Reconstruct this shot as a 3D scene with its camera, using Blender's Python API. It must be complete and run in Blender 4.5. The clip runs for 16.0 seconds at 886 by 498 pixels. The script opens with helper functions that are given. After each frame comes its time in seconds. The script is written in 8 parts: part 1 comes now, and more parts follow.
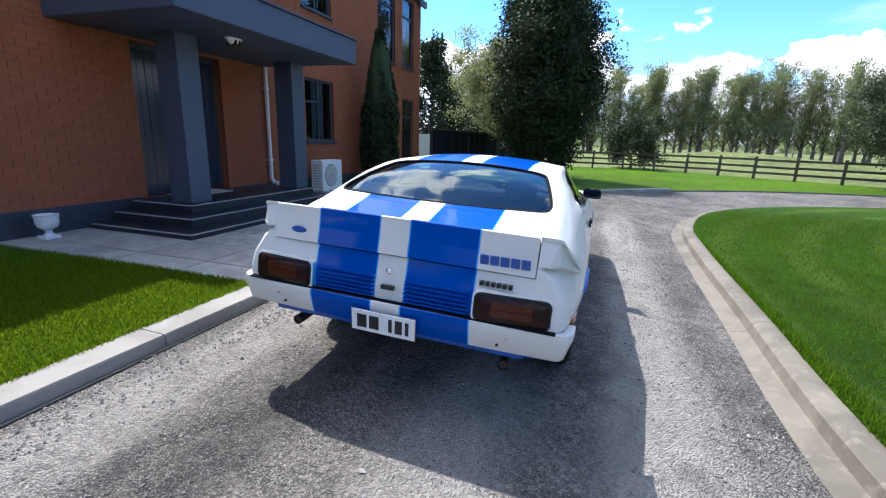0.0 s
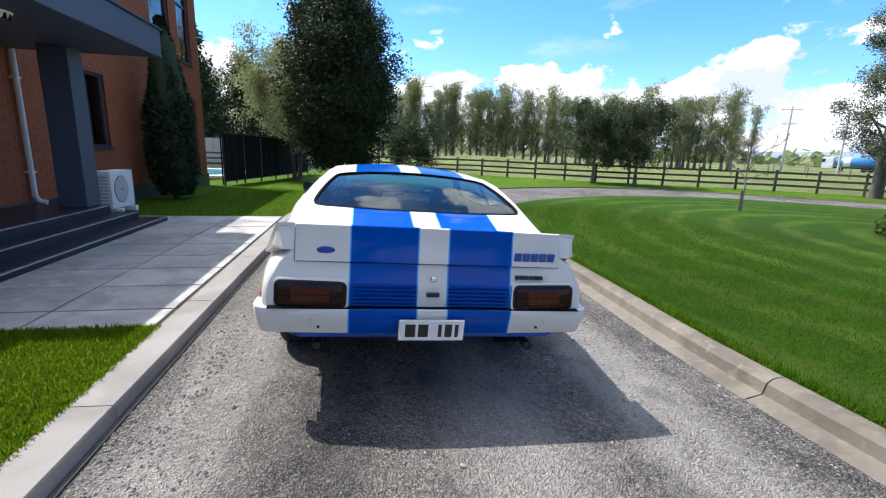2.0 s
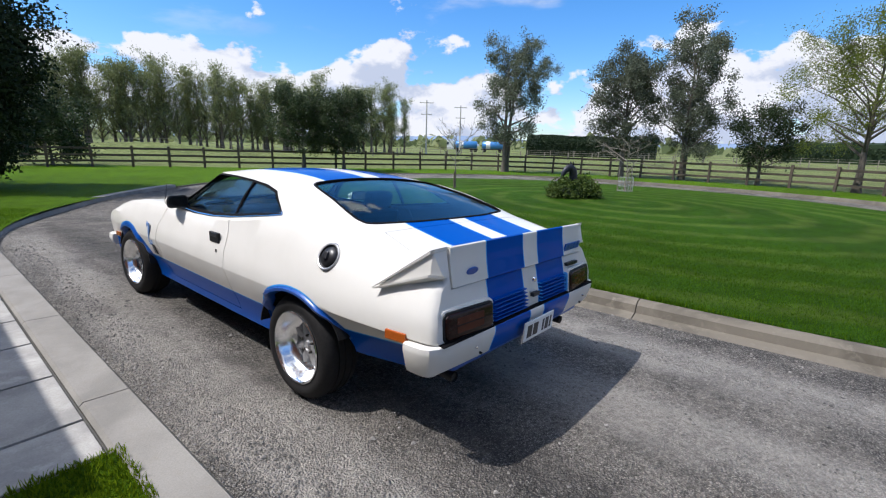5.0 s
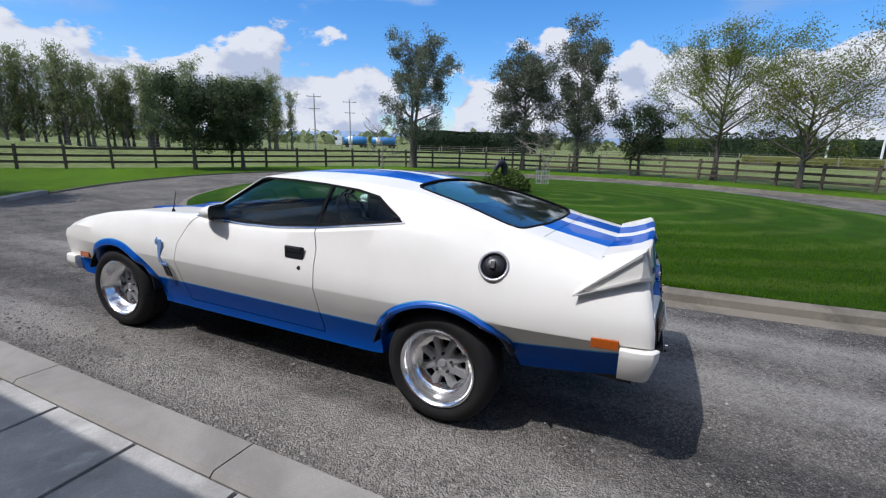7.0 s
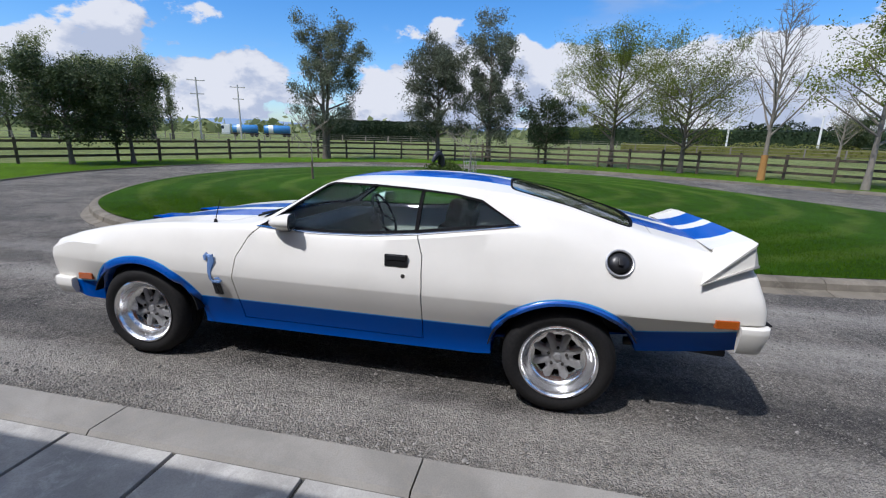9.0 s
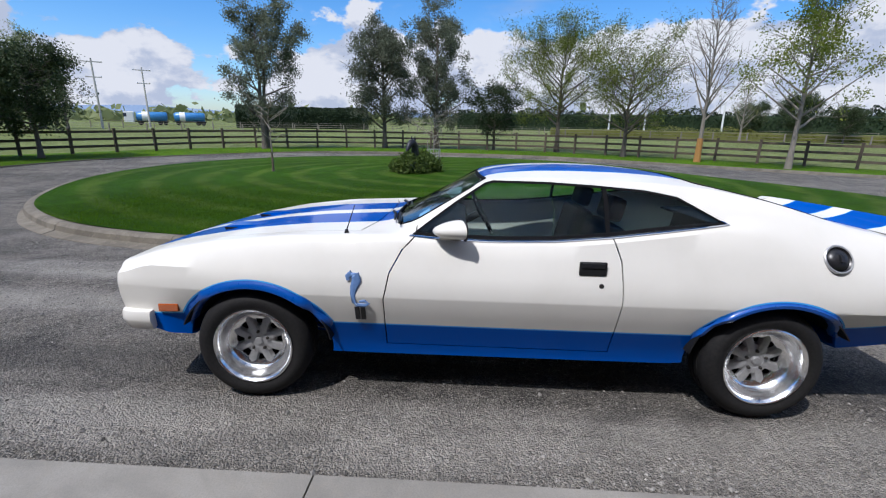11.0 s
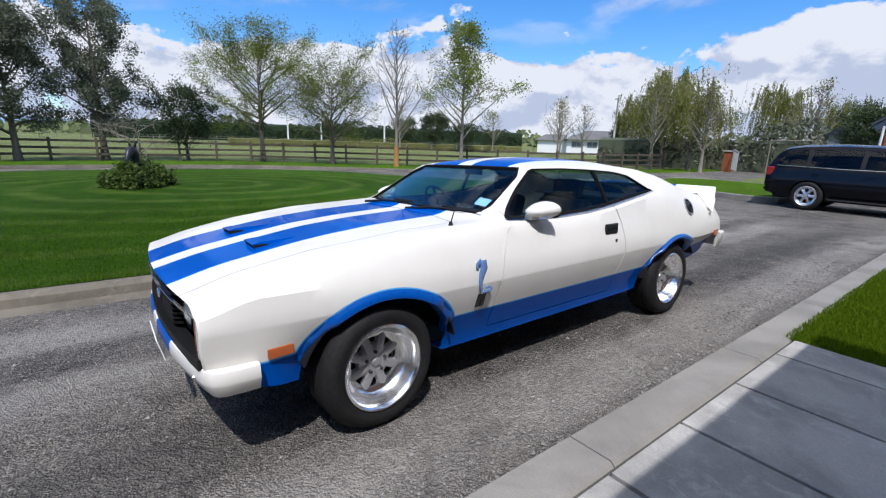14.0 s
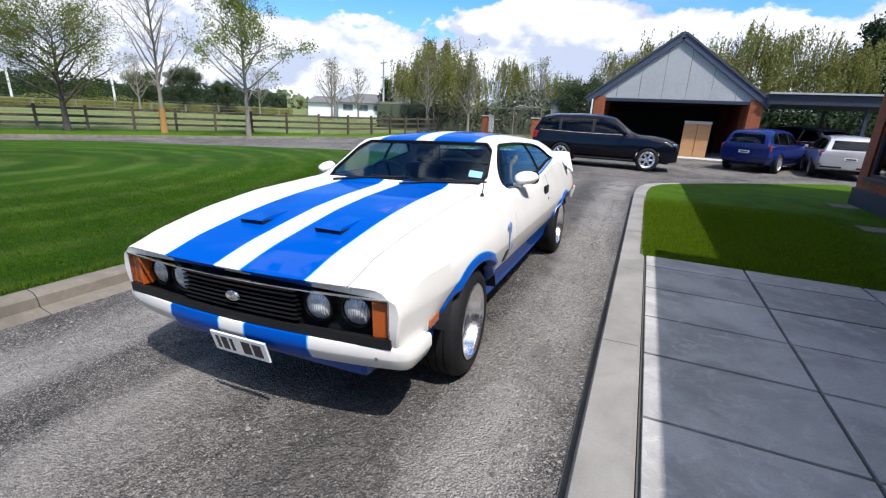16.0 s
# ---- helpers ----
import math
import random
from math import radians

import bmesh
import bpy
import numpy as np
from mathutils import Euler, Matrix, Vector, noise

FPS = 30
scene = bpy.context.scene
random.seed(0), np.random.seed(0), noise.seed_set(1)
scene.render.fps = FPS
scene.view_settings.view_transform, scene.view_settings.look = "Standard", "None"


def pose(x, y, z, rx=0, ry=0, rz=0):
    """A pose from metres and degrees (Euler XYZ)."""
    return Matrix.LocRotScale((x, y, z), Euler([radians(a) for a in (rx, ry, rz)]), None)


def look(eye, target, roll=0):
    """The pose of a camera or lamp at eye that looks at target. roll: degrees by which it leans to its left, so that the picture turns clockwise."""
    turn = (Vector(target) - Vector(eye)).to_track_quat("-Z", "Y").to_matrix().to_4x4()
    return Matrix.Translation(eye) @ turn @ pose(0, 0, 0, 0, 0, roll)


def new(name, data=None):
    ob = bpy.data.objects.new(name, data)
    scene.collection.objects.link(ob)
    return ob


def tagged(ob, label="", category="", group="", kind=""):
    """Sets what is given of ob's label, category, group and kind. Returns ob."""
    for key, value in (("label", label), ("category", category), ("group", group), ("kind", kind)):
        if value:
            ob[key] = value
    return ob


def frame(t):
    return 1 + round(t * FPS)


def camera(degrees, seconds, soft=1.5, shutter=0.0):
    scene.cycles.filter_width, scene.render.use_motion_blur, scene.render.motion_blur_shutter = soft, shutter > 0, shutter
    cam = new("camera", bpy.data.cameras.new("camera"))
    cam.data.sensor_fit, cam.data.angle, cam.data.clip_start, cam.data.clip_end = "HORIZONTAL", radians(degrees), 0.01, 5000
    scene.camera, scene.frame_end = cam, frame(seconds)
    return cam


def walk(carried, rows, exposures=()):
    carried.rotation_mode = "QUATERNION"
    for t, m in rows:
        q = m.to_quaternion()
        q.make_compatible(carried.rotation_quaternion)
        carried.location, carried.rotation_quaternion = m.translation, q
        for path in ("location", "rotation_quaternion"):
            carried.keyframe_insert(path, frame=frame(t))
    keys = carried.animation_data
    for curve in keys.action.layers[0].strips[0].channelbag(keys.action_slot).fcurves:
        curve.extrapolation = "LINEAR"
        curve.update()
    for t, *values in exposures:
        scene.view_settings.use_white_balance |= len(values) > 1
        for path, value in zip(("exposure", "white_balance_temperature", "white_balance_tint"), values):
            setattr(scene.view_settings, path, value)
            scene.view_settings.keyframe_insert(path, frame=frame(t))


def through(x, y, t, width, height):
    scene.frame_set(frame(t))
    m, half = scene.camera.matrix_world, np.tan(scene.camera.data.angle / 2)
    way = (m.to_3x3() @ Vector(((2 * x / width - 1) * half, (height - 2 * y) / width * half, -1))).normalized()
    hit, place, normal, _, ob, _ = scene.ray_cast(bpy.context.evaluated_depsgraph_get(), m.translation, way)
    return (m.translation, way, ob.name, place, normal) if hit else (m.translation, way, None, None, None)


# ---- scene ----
cam = camera(89.5, 16.0, soft=1.15)
PATH = [
    (0, (0.991, -3.034, 1.428), (0.374, -1.192, 0.952), 1.7),
    (0.5, (0.648, -3.23, 1.441), (0.303, -1.316, 0.972), 2.0),
    (1, (0.312, -3.288, 1.451), (0.178, -1.347, 0.99), 1.7),
    (1.5, (-0.027, -3.386, 1.45), (0.081, -1.439, 1.005), 1.8),
    (2, (-0.343, -3.348, 1.451), (0.009, -1.427, 1.021), 1.9),
    (2.5, (-0.664, -3.144, 1.46), (-0.107, -1.27, 1.039), 1.8),
    (3, (-1.031, -3.019, 1.475), (-0.302, -1.203, 1.06), 1.6),
    (3.5, (-1.351, -2.882, 1.485), (-0.424, -1.159, 1.074), 1.7),
    (4, (-1.623, -2.666, 1.518), (-0.443, -1.106, 1.099), 2.0),
    (4.2, (-1.763, -2.597, 1.513), (-0.48, -1.121, 1.092), 2.1),
    (6.3, (-2.752, -1.38, 1.53), (-1.092, -0.37, 1.06), 1.2),
    (6.5, (-2.79, -1.256, 1.515), (-1.094, -0.3, 1.059), 1.5),
    (7, (-2.892, -0.945, 1.505), (-1.128, -0.123, 1.045), 1.4),
    (7.5, (-3.074, -0.617, 1.526), (-1.272, 0.115, 1.061), 1.1),
    (8, (-3.102, -0.341, 1.537), (-1.28, 0.333, 1.06), 0.7),
    (8.5, (-3.172, -0.12, 1.539), (-1.325, 0.476, 1.056), 0.7),
    (9, (-3.313, 0.174, 1.569), (-1.418, 0.577, 1.072), 1.4),
    (9.5, (-3.275, 0.502, 1.594), (-1.364, 0.803, 1.086), 0.9),
    (10, (-3.158, 0.823, 1.574), (-1.241, 1.062, 1.056), 0.8),
    (10.2, (-3.149, 0.972, 1.584), (-1.233, 1.192, 1.055), 0.8),
    (12.3, (-2.998, 2.666, 1.504), (-1.119, 2.216, 0.986), 0.6),
    (12.5, (-2.954, 2.794, 1.498), (-1.109, 2.221, 0.983), 0.4),
    (13, (-2.921, 3.165, 1.466), (-1.156, 2.367, 0.97), 0.9),
    (13.5, (-2.834, 3.541, 1.445), (-1.165, 2.55, 0.965), 1.3),
    (14, (-2.66, 3.81, 1.415), (-1.118, 2.626, 0.945), 1.8),
    (14.5, (-2.502, 4.221, 1.432), (-1.179, 2.805, 0.941), 2.4),
    (15, (-2.266, 4.506, 1.416), (-1.102, 2.966, 0.891), 2.6),
    (15.5, (-1.965, 4.763, 1.44), (-1.004, 3.1, 0.884), 2.9),
    (16, (-1.669, 5.053, 1.477), (-0.915, 3.296, 0.891), 2.7),
]
walk(cam, [(t, look(eye, target, roll)) for t, eye, target, roll in PATH],
     [(0, 0.74, 5950, 14), (2.5, 0.48, 6200, 14), (4.2, 0.20, 6150, 14), (6.3, -0.24, 5950, 14), (9.5, -0.27, 5900, 14), (12.5, -0.26, 5900, 14), (14.5, -0.08, 5950, 14), (16, 0.18, 6050, 14)])

# ---- world, sun ----
SUN_DIR = Vector((-0.52, 0.40, 1.08)).normalized()


def make_world():
    w = bpy.data.worlds.new("sky")
    scene.world = w
    w.use_nodes = True
    nt = w.node_tree
    nt.nodes.clear()
    N, L = nt.nodes.new, nt.links.new
    out, bg = N("ShaderNodeOutputWorld"), N("ShaderNodeBackground")
    sky = N("ShaderNodeTexSky")
    sky.sky_type, sky.sun_disc = "NISHITA", False
    sky.sun_elevation = math.asin(SUN_DIR.z)
    sky.sun_rotation = math.atan2(SUN_DIR.x, SUN_DIR.y) % (2 * math.pi)
    sky.air_density, sky.dust_density, sky.ozone_density = 1.0, 0.6, 1.6
    co = N("ShaderNodeTexCoord")
    sep = N("ShaderNodeSeparateXYZ")
    L(co.outputs["Generated"], sep.inputs[0])

    def m(op, a, b=None, c=None, clamp=False):
        n = N("ShaderNodeMath")
        n.operation, n.use_clamp = op, clamp
        for i, v in enumerate((a, b, c)):
            if v is None:
                continue
            if isinstance(v, (int, float)):
                n.inputs[i].default_value = v
            else:
                L(v, n.inputs[i])
        return n.outputs[0]

    def noise_at(vec, scale, detail, rough, dist=0.0):
        n = N("ShaderNodeTexNoise")
        n.inputs["Scale"].default_value, n.inputs["Detail"].default_value = scale, detail
        n.inputs["Roughness"].default_value, n.inputs["Distortion"].default_value = rough, dist
        L(vec, n.inputs["Vector"])
        return n.outputs["Fac"]

    z = m("MAXIMUM", sep.outputs[2], 0.0)

    def smooth(v, lo, hi, a=0.0, b=1.0):
        n = N("ShaderNodeMapRange")
        n.interpolation_type = "SMOOTHSTEP"
        for key, val in (("From Min", lo), ("From Max", hi), ("To Min", a), ("To Max", b)):
            n.inputs[key].default_value = val
        L(v, n.inputs["Value"])
        return n.outputs[0]

    def heaps(lift):
        """Density of the cumulus heaps, taken a little higher by lift."""
        comb = N("ShaderNodeCombineXYZ")
        L(sep.outputs[0], comb.inputs[0]), L(sep.outputs[1], comb.inputs[1]), L(m("MULTIPLY_ADD", z, 1.7, lift), comb.inputs[2])
        return m("ADD", m("MULTIPLY", noise_at(comb.outputs[0], 3.1, 2.0, 0.5), 0.5), m("MULTIPLY", noise_at(comb.outputs[0], 7.5, 8.0, 0.55, 0.1), 0.5))

    dot = N("ShaderNodeVectorMath")
    dot.operation = "DOT_PRODUCT"
    dot.inputs[1].default_value = SUN_DIR
    L(co.outputs["Generated"], dot.inputs[0])
    towards = m("MAXIMUM", dot.outputs["Value"], 0.0)
    dens = heaps(0.0)
    # a bank of heaps along the horizon, scattered puffs above it, broken cloud round the sun and to the south
    bar = smooth(z, 0.07, 0.27, 0.400, 0.595)
    south = m("MULTIPLY", m("MAXIMUM", m("MULTIPLY", sep.outputs[1], -1.0), 0.0), 0.05)
    bar = m("SUBTRACT", bar, smooth(z, 0.40, 0.62, 0.0, 0.06))
    bar = m("SUBTRACT", m("SUBTRACT", bar, south), m("MULTIPLY", m("POWER", towards, 4.0), 0.14))
    over = m("SUBTRACT", dens, bar)
    heap = smooth(over, 0.0, 0.028)
    # thin high cloud
    comb2 = N("ShaderNodeCombineXYZ")
    zz = m("ADD", z, 0.12)
    L(m("DIVIDE", sep.outputs[0], zz), comb2.inputs[0]), L(m("DIVIDE", sep.outputs[1], zz), comb2.inputs[1])
    wisp = noise_at(comb2.outputs[0], 1.15, 9.0, 0.55, 0.25)
    cover = m("MULTIPLY_ADD", m("POWER", towards, 4.0), 0.13, m("MULTIPLY", south, 1.2))
    veil = m("MULTIPLY", smooth(m("ADD", wisp, cover), 0.565, 0.70), smooth(z, 0.10, 0.40, 0.0, 0.72))
    amount = m("MAXIMUM", heap, veil, clamp=True)
    # lit tops, greyer bases
    lit_top = smooth(m("SUBTRACT", dens, heaps(0.075)), -0.045, 0.035)
    cloud = N("ShaderNodeMix")
    cloud.data_type = "RGBA"
    cloud.inputs["A"].default_value, cloud.inputs["B"].default_value = (8.6, 9.5, 11.2, 1), (13.6, 13.7, 13.8, 1)
    L(lit_top, cloud.inputs["Factor"])
    tint = N("ShaderNodeMix")
    tint.data_type, tint.blend_type = "RGBA", "MULTIPLY"
    tint.inputs["Factor"].default_value, tint.inputs["B"].default_value = 1.0, (0.80, 0.90, 1.02, 1)
    L(sky.outputs[0], tint.inputs["A"])
    deep = N("ShaderNodeHueSaturation")
    deep.inputs["Saturation"].default_value = 1.25
    L(tint.outputs["Result"], deep.inputs["Color"]), L(smooth(z, 0.30, 0.85, 2.6, 1.6), deep.inputs["Value"])
    # clouds glare towards the sun
    glare = m("MULTIPLY_ADD", m("POWER", towards, 6.0), 1.6, 0.95)
    lit = N("ShaderNodeVectorMath")
    lit.operation = "SCALE"
    L(cloud.outputs["Result"], lit.inputs[0]), L(glare, lit.inputs["Scale"])
    mix = N("ShaderNodeMix")
    mix.data_type = "RGBA"
    L(amount, mix.inputs["Factor"]), L(deep.outputs[0], mix.inputs["A"]), L(lit.outputs[0], mix.inputs["B"])
    L(mix.outputs["Result"], bg.inputs["Color"])
    bg.inputs["Strength"].default_value = 0.072
    L(bg.outputs[0], out.inputs[0])


make_world()
sun = new("sun", bpy.data.lights.new("sun", "SUN"))
sun.data.energy, sun.data.angle, sun.data.color = 5.0, radians(0.55), (1.0, 0.95, 0.87)
sun.matrix_world = look(SUN_DIR * 60, (0, 0, 0))

# ---- materials ----
def material(name):
    mt = bpy.data.materials.new(name)
    mt.use_nodes = True
    nt = mt.node_tree
    b = nt.nodes["Principled BSDF"]
    return mt, nt, b


def node(nt, kind, **inputs):
    n = nt.nodes.new(kind)
    for k, v in inputs.items():
        n.inputs[k.replace("_", " ")].default_value = v
    return n


def math_node(nt, op, a, b=None, c=None, clamp=False):
    n = nt.nodes.new("ShaderNodeMath")
    n.operation, n.use_clamp = op, clamp
    for i, v in enumerate((a, b, c)):
        if v is None:
            continue
        if isinstance(v, (int, float)):
            n.inputs[i].default_value = v
        else:
            nt.links.new(v, n.inputs[i])
    return n.outputs[0]


def mix_colour(nt, fac, a, b, mode="MIX"):
    n = nt.nodes.new("ShaderNodeMix")
    n.data_type, n.blend_type = "RGBA", mode
    for key, v in (("Factor", fac), ("A", a), ("B", b)):
        if isinstance(v, (int, float)):
            n.inputs[key].default_value = v
        elif isinstance(v, tuple):
            n.inputs[key].default_value = (*v, 1)[:4]
        else:
            nt.links.new(v, n.inputs[key])
    return n.outputs["Result"]


def ramp(nt, fac, lo, hi, a=0.0, b=1.0):
    n = nt.nodes.new("ShaderNodeMapRange")
    n.interpolation_type = "SMOOTHSTEP"
    for k, v in (("From Min", lo), ("From Max", hi), ("To Min", a), ("To Max", b)):
        n.inputs[k].default_value = v
    nt.links.new(fac, n.inputs["Value"])
    return n.outputs[0]


def coords(nt, which="Object", scale=None):
    c = nt.nodes.new("ShaderNodeTexCoord").outputs[which]
    if scale:
        mp = nt.nodes.new("ShaderNodeMapping")
        mp.inputs["Scale"].default_value = scale
        nt.links.new(c, mp.inputs["Vector"])
        c = mp.outputs[0]
    return c


def noise_tex(nt, vec, scale, detail=4.0, rough=0.55, dist=0.0):
    n = node(nt, "ShaderNodeTexNoise", Scale=scale, Detail=detail, Roughness=rough, Distortion=dist)
    nt.links.new(vec, n.inputs["Vector"])
    return n.outputs["Fac"]


def bump(nt, bsdf, height, strength, distance):
    n = node(nt, "ShaderNodeBump", Strength=strength, Distance=distance)
    nt.links.new(height, n.inputs["Height"])
    nt.links.new(n.outputs[0], bsdf.inputs["Normal"])


def surface(name, a, b, scale=20.0, rough=0.7, metal=0.0, relief=0.0, big=0.6, vary=0.0, coat=0.0, stretch=None, spread=0.25, spec=0.5):
    """A plain material: two tones at a fine and a broad scale, fine relief; vary: lightness that differs from piece to piece."""
    mt, nt, bs = material(name)
    vec = coords(nt, "Object", stretch)
    fine, broad = noise_tex(nt, vec, scale, 6.0, 0.6), noise_tex(nt, vec, big, 3.0, 0.5)
    f = math_node(nt, "ADD", math_node(nt, "MULTIPLY", fine, 0.6), math_node(nt, "MULTIPLY", broad, 0.4))
    col = mix_colour(nt, ramp(nt, f, 0.5 - spread, 0.5 + spread), a, b)
    if vary:
        info = nt.nodes.new("ShaderNodeObjectInfo").outputs["Random"]
        isl = nt.nodes.new("ShaderNodeNewGeometry").outputs["Random Per Island"]
        r = math_node(nt, "FRACT", math_node(nt, "ADD", info, isl))
        hsv = nt.nodes.new("ShaderNodeHueSaturation")
        nt.links.new(math_node(nt, "MULTIPLY_ADD", r, vary, 1 - vary / 2), hsv.inputs["Value"])
        nt.links.new(col, hsv.inputs["Color"])
        col = hsv.outputs[0]
    nt.links.new(col, bs.inputs["Base Color"])
    bs.inputs["Metallic"].default_value = metal
    nt.links.new(math_node(nt, "MULTIPLY_ADD", fine, 0.2, rough - 0.1, clamp=True), bs.inputs["Roughness"])
    bs.inputs["Specular IOR Level"].default_value = spec
    bs.inputs["Coat Weight"].default_value = coat
    bs.inputs["Coat Roughness"].default_value = 0.04
    if relief:
        bump(nt, bs, fine, 0.8, relief)
    return mt


def glass(name, tint, ior=1.5, rough=0.01):
    """Thin tinted glass: clear seen square on, mirror-like at a slant."""
    mt, nt, bs = material(name)
    nt.nodes.remove(bs)
    out = nt.nodes["Material Output"]
    tr, gl = node(nt, "ShaderNodeBsdfTransparent", Color=(*tint, 1)), node(nt, "ShaderNodeBsdfGlossy", Roughness=rough)
    lw = node(nt, "ShaderNodeLayerWeight", Blend=0.5)
    f0 = ((ior - 1) / (ior + 1)) ** 2
    gloss = math_node(nt, "MULTIPLY_ADD", math_node(nt, "POWER", lw.outputs["Facing"], 5.0), 1 - f0, f0)
    mx = nt.nodes.new("ShaderNodeMixShader")
    nt.links.new(gloss, mx.inputs[0]), nt.links.new(tr.outputs[0], mx.inputs[1]), nt.links.new(gl.outputs[0], mx.inputs[2])
    nt.links.new(mx.outputs[0], out.inputs[0])
    return mt


def make_chipseal():
    mt, nt, bs = material("chip_seal")
    vec = coords(nt)

    def stones(scale):
        v = node(nt, "ShaderNodeTexVoronoi", Scale=scale)
        nt.links.new(vec, v.inputs["Vector"])
        sep = nt.nodes.new("ShaderNodeSeparateColor")
        nt.links.new(v.outputs["Color"], sep.inputs[0])
        return sep.outputs[0], v.outputs["Distance"]

    r1, d1 = stones(95.0)
    r2, d2 = stones(42.0)
    fine = noise_tex(nt, vec, 75, 5, 0.75)
    mid = noise_tex(nt, vec, 4.5, 6, 0.7, 0.5)
    broad = noise_tex(nt, vec, 0.5, 4, 0.6, 0.6)
    chip = mix_colour(nt, r1, (0.045, 0.043, 0.042), (0.46, 0.425, 0.365))
    big = mix_colour(nt, r2, (0.03, 0.03, 0.03), (0.46, 0.43, 0.38))
    col = mix_colour(nt, ramp(nt, r2, 0.55, 0.75, 0.0, 0.6), chip, big)
    pits = ramp(nt, d1, 0.34, 0.54, 0.0, 0.95)
    col = mix_colour(nt, pits, col, (0.03, 0.029, 0.028))
    worn = ramp(nt, math_node(nt, "ADD", math_node(nt, "MULTIPLY", mid, 0.45), math_node(nt, "MULTIPLY", broad, 0.55)), 0.38, 0.62)
    col = mix_colour(nt, math_node(nt, "MULTIPLY_ADD", worn, 0.48, 0.10), col, (0.41, 0.372, 0.318))
    grain = noise_tex(nt, vec, 34, 5, 0.85, 0.2)
    hsv = nt.nodes.new("ShaderNodeHueSaturation")
    nt.links.new(ramp(nt, grain, 0.36, 0.64, 0.55, 1.45), hsv.inputs["Value"])
    nt.links.new(col, hsv.inputs["Color"])
    col = hsv.outputs[0]
    # wheel tracks along the house front: worn pale, with dark tar between, streaked lengthwise
    sep = nt.nodes.new("ShaderNodeSeparateXYZ")
    nt.links.new(vec, sep.inputs[0])
    X, Y = sep.outputs[0], sep.outputs[1]
    streak = noise_tex(nt, coords(nt, "Object", (2.6, 0.42, 1)), 1.0, 5, 0.6, 0.4)
    here = math_node(nt, "MULTIPLY", ramp(nt, Y, -9, -6), ramp(nt, Y, 6, 9, 1.0, 0.0))

    def band(at, wide):
        d = math_node(nt, "ABSOLUTE", math_node(nt, "SUBTRACT", math_node(nt, "MULTIPLY_ADD", streak, 0.5, math_node(nt, "SUBTRACT", X, 0.25)), at))
        return math_node(nt, "MULTIPLY", ramp(nt, d, 0.25 * wide, wide, 1.0, 0.0), here)

    pale = math_node(nt, "ADD", math_node(nt, "ADD", band(-1.2, 0.42), band(0.45, 0.42)), band(1.5, 0.45), clamp=True)
    pale = math_node(nt, "MULTIPLY", pale, ramp(nt, math_node(nt, "ADD", math_node(nt, "MULTIPLY", grain, 0.5), math_node(nt, "MULTIPLY", streak, 0.5)), 0.38, 0.60, 0.25, 0.72))
    col = mix_colour(nt, pale, col, (0.56, 0.52, 0.46))
    tar = ramp(nt, math_node(nt, "ADD", math_node(nt, "MULTIPLY", noise_tex(nt, vec, 1.3, 5, 0.65, 0.8), 0.6), math_node(nt, "MULTIPLY", streak, 0.4)), 0.50, 0.68, 0.0, 0.62)
    col = mix_colour(nt, math_node(nt, "MAXIMUM", tar, math_node(nt, "MULTIPLY", band(-0.55, 0.34), 0.45)), col, (0.05, 0.048, 0.046))
    nt.links.new(col, bs.inputs["Base Color"])
    bs.inputs["Roughness"].default_value = 0.85
    bs.inputs["Specular IOR Level"].default_value = 0.3
    h = math_node(nt, "ADD", math_node(nt, "MULTIPLY", d1, -1.2), math_node(nt, "ADD", math_node(nt, "MULTIPLY", d2, -0.8), math_node(nt, "MULTIPLY_ADD", fine, 0.8, math_node(nt, "MULTIPLY", grain, 1.0))))
    bump(nt, bs, h, 1.0, 0.024)
    return mt


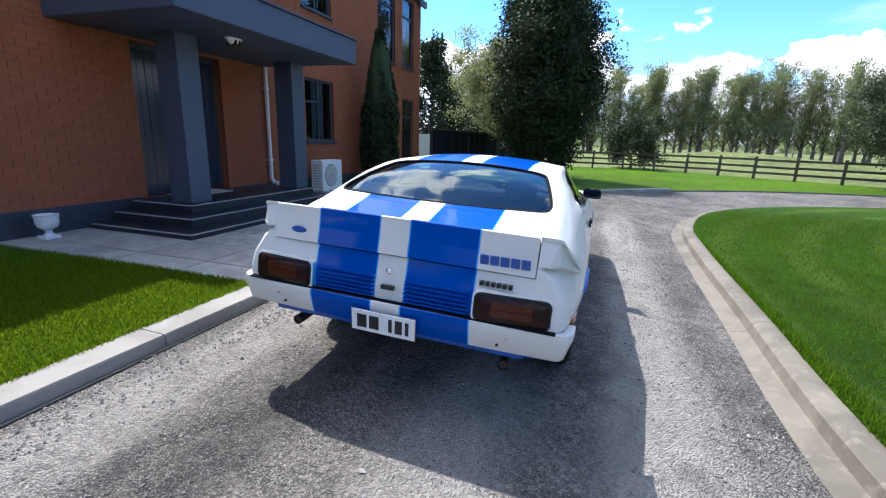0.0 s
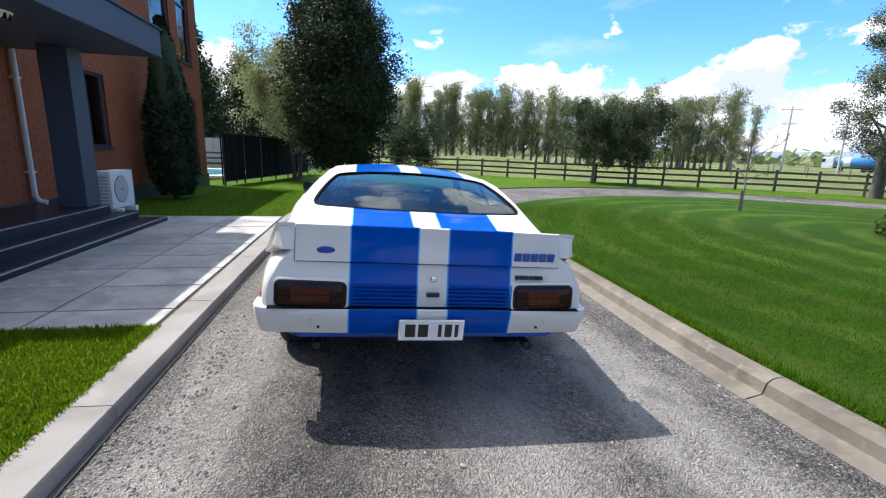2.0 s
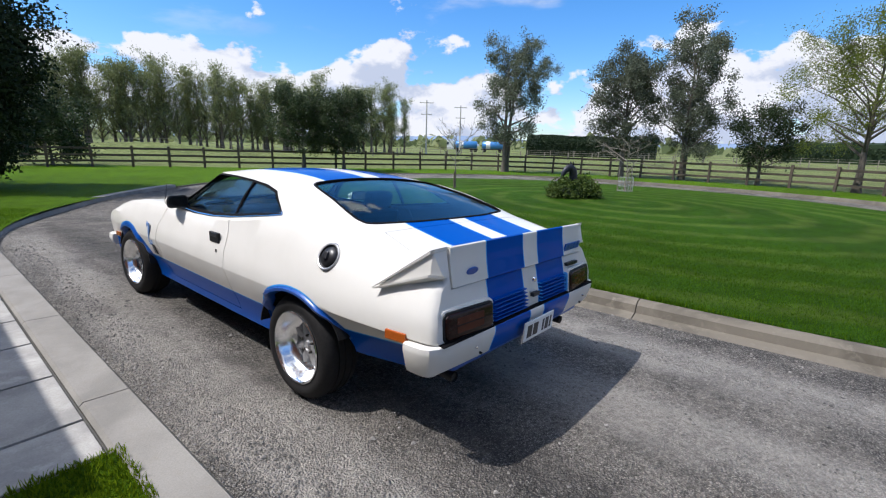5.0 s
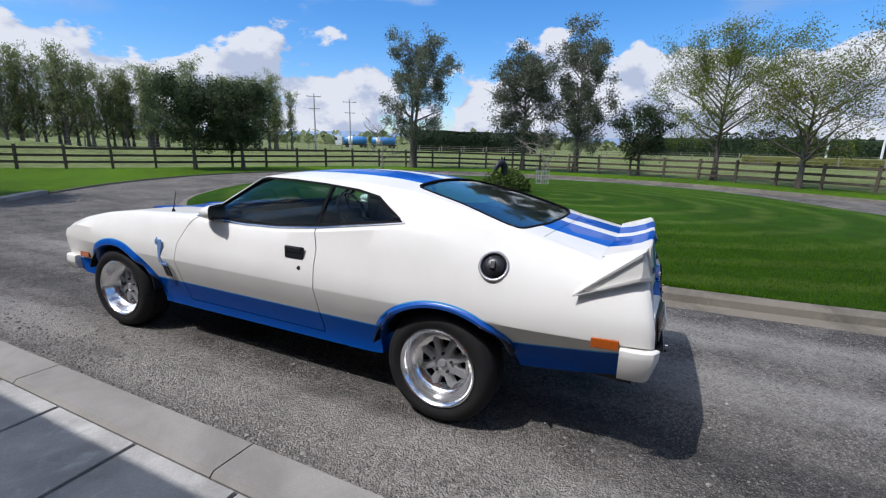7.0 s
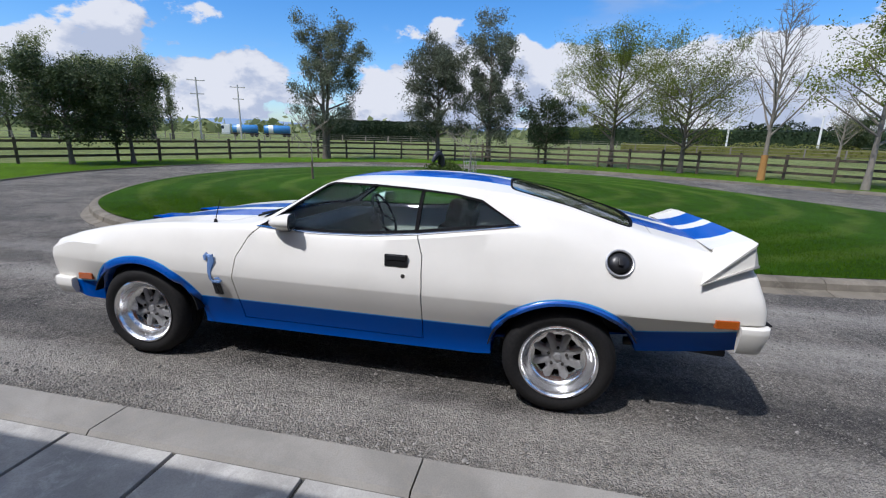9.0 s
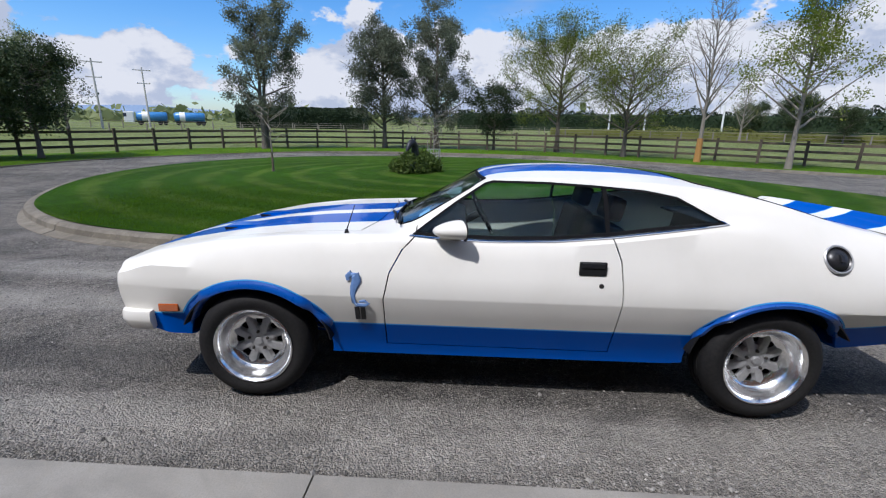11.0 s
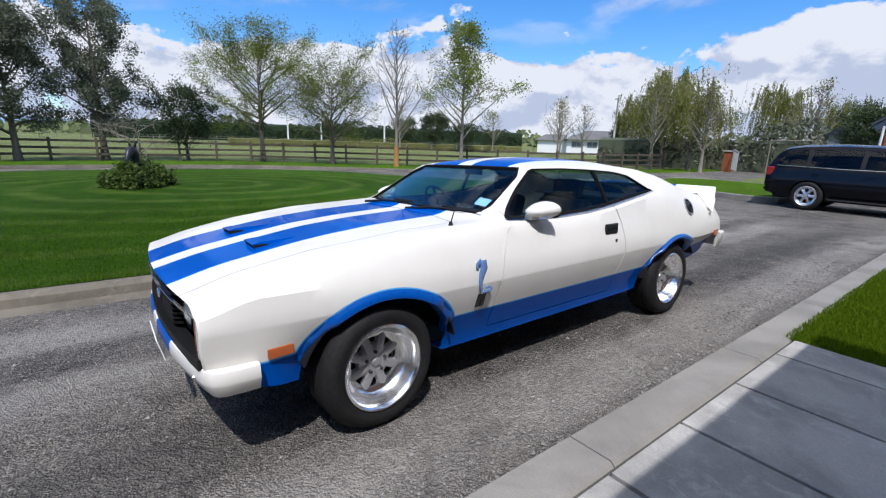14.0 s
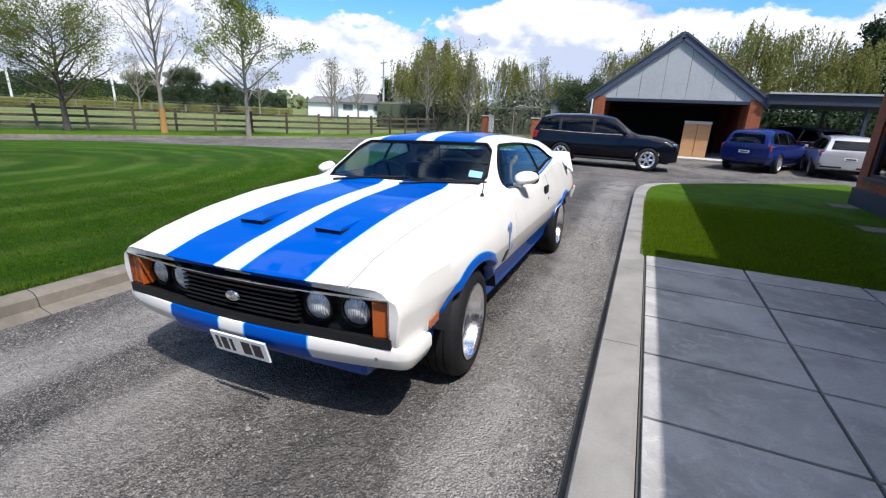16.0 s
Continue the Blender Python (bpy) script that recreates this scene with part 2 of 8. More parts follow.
def make_grass(name, a, b, dry, stripe=0.0, dry_lo=0.62):
    mt, nt, bs = material(name)
    vec = coords(nt)
    fine, mid, broad = noise_tex(nt, vec, 55, 6, 0.75), noise_tex(nt, vec, 2.2, 4, 0.6), noise_tex(nt, vec, 0.22, 3, 0.5)
    col = mix_colour(nt, ramp(nt, fine, 0.3, 0.7), a, b)
    col = mix_colour(nt, ramp(nt, mid, dry_lo, 0.85, 0.0, 0.55), col, dry)
    if stripe:
        # rings left by the mower round the island
        sep = nt.nodes.new("ShaderNodeSeparateXYZ")
        nt.links.new(vec, sep.inputs[0])
        dx = math_node(nt, "MULTIPLY", math_node(nt, "SUBTRACT", sep.outputs[0], 10.0), 1.3)
        dy = math_node(nt, "SUBTRACT", sep.outputs[1], 1.5)
        r = math_node(nt, "SQRT", math_node(nt, "ADD", math_node(nt, "MULTIPLY", dx, dx), math_node(nt, "MULTIPLY", dy, dy)))
        r = math_node(nt, "ADD", r, math_node(nt, "MULTIPLY", noise_tex(nt, vec, 0.8, 2), 0.5))
        s = math_node(nt, "SINE", math_node(nt, "MULTIPLY", r, 5.2))
        s = math_node(nt, "ADD", s, math_node(nt, "MULTIPLY_ADD", noise_tex(nt, vec, 1.6, 5, 0.7), 2.6, -1.3))
        col = mix_colour(nt, ramp(nt, s, -0.1, 1.1, 0.0, stripe), col, (0.12, 0.165, 0.03))
    hsv = nt.nodes.new("ShaderNodeHueSaturation")
    nt.links.new(ramp(nt, math_node(nt, "MULTIPLY_ADD", mid, 0.5, math_node(nt, "MULTIPLY", broad, 0.5)), 0.35, 0.65, 0.72, 1.2), hsv.inputs["Value"])
    nt.links.new(col, hsv.inputs["Color"])
    nt.links.new(hsv.outputs[0], bs.inputs["Base Color"])
    bs.inputs["Roughness"].default_value = 0.75
    bs.inputs["Specular IOR Level"].default_value = 0.06
    bump(nt, bs, fine, 1.0, 0.045)
    return mt


def make_leaf(name, a, b, gloss=0.45, through=0.35, spec=0.25):
    mt, nt, bs = material(name)
    isl = nt.nodes.new("ShaderNodeNewGeometry").outputs["Random Per Island"]
    obj = nt.nodes.new("ShaderNodeObjectInfo").outputs["Random"]
    col = mix_colour(nt, isl, a, b)
    hsv = nt.nodes.new("ShaderNodeHueSaturation")
    nt.links.new(math_node(nt, "MULTIPLY_ADD", obj, 0.3, 0.85), hsv.inputs["Value"])
    nt.links.new(col, hsv.inputs["Color"])
    nt.links.new(hsv.outputs[0], bs.inputs["Base Color"])
    bs.inputs["Roughness"].default_value = gloss
    bs.inputs["Specular IOR Level"].default_value = spec
    tr = nt.nodes.new("ShaderNodeBsdfTranslucent")
    nt.links.new(hsv.outputs[0], tr.inputs[0])
    mx = nt.nodes.new("ShaderNodeMixShader")
    mx.inputs[0].default_value = through
    nt.links.new(bs.outputs[0], mx.inputs[1]), nt.links.new(tr.outputs[0], mx.inputs[2])
    nt.links.new(mx.outputs[0], nt.nodes["Material Output"].inputs[0])
    return mt


def make_slab(name, a, b, c):
    mt, nt, bs = material(name)
    vec = coords(nt)
    fine, mid, broad = noise_tex(nt, vec, 120, 5, 0.7), noise_tex(nt, vec, 9, 5, 0.65, 0.8), noise_tex(nt, vec, 1.6, 4, 0.6, 0.6)
    col = mix_colour(nt, ramp(nt, broad, 0.35, 0.65), a, b)
    col = mix_colour(nt, ramp(nt, mid, 0.5, 0.72, 0.0, 0.6), col, c)
    col = mix_colour(nt, ramp(nt, fine, 0.35, 0.75, 0.0, 0.3), col, (0.12, 0.115, 0.105))
    r = nt.nodes.new("ShaderNodeObjectInfo").outputs["Random"]
    hsv = nt.nodes.new("ShaderNodeHueSaturation")
    nt.links.new(math_node(nt, "MULTIPLY_ADD", r, 0.24, 0.88), hsv.inputs["Value"])
    nt.links.new(col, hsv.inputs["Color"])
    nt.links.new(hsv.outputs[0], bs.inputs["Base Color"])
    bs.inputs["Roughness"].default_value = 0.82
    bump(nt, bs, math_node(nt, "ADD", fine, math_node(nt, "MULTIPLY", mid, 1.5)), 0.6, 0.003)
    return mt


def make_lens():
    """Fluted lamp glass over a silvered bowl."""
    mt, nt, bs = material("fluted_lamp_lens")
    vec = coords(nt)
    w = node(nt, "ShaderNodeTexWave", Scale=28.0, Distortion=0.6)
    nt.links.new(vec, w.inputs["Vector"])
    blot = noise_tex(nt, vec, 22, 3, 0.6)
    nt.links.new(mix_colour(nt, ramp(nt, blot, 0.35, 0.65), (0.58, 0.60, 0.63), (0.93, 0.94, 0.95)), bs.inputs["Base Color"])
    bs.inputs["Metallic"].default_value, bs.inputs["Roughness"].default_value = 0.4, 0.22
    bs.inputs["Coat Weight"].default_value, bs.inputs["Coat Roughness"].default_value = 1.0, 0.02
    bump(nt, bs, math_node(nt, "ADD", w.outputs["Fac"], blot), 0.6, 0.006)
    return mt


ARCH = 1.2  # length of a wheel-arch opening against its height


def make_car_paint(name, lower):
    """White with a blue lower body, blue wheel-arch bands, two blue stripes over the top and thin light-blue edges."""
    mt, nt, bs = material(name)
    vec = coords(nt)
    sep = nt.nodes.new("ShaderNodeSeparateXYZ")
    nt.links.new(vec, sep.inputs[0])
    X, Y, Z = sep.outputs
    ax = math_node(nt, "ABSOLUTE", X)
    stripe = math_node(nt, "SUBTRACT", 0.186, math_node(nt, "ABSOLUTE", math_node(nt, "SUBTRACT", ax, 0.266)))

    def arch(cy, r):
        dy, dz = math_node(nt, "MULTIPLY", math_node(nt, "SUBTRACT", Y, cy), 1 / ARCH), math_node(nt, "SUBTRACT", Z, 0.32)
        d = math_node(nt, "SQRT", math_node(nt, "ADD", math_node(nt, "MULTIPLY", dy, dy), math_node(nt, "MULTIPLY", dz, dz)))
        return math_node(nt, "SUBTRACT", r, d)

    rear = math_node(nt, "MULTIPLY_ADD", math_node(nt, "MAXIMUM", math_node(nt, "SUBTRACT", 0.4, Y), 0.0), 0.082, 0.482)
    front = math_node(nt, "MULTIPLY", math_node(nt, "MAXIMUM", math_node(nt, "SUBTRACT", Y, 2.4), 0.0), 0.018)
    low = math_node(nt, "SUBTRACT", math_node(nt, "ADD", rear, front), Z)
    low = math_node(nt, "MAXIMUM", low, math_node(nt, "MAXIMUM", arch(2.79, 0.405), arch(-0.02, 0.39)))
    d = math_node(nt, "MAXIMUM", stripe, low) if lower else stripe
    edge, blue = ramp(nt, d, -0.0015, 0.0015), ramp(nt, d, 0.0065, 0.0095)
    grime = noise_tex(nt, vec, 3.0, 5, 0.6)
    white = mix_colour(nt, ramp(nt, grime, 0.35, 0.75), (0.70, 0.68, 0.63), (0.665, 0.645, 0.595))
    col = mix_colour(nt, edge, white, (0.07, 0.36, 0.75))
    col = mix_colour(nt, blue, col, (0.0003, 0.068, 0.37))
    nt.links.new(col, bs.inputs["Base Color"])
    bs.inputs["Roughness"].default_value = 0.42
    bs.inputs["Specular IOR Level"].default_value = 0.02
    bs.inputs["Coat Weight"].default_value, bs.inputs["Coat Roughness"].default_value, bs.inputs["Coat IOR"].default_value = 0.5, 0.025, 1.35
    peel = noise_tex(nt, vec, 90, 3, 0.5)
    bump(nt, bs, peel, 0.06, 0.001)
    return mt


MAT = {
    "paint": make_car_paint("white_and_blue_paint", True),
    "paint_top": make_car_paint("white_paint_with_stripes", False),
    "seal": surface("black_rubber_seal_and_gap", (0.005, 0.005, 0.006), (0.009, 0.009, 0.010), 60, 0.8, spec=0.08),
    "emblem_blue": surface("pale_blue_emblem", (0.10, 0.19, 0.42), (0.16, 0.27, 0.50), 60, 0.4),
    "chipseal": make_chipseal(),
    "lawn": make_grass("mown_lawn", (0.010, 0.038, 0.0018), (0.056, 0.130, 0.005), (0.10, 0.14, 0.014), stripe=0.38, dry_lo=0.68),
    "lawn_plain": make_grass("lawn", (0.026, 0.072, 0.002), (0.118, 0.215, 0.005), (0.15, 0.19, 0.035), dry_lo=0.68),
    "paddock": make_grass("paddock_grass", (0.10, 0.135, 0.04), (0.18, 0.205, 0.075), (0.28, 0.26, 0.14), dry_lo=0.45),
    "slab": make_slab("concrete_slab", (0.27, 0.26, 0.24), (0.42, 0.405, 0.37), (0.50, 0.485, 0.455)),
    "kerb": make_slab("concrete_kerb", (0.215, 0.202, 0.178), (0.30, 0.282, 0.25), (0.27, 0.245, 0.205)),
    "kerb_old": make_slab("stained_kerb_concrete", (0.105, 0.090, 0.066), (0.175, 0.152, 0.115), (0.235, 0.205, 0.16)),
    "joint": surface("joint_dirt_and_kerb_shade", (0.05, 0.048, 0.042), (0.10, 0.095, 0.08), 60, 0.9, relief=0.004),
    "brick": surface("brown_brick", (0.265, 0.072, 0.029), (0.34, 0.106, 0.043), 45, 0.85, relief=0.004, vary=0.13, big=2.0),
    "mortar": surface("mortar", (0.235, 0.072, 0.031), (0.285, 0.093, 0.041), 60, 0.95, relief=0.003),
    "slate_paint": surface("slate_grey_paint", (0.045, 0.059, 0.090), (0.062, 0.079, 0.117), 18, 0.5, relief=0.001, big=0.8),
    "slate_dark": surface("dark_slate_paint", (0.024, 0.030, 0.045), (0.036, 0.044, 0.064), 18, 0.45, relief=0.001, big=0.8),
    "slate_gloss": surface("slate_gloss_paint", (0.020, 0.027, 0.045), (0.034, 0.044, 0.068), 12, 0.16, relief=0.0005, stretch=(1, 6, 0.4)),
    "step_tile": surface("dark_step_tile", (0.016, 0.018, 0.024), (0.030, 0.033, 0.042), 25, 0.4, relief=0.001, spec=0.25),
    "step_edge": surface("step_edge", (0.22, 0.22, 0.23), (0.32, 0.32, 0.33), 40, 0.6),
    "white_plastic": surface("white_plastic", (0.70, 0.70, 0.68), (0.80, 0.79, 0.77), 15, 0.45),
    "white_stone": surface("white_cast_stone", (0.62, 0.61, 0.58), (0.78, 0.77, 0.74), 30, 0.8, relief=0.004),
    "dark_plastic": surface("black_plastic", (0.010, 0.010, 0.011), (0.019, 0.019, 0.020), 60, 0.5, spec=0.22),
    "rubber": surface("tyre_rubber", (0.008, 0.008, 0.009), (0.022, 0.021, 0.020), 60, 0.68, relief=0.001, spec=0.2),
    "alloy": surface("polished_alloy", (0.86, 0.86, 0.86), (0.93, 0.93, 0.93), 30, 0.2, metal=0.97),
    "alloy_dull": surface("cast_alloy", (0.36, 0.36, 0.37), (0.50, 0.50, 0.50), 70, 0.34, metal=0.55, relief=0.0008),
    "chrome": surface("chrome", (0.75, 0.75, 0.76), (0.85, 0.85, 0.85), 30, 0.12, metal=1.0),
    # mirror colour lowered to stand for a dark reflection
    "mirror": surface("mirror_glass_dark_reflection", (0.22, 0.24, 0.27), (0.26, 0.28, 0.31), 5, 0.12, metal=1.0),
    "steel_dark": surface("dark_steel", (0.03, 0.028, 0.026), (0.06, 0.055, 0.05), 40, 0.6, metal=0.6),
    "trim": surface("dark_cabin_trim", (0.004, 0.005, 0.008), (0.009, 0.011, 0.016), 80, 0.6, spec=0.06),
    "amber": surface("amber_lens", (0.34, 0.07, 0.008), (0.44, 0.10, 0.014), 120, 0.2, coat=0.8),
    "tail_red": surface("smoked_red_lens", (0.010, 0.003, 0.003), (0.026, 0.006, 0.004), 14, 0.25, coat=0.1, spec=0.2, stretch=(2, 1, 8)),
    "tail_glow": surface("smoked_amber_lens", (0.05, 0.010, 0.005), (0.09, 0.02, 0.007), 18, 0.25, coat=0.1, spec=0.2),
    "badge_blue": surface("blue_badge", (0.001, 0.064, 0.32), (0.002, 0.076, 0.37), 50, 0.3, coat=0.4),
    "badge_black": surface("black_badge", (0.010, 0.010, 0.012), (0.02, 0.02, 0.022), 50, 0.35),
    "plate": surface("number_plate", (0.74, 0.74, 0.72), (0.80, 0.80, 0.78), 20, 0.45),
    "paper": surface("pale_sticker", (0.55, 0.66, 0.72), (0.66, 0.76, 0.80), 60, 0.6),
    "fence_wood": surface("dark_creosoted_timber", (0.045, 0.034, 0.024), (0.115, 0.088, 0.060), 9, 0.85, relief=0.006, stretch=(1, 1, 1), vary=0.5, big=2.5),
    "bark": surface("grey_brown_bark", (0.075, 0.06, 0.045), (0.17, 0.145, 0.115), 14, 0.9, relief=0.012, stretch=(1, 1, 0.35)),
    "bark_pale": surface("pale_bark", (0.16, 0.14, 0.11), (0.28, 0.25, 0.205), 14, 0.9, relief=0.008, stretch=(1, 1, 0.35)),
    "bark_orange": surface("lichened_orange_bark", (0.30, 0.14, 0.035), (0.42, 0.23, 0.07), 18, 0.9, relief=0.008),
    "leaf_dark": make_leaf("dark_glossy_leaf", (0.018, 0.034, 0.012), (0.05, 0.075, 0.026), 0.6, 0.2),
    "leaf_mid": make_leaf("mid_green_leaf", (0.032, 0.054, 0.020), (0.085, 0.112, 0.048), 0.5, 0.3),
    "leaf_olive": make_leaf("olive_leaf", (0.075, 0.092, 0.058), (0.20, 0.22, 0.145), 0.5, 0.35),
    "leaf_fresh": make_leaf("fresh_green_leaf", (0.11, 0.15, 0.018), (0.225, 0.265, 0.042), 0.5, 0.5),
    "leaf_pale": make_leaf("pale_leaf", (0.20, 0.235, 0.09), (0.38, 0.40, 0.19), 0.5, 0.5),
    "leaf_willow": make_leaf("willow_leaf", (0.15, 0.165, 0.035), (0.29, 0.29, 0.085), 0.5, 0.5),
    "leaf_belt": make_leaf("shelter_belt_leaf", (0.15, 0.185, 0.075), (0.31, 0.34, 0.16), 0.5, 0.5),
    "leaf_bush": make_leaf("bush_leaf", (0.035, 0.07, 0.012), (0.12, 0.17, 0.03), 0.6, 0.3),
    "leaf_hedge": make_leaf("hedge_leaf", (0.012, 0.026, 0.01), (0.03, 0.05, 0.018), 0.6, 0.15),
    "bronze": surface("dark_bronze", (0.018, 0.018, 0.022), (0.04, 0.04, 0.048), 25, 0.35, metal=0.3, relief=0.004),
    "roof_metal": surface("dark_roof_metal", (0.045, 0.05, 0.06), (0.065, 0.072, 0.085), 12, 0.5),
    "panel_grey": surface("grey_cladding", (0.34, 0.35, 0.34), (0.42, 0.43, 0.42), 10, 0.6, relief=0.001),
    "board": surface("plywood_board", (0.42, 0.22, 0.09), (0.55, 0.31, 0.14), 6, 0.7, relief=0.001, stretch=(1, 1, 6)),
    "navy_dark": surface("dark_shade_cloth", (0.006, 0.008, 0.010), (0.012, 0.014, 0.018), 50, 0.8, spec=0.1),
    "paint_black": surface("black_car_paint", (0.003, 0.004, 0.008), (0.005, 0.006, 0.012), 5, 0.15, coat=0.2, spec=0.2),
    "paint_blue": surface("dark_blue_car_paint", (0.006, 0.014, 0.085), (0.009, 0.018, 0.11), 5, 0.2, coat=0.3, spec=0.2),
    "paint_silver": surface("silver_car_paint", (0.46, 0.46, 0.46), (0.52, 0.52, 0.52), 5, 0.35, metal=0.3, coat=1.0),
    "far_pane": surface("dull_window_pane", (0.10, 0.12, 0.14), (0.16, 0.18, 0.20), 2, 0.2),
    "far_roof": surface("grey_roof_tiles", (0.10, 0.10, 0.10), (0.16, 0.155, 0.15), 3, 0.85),
    "lens_red": surface("red_lens", (0.22, 0.012, 0.012), (0.32, 0.02, 0.018), 40, 0.2, coat=0.6),
    "white_wall": surface("white_weatherboard", (0.70, 0.70, 0.68), (0.78, 0.78, 0.76), 8, 0.7),
    "pale_conc": surface("pale_concrete", (0.42, 0.40, 0.37), (0.52, 0.50, 0.46), 20, 0.85, relief=0.002),
    "water": surface("pool_water", (0.03, 0.25, 0.32), (0.05, 0.32, 0.40), 4, 0.08),
    # distance haze is painted in as the blue of the hills
    "hill": surface("hazed_far_hills", (0.16, 0.23, 0.34), (0.20, 0.27, 0.38), 0.01, 1.0, big=0.003),
    "win_glass": glass("window_glass", (0.62, 0.68, 0.72), 2.1),
    "car_glass": glass("tinted_car_glass", (0.68, 0.86, 0.96), 1.32),
    "car_glass_rear": glass("tinted_rear_glass", (0.82, 0.94, 0.94), 1.34),
    "car_glass_dark": glass("green_car_glass", (0.84, 0.94, 0.92), 1.24),
    "lamp_lens": make_lens(),
    "privacy_glass": glass("privacy_glass", (0.30, 0.33, 0.36), 1.45),
    "curtain": surface("pale_curtain", (0.50, 0.50, 0.50), (0.62, 0.62, 0.62), 4, 0.9, stretch=(1, 14, 0.3)),
    # near-black, so the shade inside the rooms is put into the colour
    "room_shade": surface("shaded_room", (0.02, 0.02, 0.02), (0.04, 0.04, 0.04), 2, 0.9),
}

# ---- mesh helpers ----
from mathutils.geometry import delaunay_2d_cdt

RNG = np.random.default_rng(7)


def smoothed(mesh, angle=32):
    mesh.polygons.foreach_set("use_smooth", [True] * len(mesh.polygons))
    mesh.set_sharp_from_angle(angle=radians(angle))
    return mesh


def mesh_of(name, verts, faces, mat=None, smooth=None):
    me = bpy.data.meshes.new(name)
    me.from_pydata([tuple(v) for v in verts], [], [tuple(f) for f in faces])
    me.validate()
    me.update()
    if mat:
        me.materials.append(MAT[mat])
    if smooth:
        smoothed(me, smooth)
    return me


def quads_mesh(name, verts, mat):
    """verts: array (n, 4, 3) of separate quads."""
    n = len(verts)
    me = bpy.data.meshes.new(name)
    me.vertices.add(4 * n)
    me.vertices.foreach_set("co", np.asarray(verts, np.float32).ravel())
    me.loops.add(4 * n)
    me.loops.foreach_set("vertex_index", np.arange(4 * n, dtype=np.int32))
    me.polygons.add(n)
    me.polygons.foreach_set("loop_start", np.arange(0, 4 * n, 4, dtype=np.int32))
    me.update(calc_edges=True)
    me.materials.append(MAT[mat])
    return me


def obj(name, mesh, parent=None, label="", m=None):
    ob = new(name, mesh)
    if parent is not None:
        ob.parent = parent
    if m is not None:
        ob.matrix_local = m
    return tagged(ob, label) if label else ob


def empty(name, m=None, **tags):
    ob = new(name)
    ob.empty_display_size = 0.2
    if m is not None:
        ob.matrix_world = m
    return tagged(ob, **tags)


class Geo:
    """Collects vertices and faces of one mesh."""

    def __init__(self):
        self.v, self.f = [], []

    def add(self, verts, faces):
        k = len(self.v)
        self.v += [tuple(p) for p in verts]
        self.f += [tuple(i + k for i in f) for f in faces]
        return self

    def box(self, x0, x1, y0, y1, z0, z1, m=None, b=0.0):
        """A box with its edges bevelled by b."""
        if b <= 0:
            vs = [(x, y, z) for x in (x0, x1) for y in (y0, y1) for z in (z0, z1)]
            fs = [(0, 1, 3, 2), (4, 6, 7, 5), (0, 4, 5, 1), (2, 3, 7, 6), (0, 2, 6, 4), (1, 5, 7, 3)]
        else:
            bm = bmesh.new()
            bmesh.ops.create_cube(bm, size=1)
            for v in bm.verts:
                v.co = Vector(((x0 + x1) / 2 + v.co.x * (x1 - x0), (y0 + y1) / 2 + v.co.y * (y1 - y0), (z0 + z1) / 2 + v.co.z * (z1 - z0)))
            bmesh.ops.bevel(bm, geom=list(bm.edges), offset=b, segments=2, affect="EDGES", profile=0.6)
            bm.verts.ensure_lookup_table()
            vs, fs = [tuple(v.co) for v in bm.verts], [[v.index for v in f.verts] for f in bm.faces]
            bm.free()
        if m is not None:
            vs = [tuple(m @ Vector(v)) for v in vs]
        return self.add(vs, fs)

    def lathe(self, profile, n=32, axis="z", m=None, close=False):
        """profile: (radius, height) pairs turned about an axis."""
        vs, fs, k = [], [], len(profile)
        for i in range(n):
            a = 2 * math.pi * i / n
            for r, h in profile:
                c, s = r * math.cos(a), r * math.sin(a)
                vs.append({"z": (c, s, h), "x": (h, c, s), "y": (c, h, s)}[axis])
        for i in range(n):
            j = (i + 1) % n
            for q in range(k if close else k - 1):
                p = (q + 1) % k
                fs.append((i * k + q, j * k + q, j * k + p, i * k + p))
        if m is not None:
            vs = [tuple(m @ Vector(v)) for v in vs]
        return self.add(vs, fs)

    def tube(self, pts, radii, n=7, cap=True):
        """A tapered tube through points."""
        pts = [Vector(p) for p in pts]
        vs, fs = [], []
        for i, p in enumerate(pts):
            d = (pts[min(i + 1, len(pts) - 1)] - pts[max(i - 1, 0)]).normalized()
            u = d.cross(Vector((0.31, 0.83, 0.45))).normalized()
            w = d.cross(u)
            r = radii[i] if hasattr(radii, "__len__") else radii
            for k in range(n):
                a = 2 * math.pi * k / n
                vs.append(tuple(p + (u * math.cos(a) + w * math.sin(a)) * r))
        for i in range(len(pts) - 1):
            for k in range(n):
                fs.append((i * n + k, i * n + (k + 1) % n, (i + 1) * n + (k + 1) % n, (i + 1) * n + k))
        if cap:
            fs.append(tuple(range(n - 1, -1, -1)))
            fs.append(tuple((len(pts) - 1) * n + k for k in range(n)))
        return self.add(vs, fs)

    def prism(self, poly, axis, a, b):
        """A polygon of two coordinates extruded along an axis from a to b."""
        put = {"x": lambda p, h: (h, p[0], p[1]), "y": lambda p, h: (p[0], h, p[1]), "z": lambda p, h: (p[0], p[1], h)}[axis]
        n = len(poly)
        vs = [put(p, a) for p in poly] + [put(p, b) for p in poly]
        fs = [tuple(range(n))[::-1], tuple(range(n, 2 * n))] + [(i, (i + 1) % n, n + (i + 1) % n, n + i) for i in range(n)]
        return self.add(vs, fs)

    def mesh(self, name, mat, smooth=None):
        me = mesh_of(name, self.v, self.f, mat)
        bm = bmesh.new()
        bm.from_mesh(me)
        bmesh.ops.recalc_face_normals(bm, faces=bm.faces)
        bm.to_mesh(me)
        bm.free()
        if smooth:
            smoothed(me, smooth)
        return me


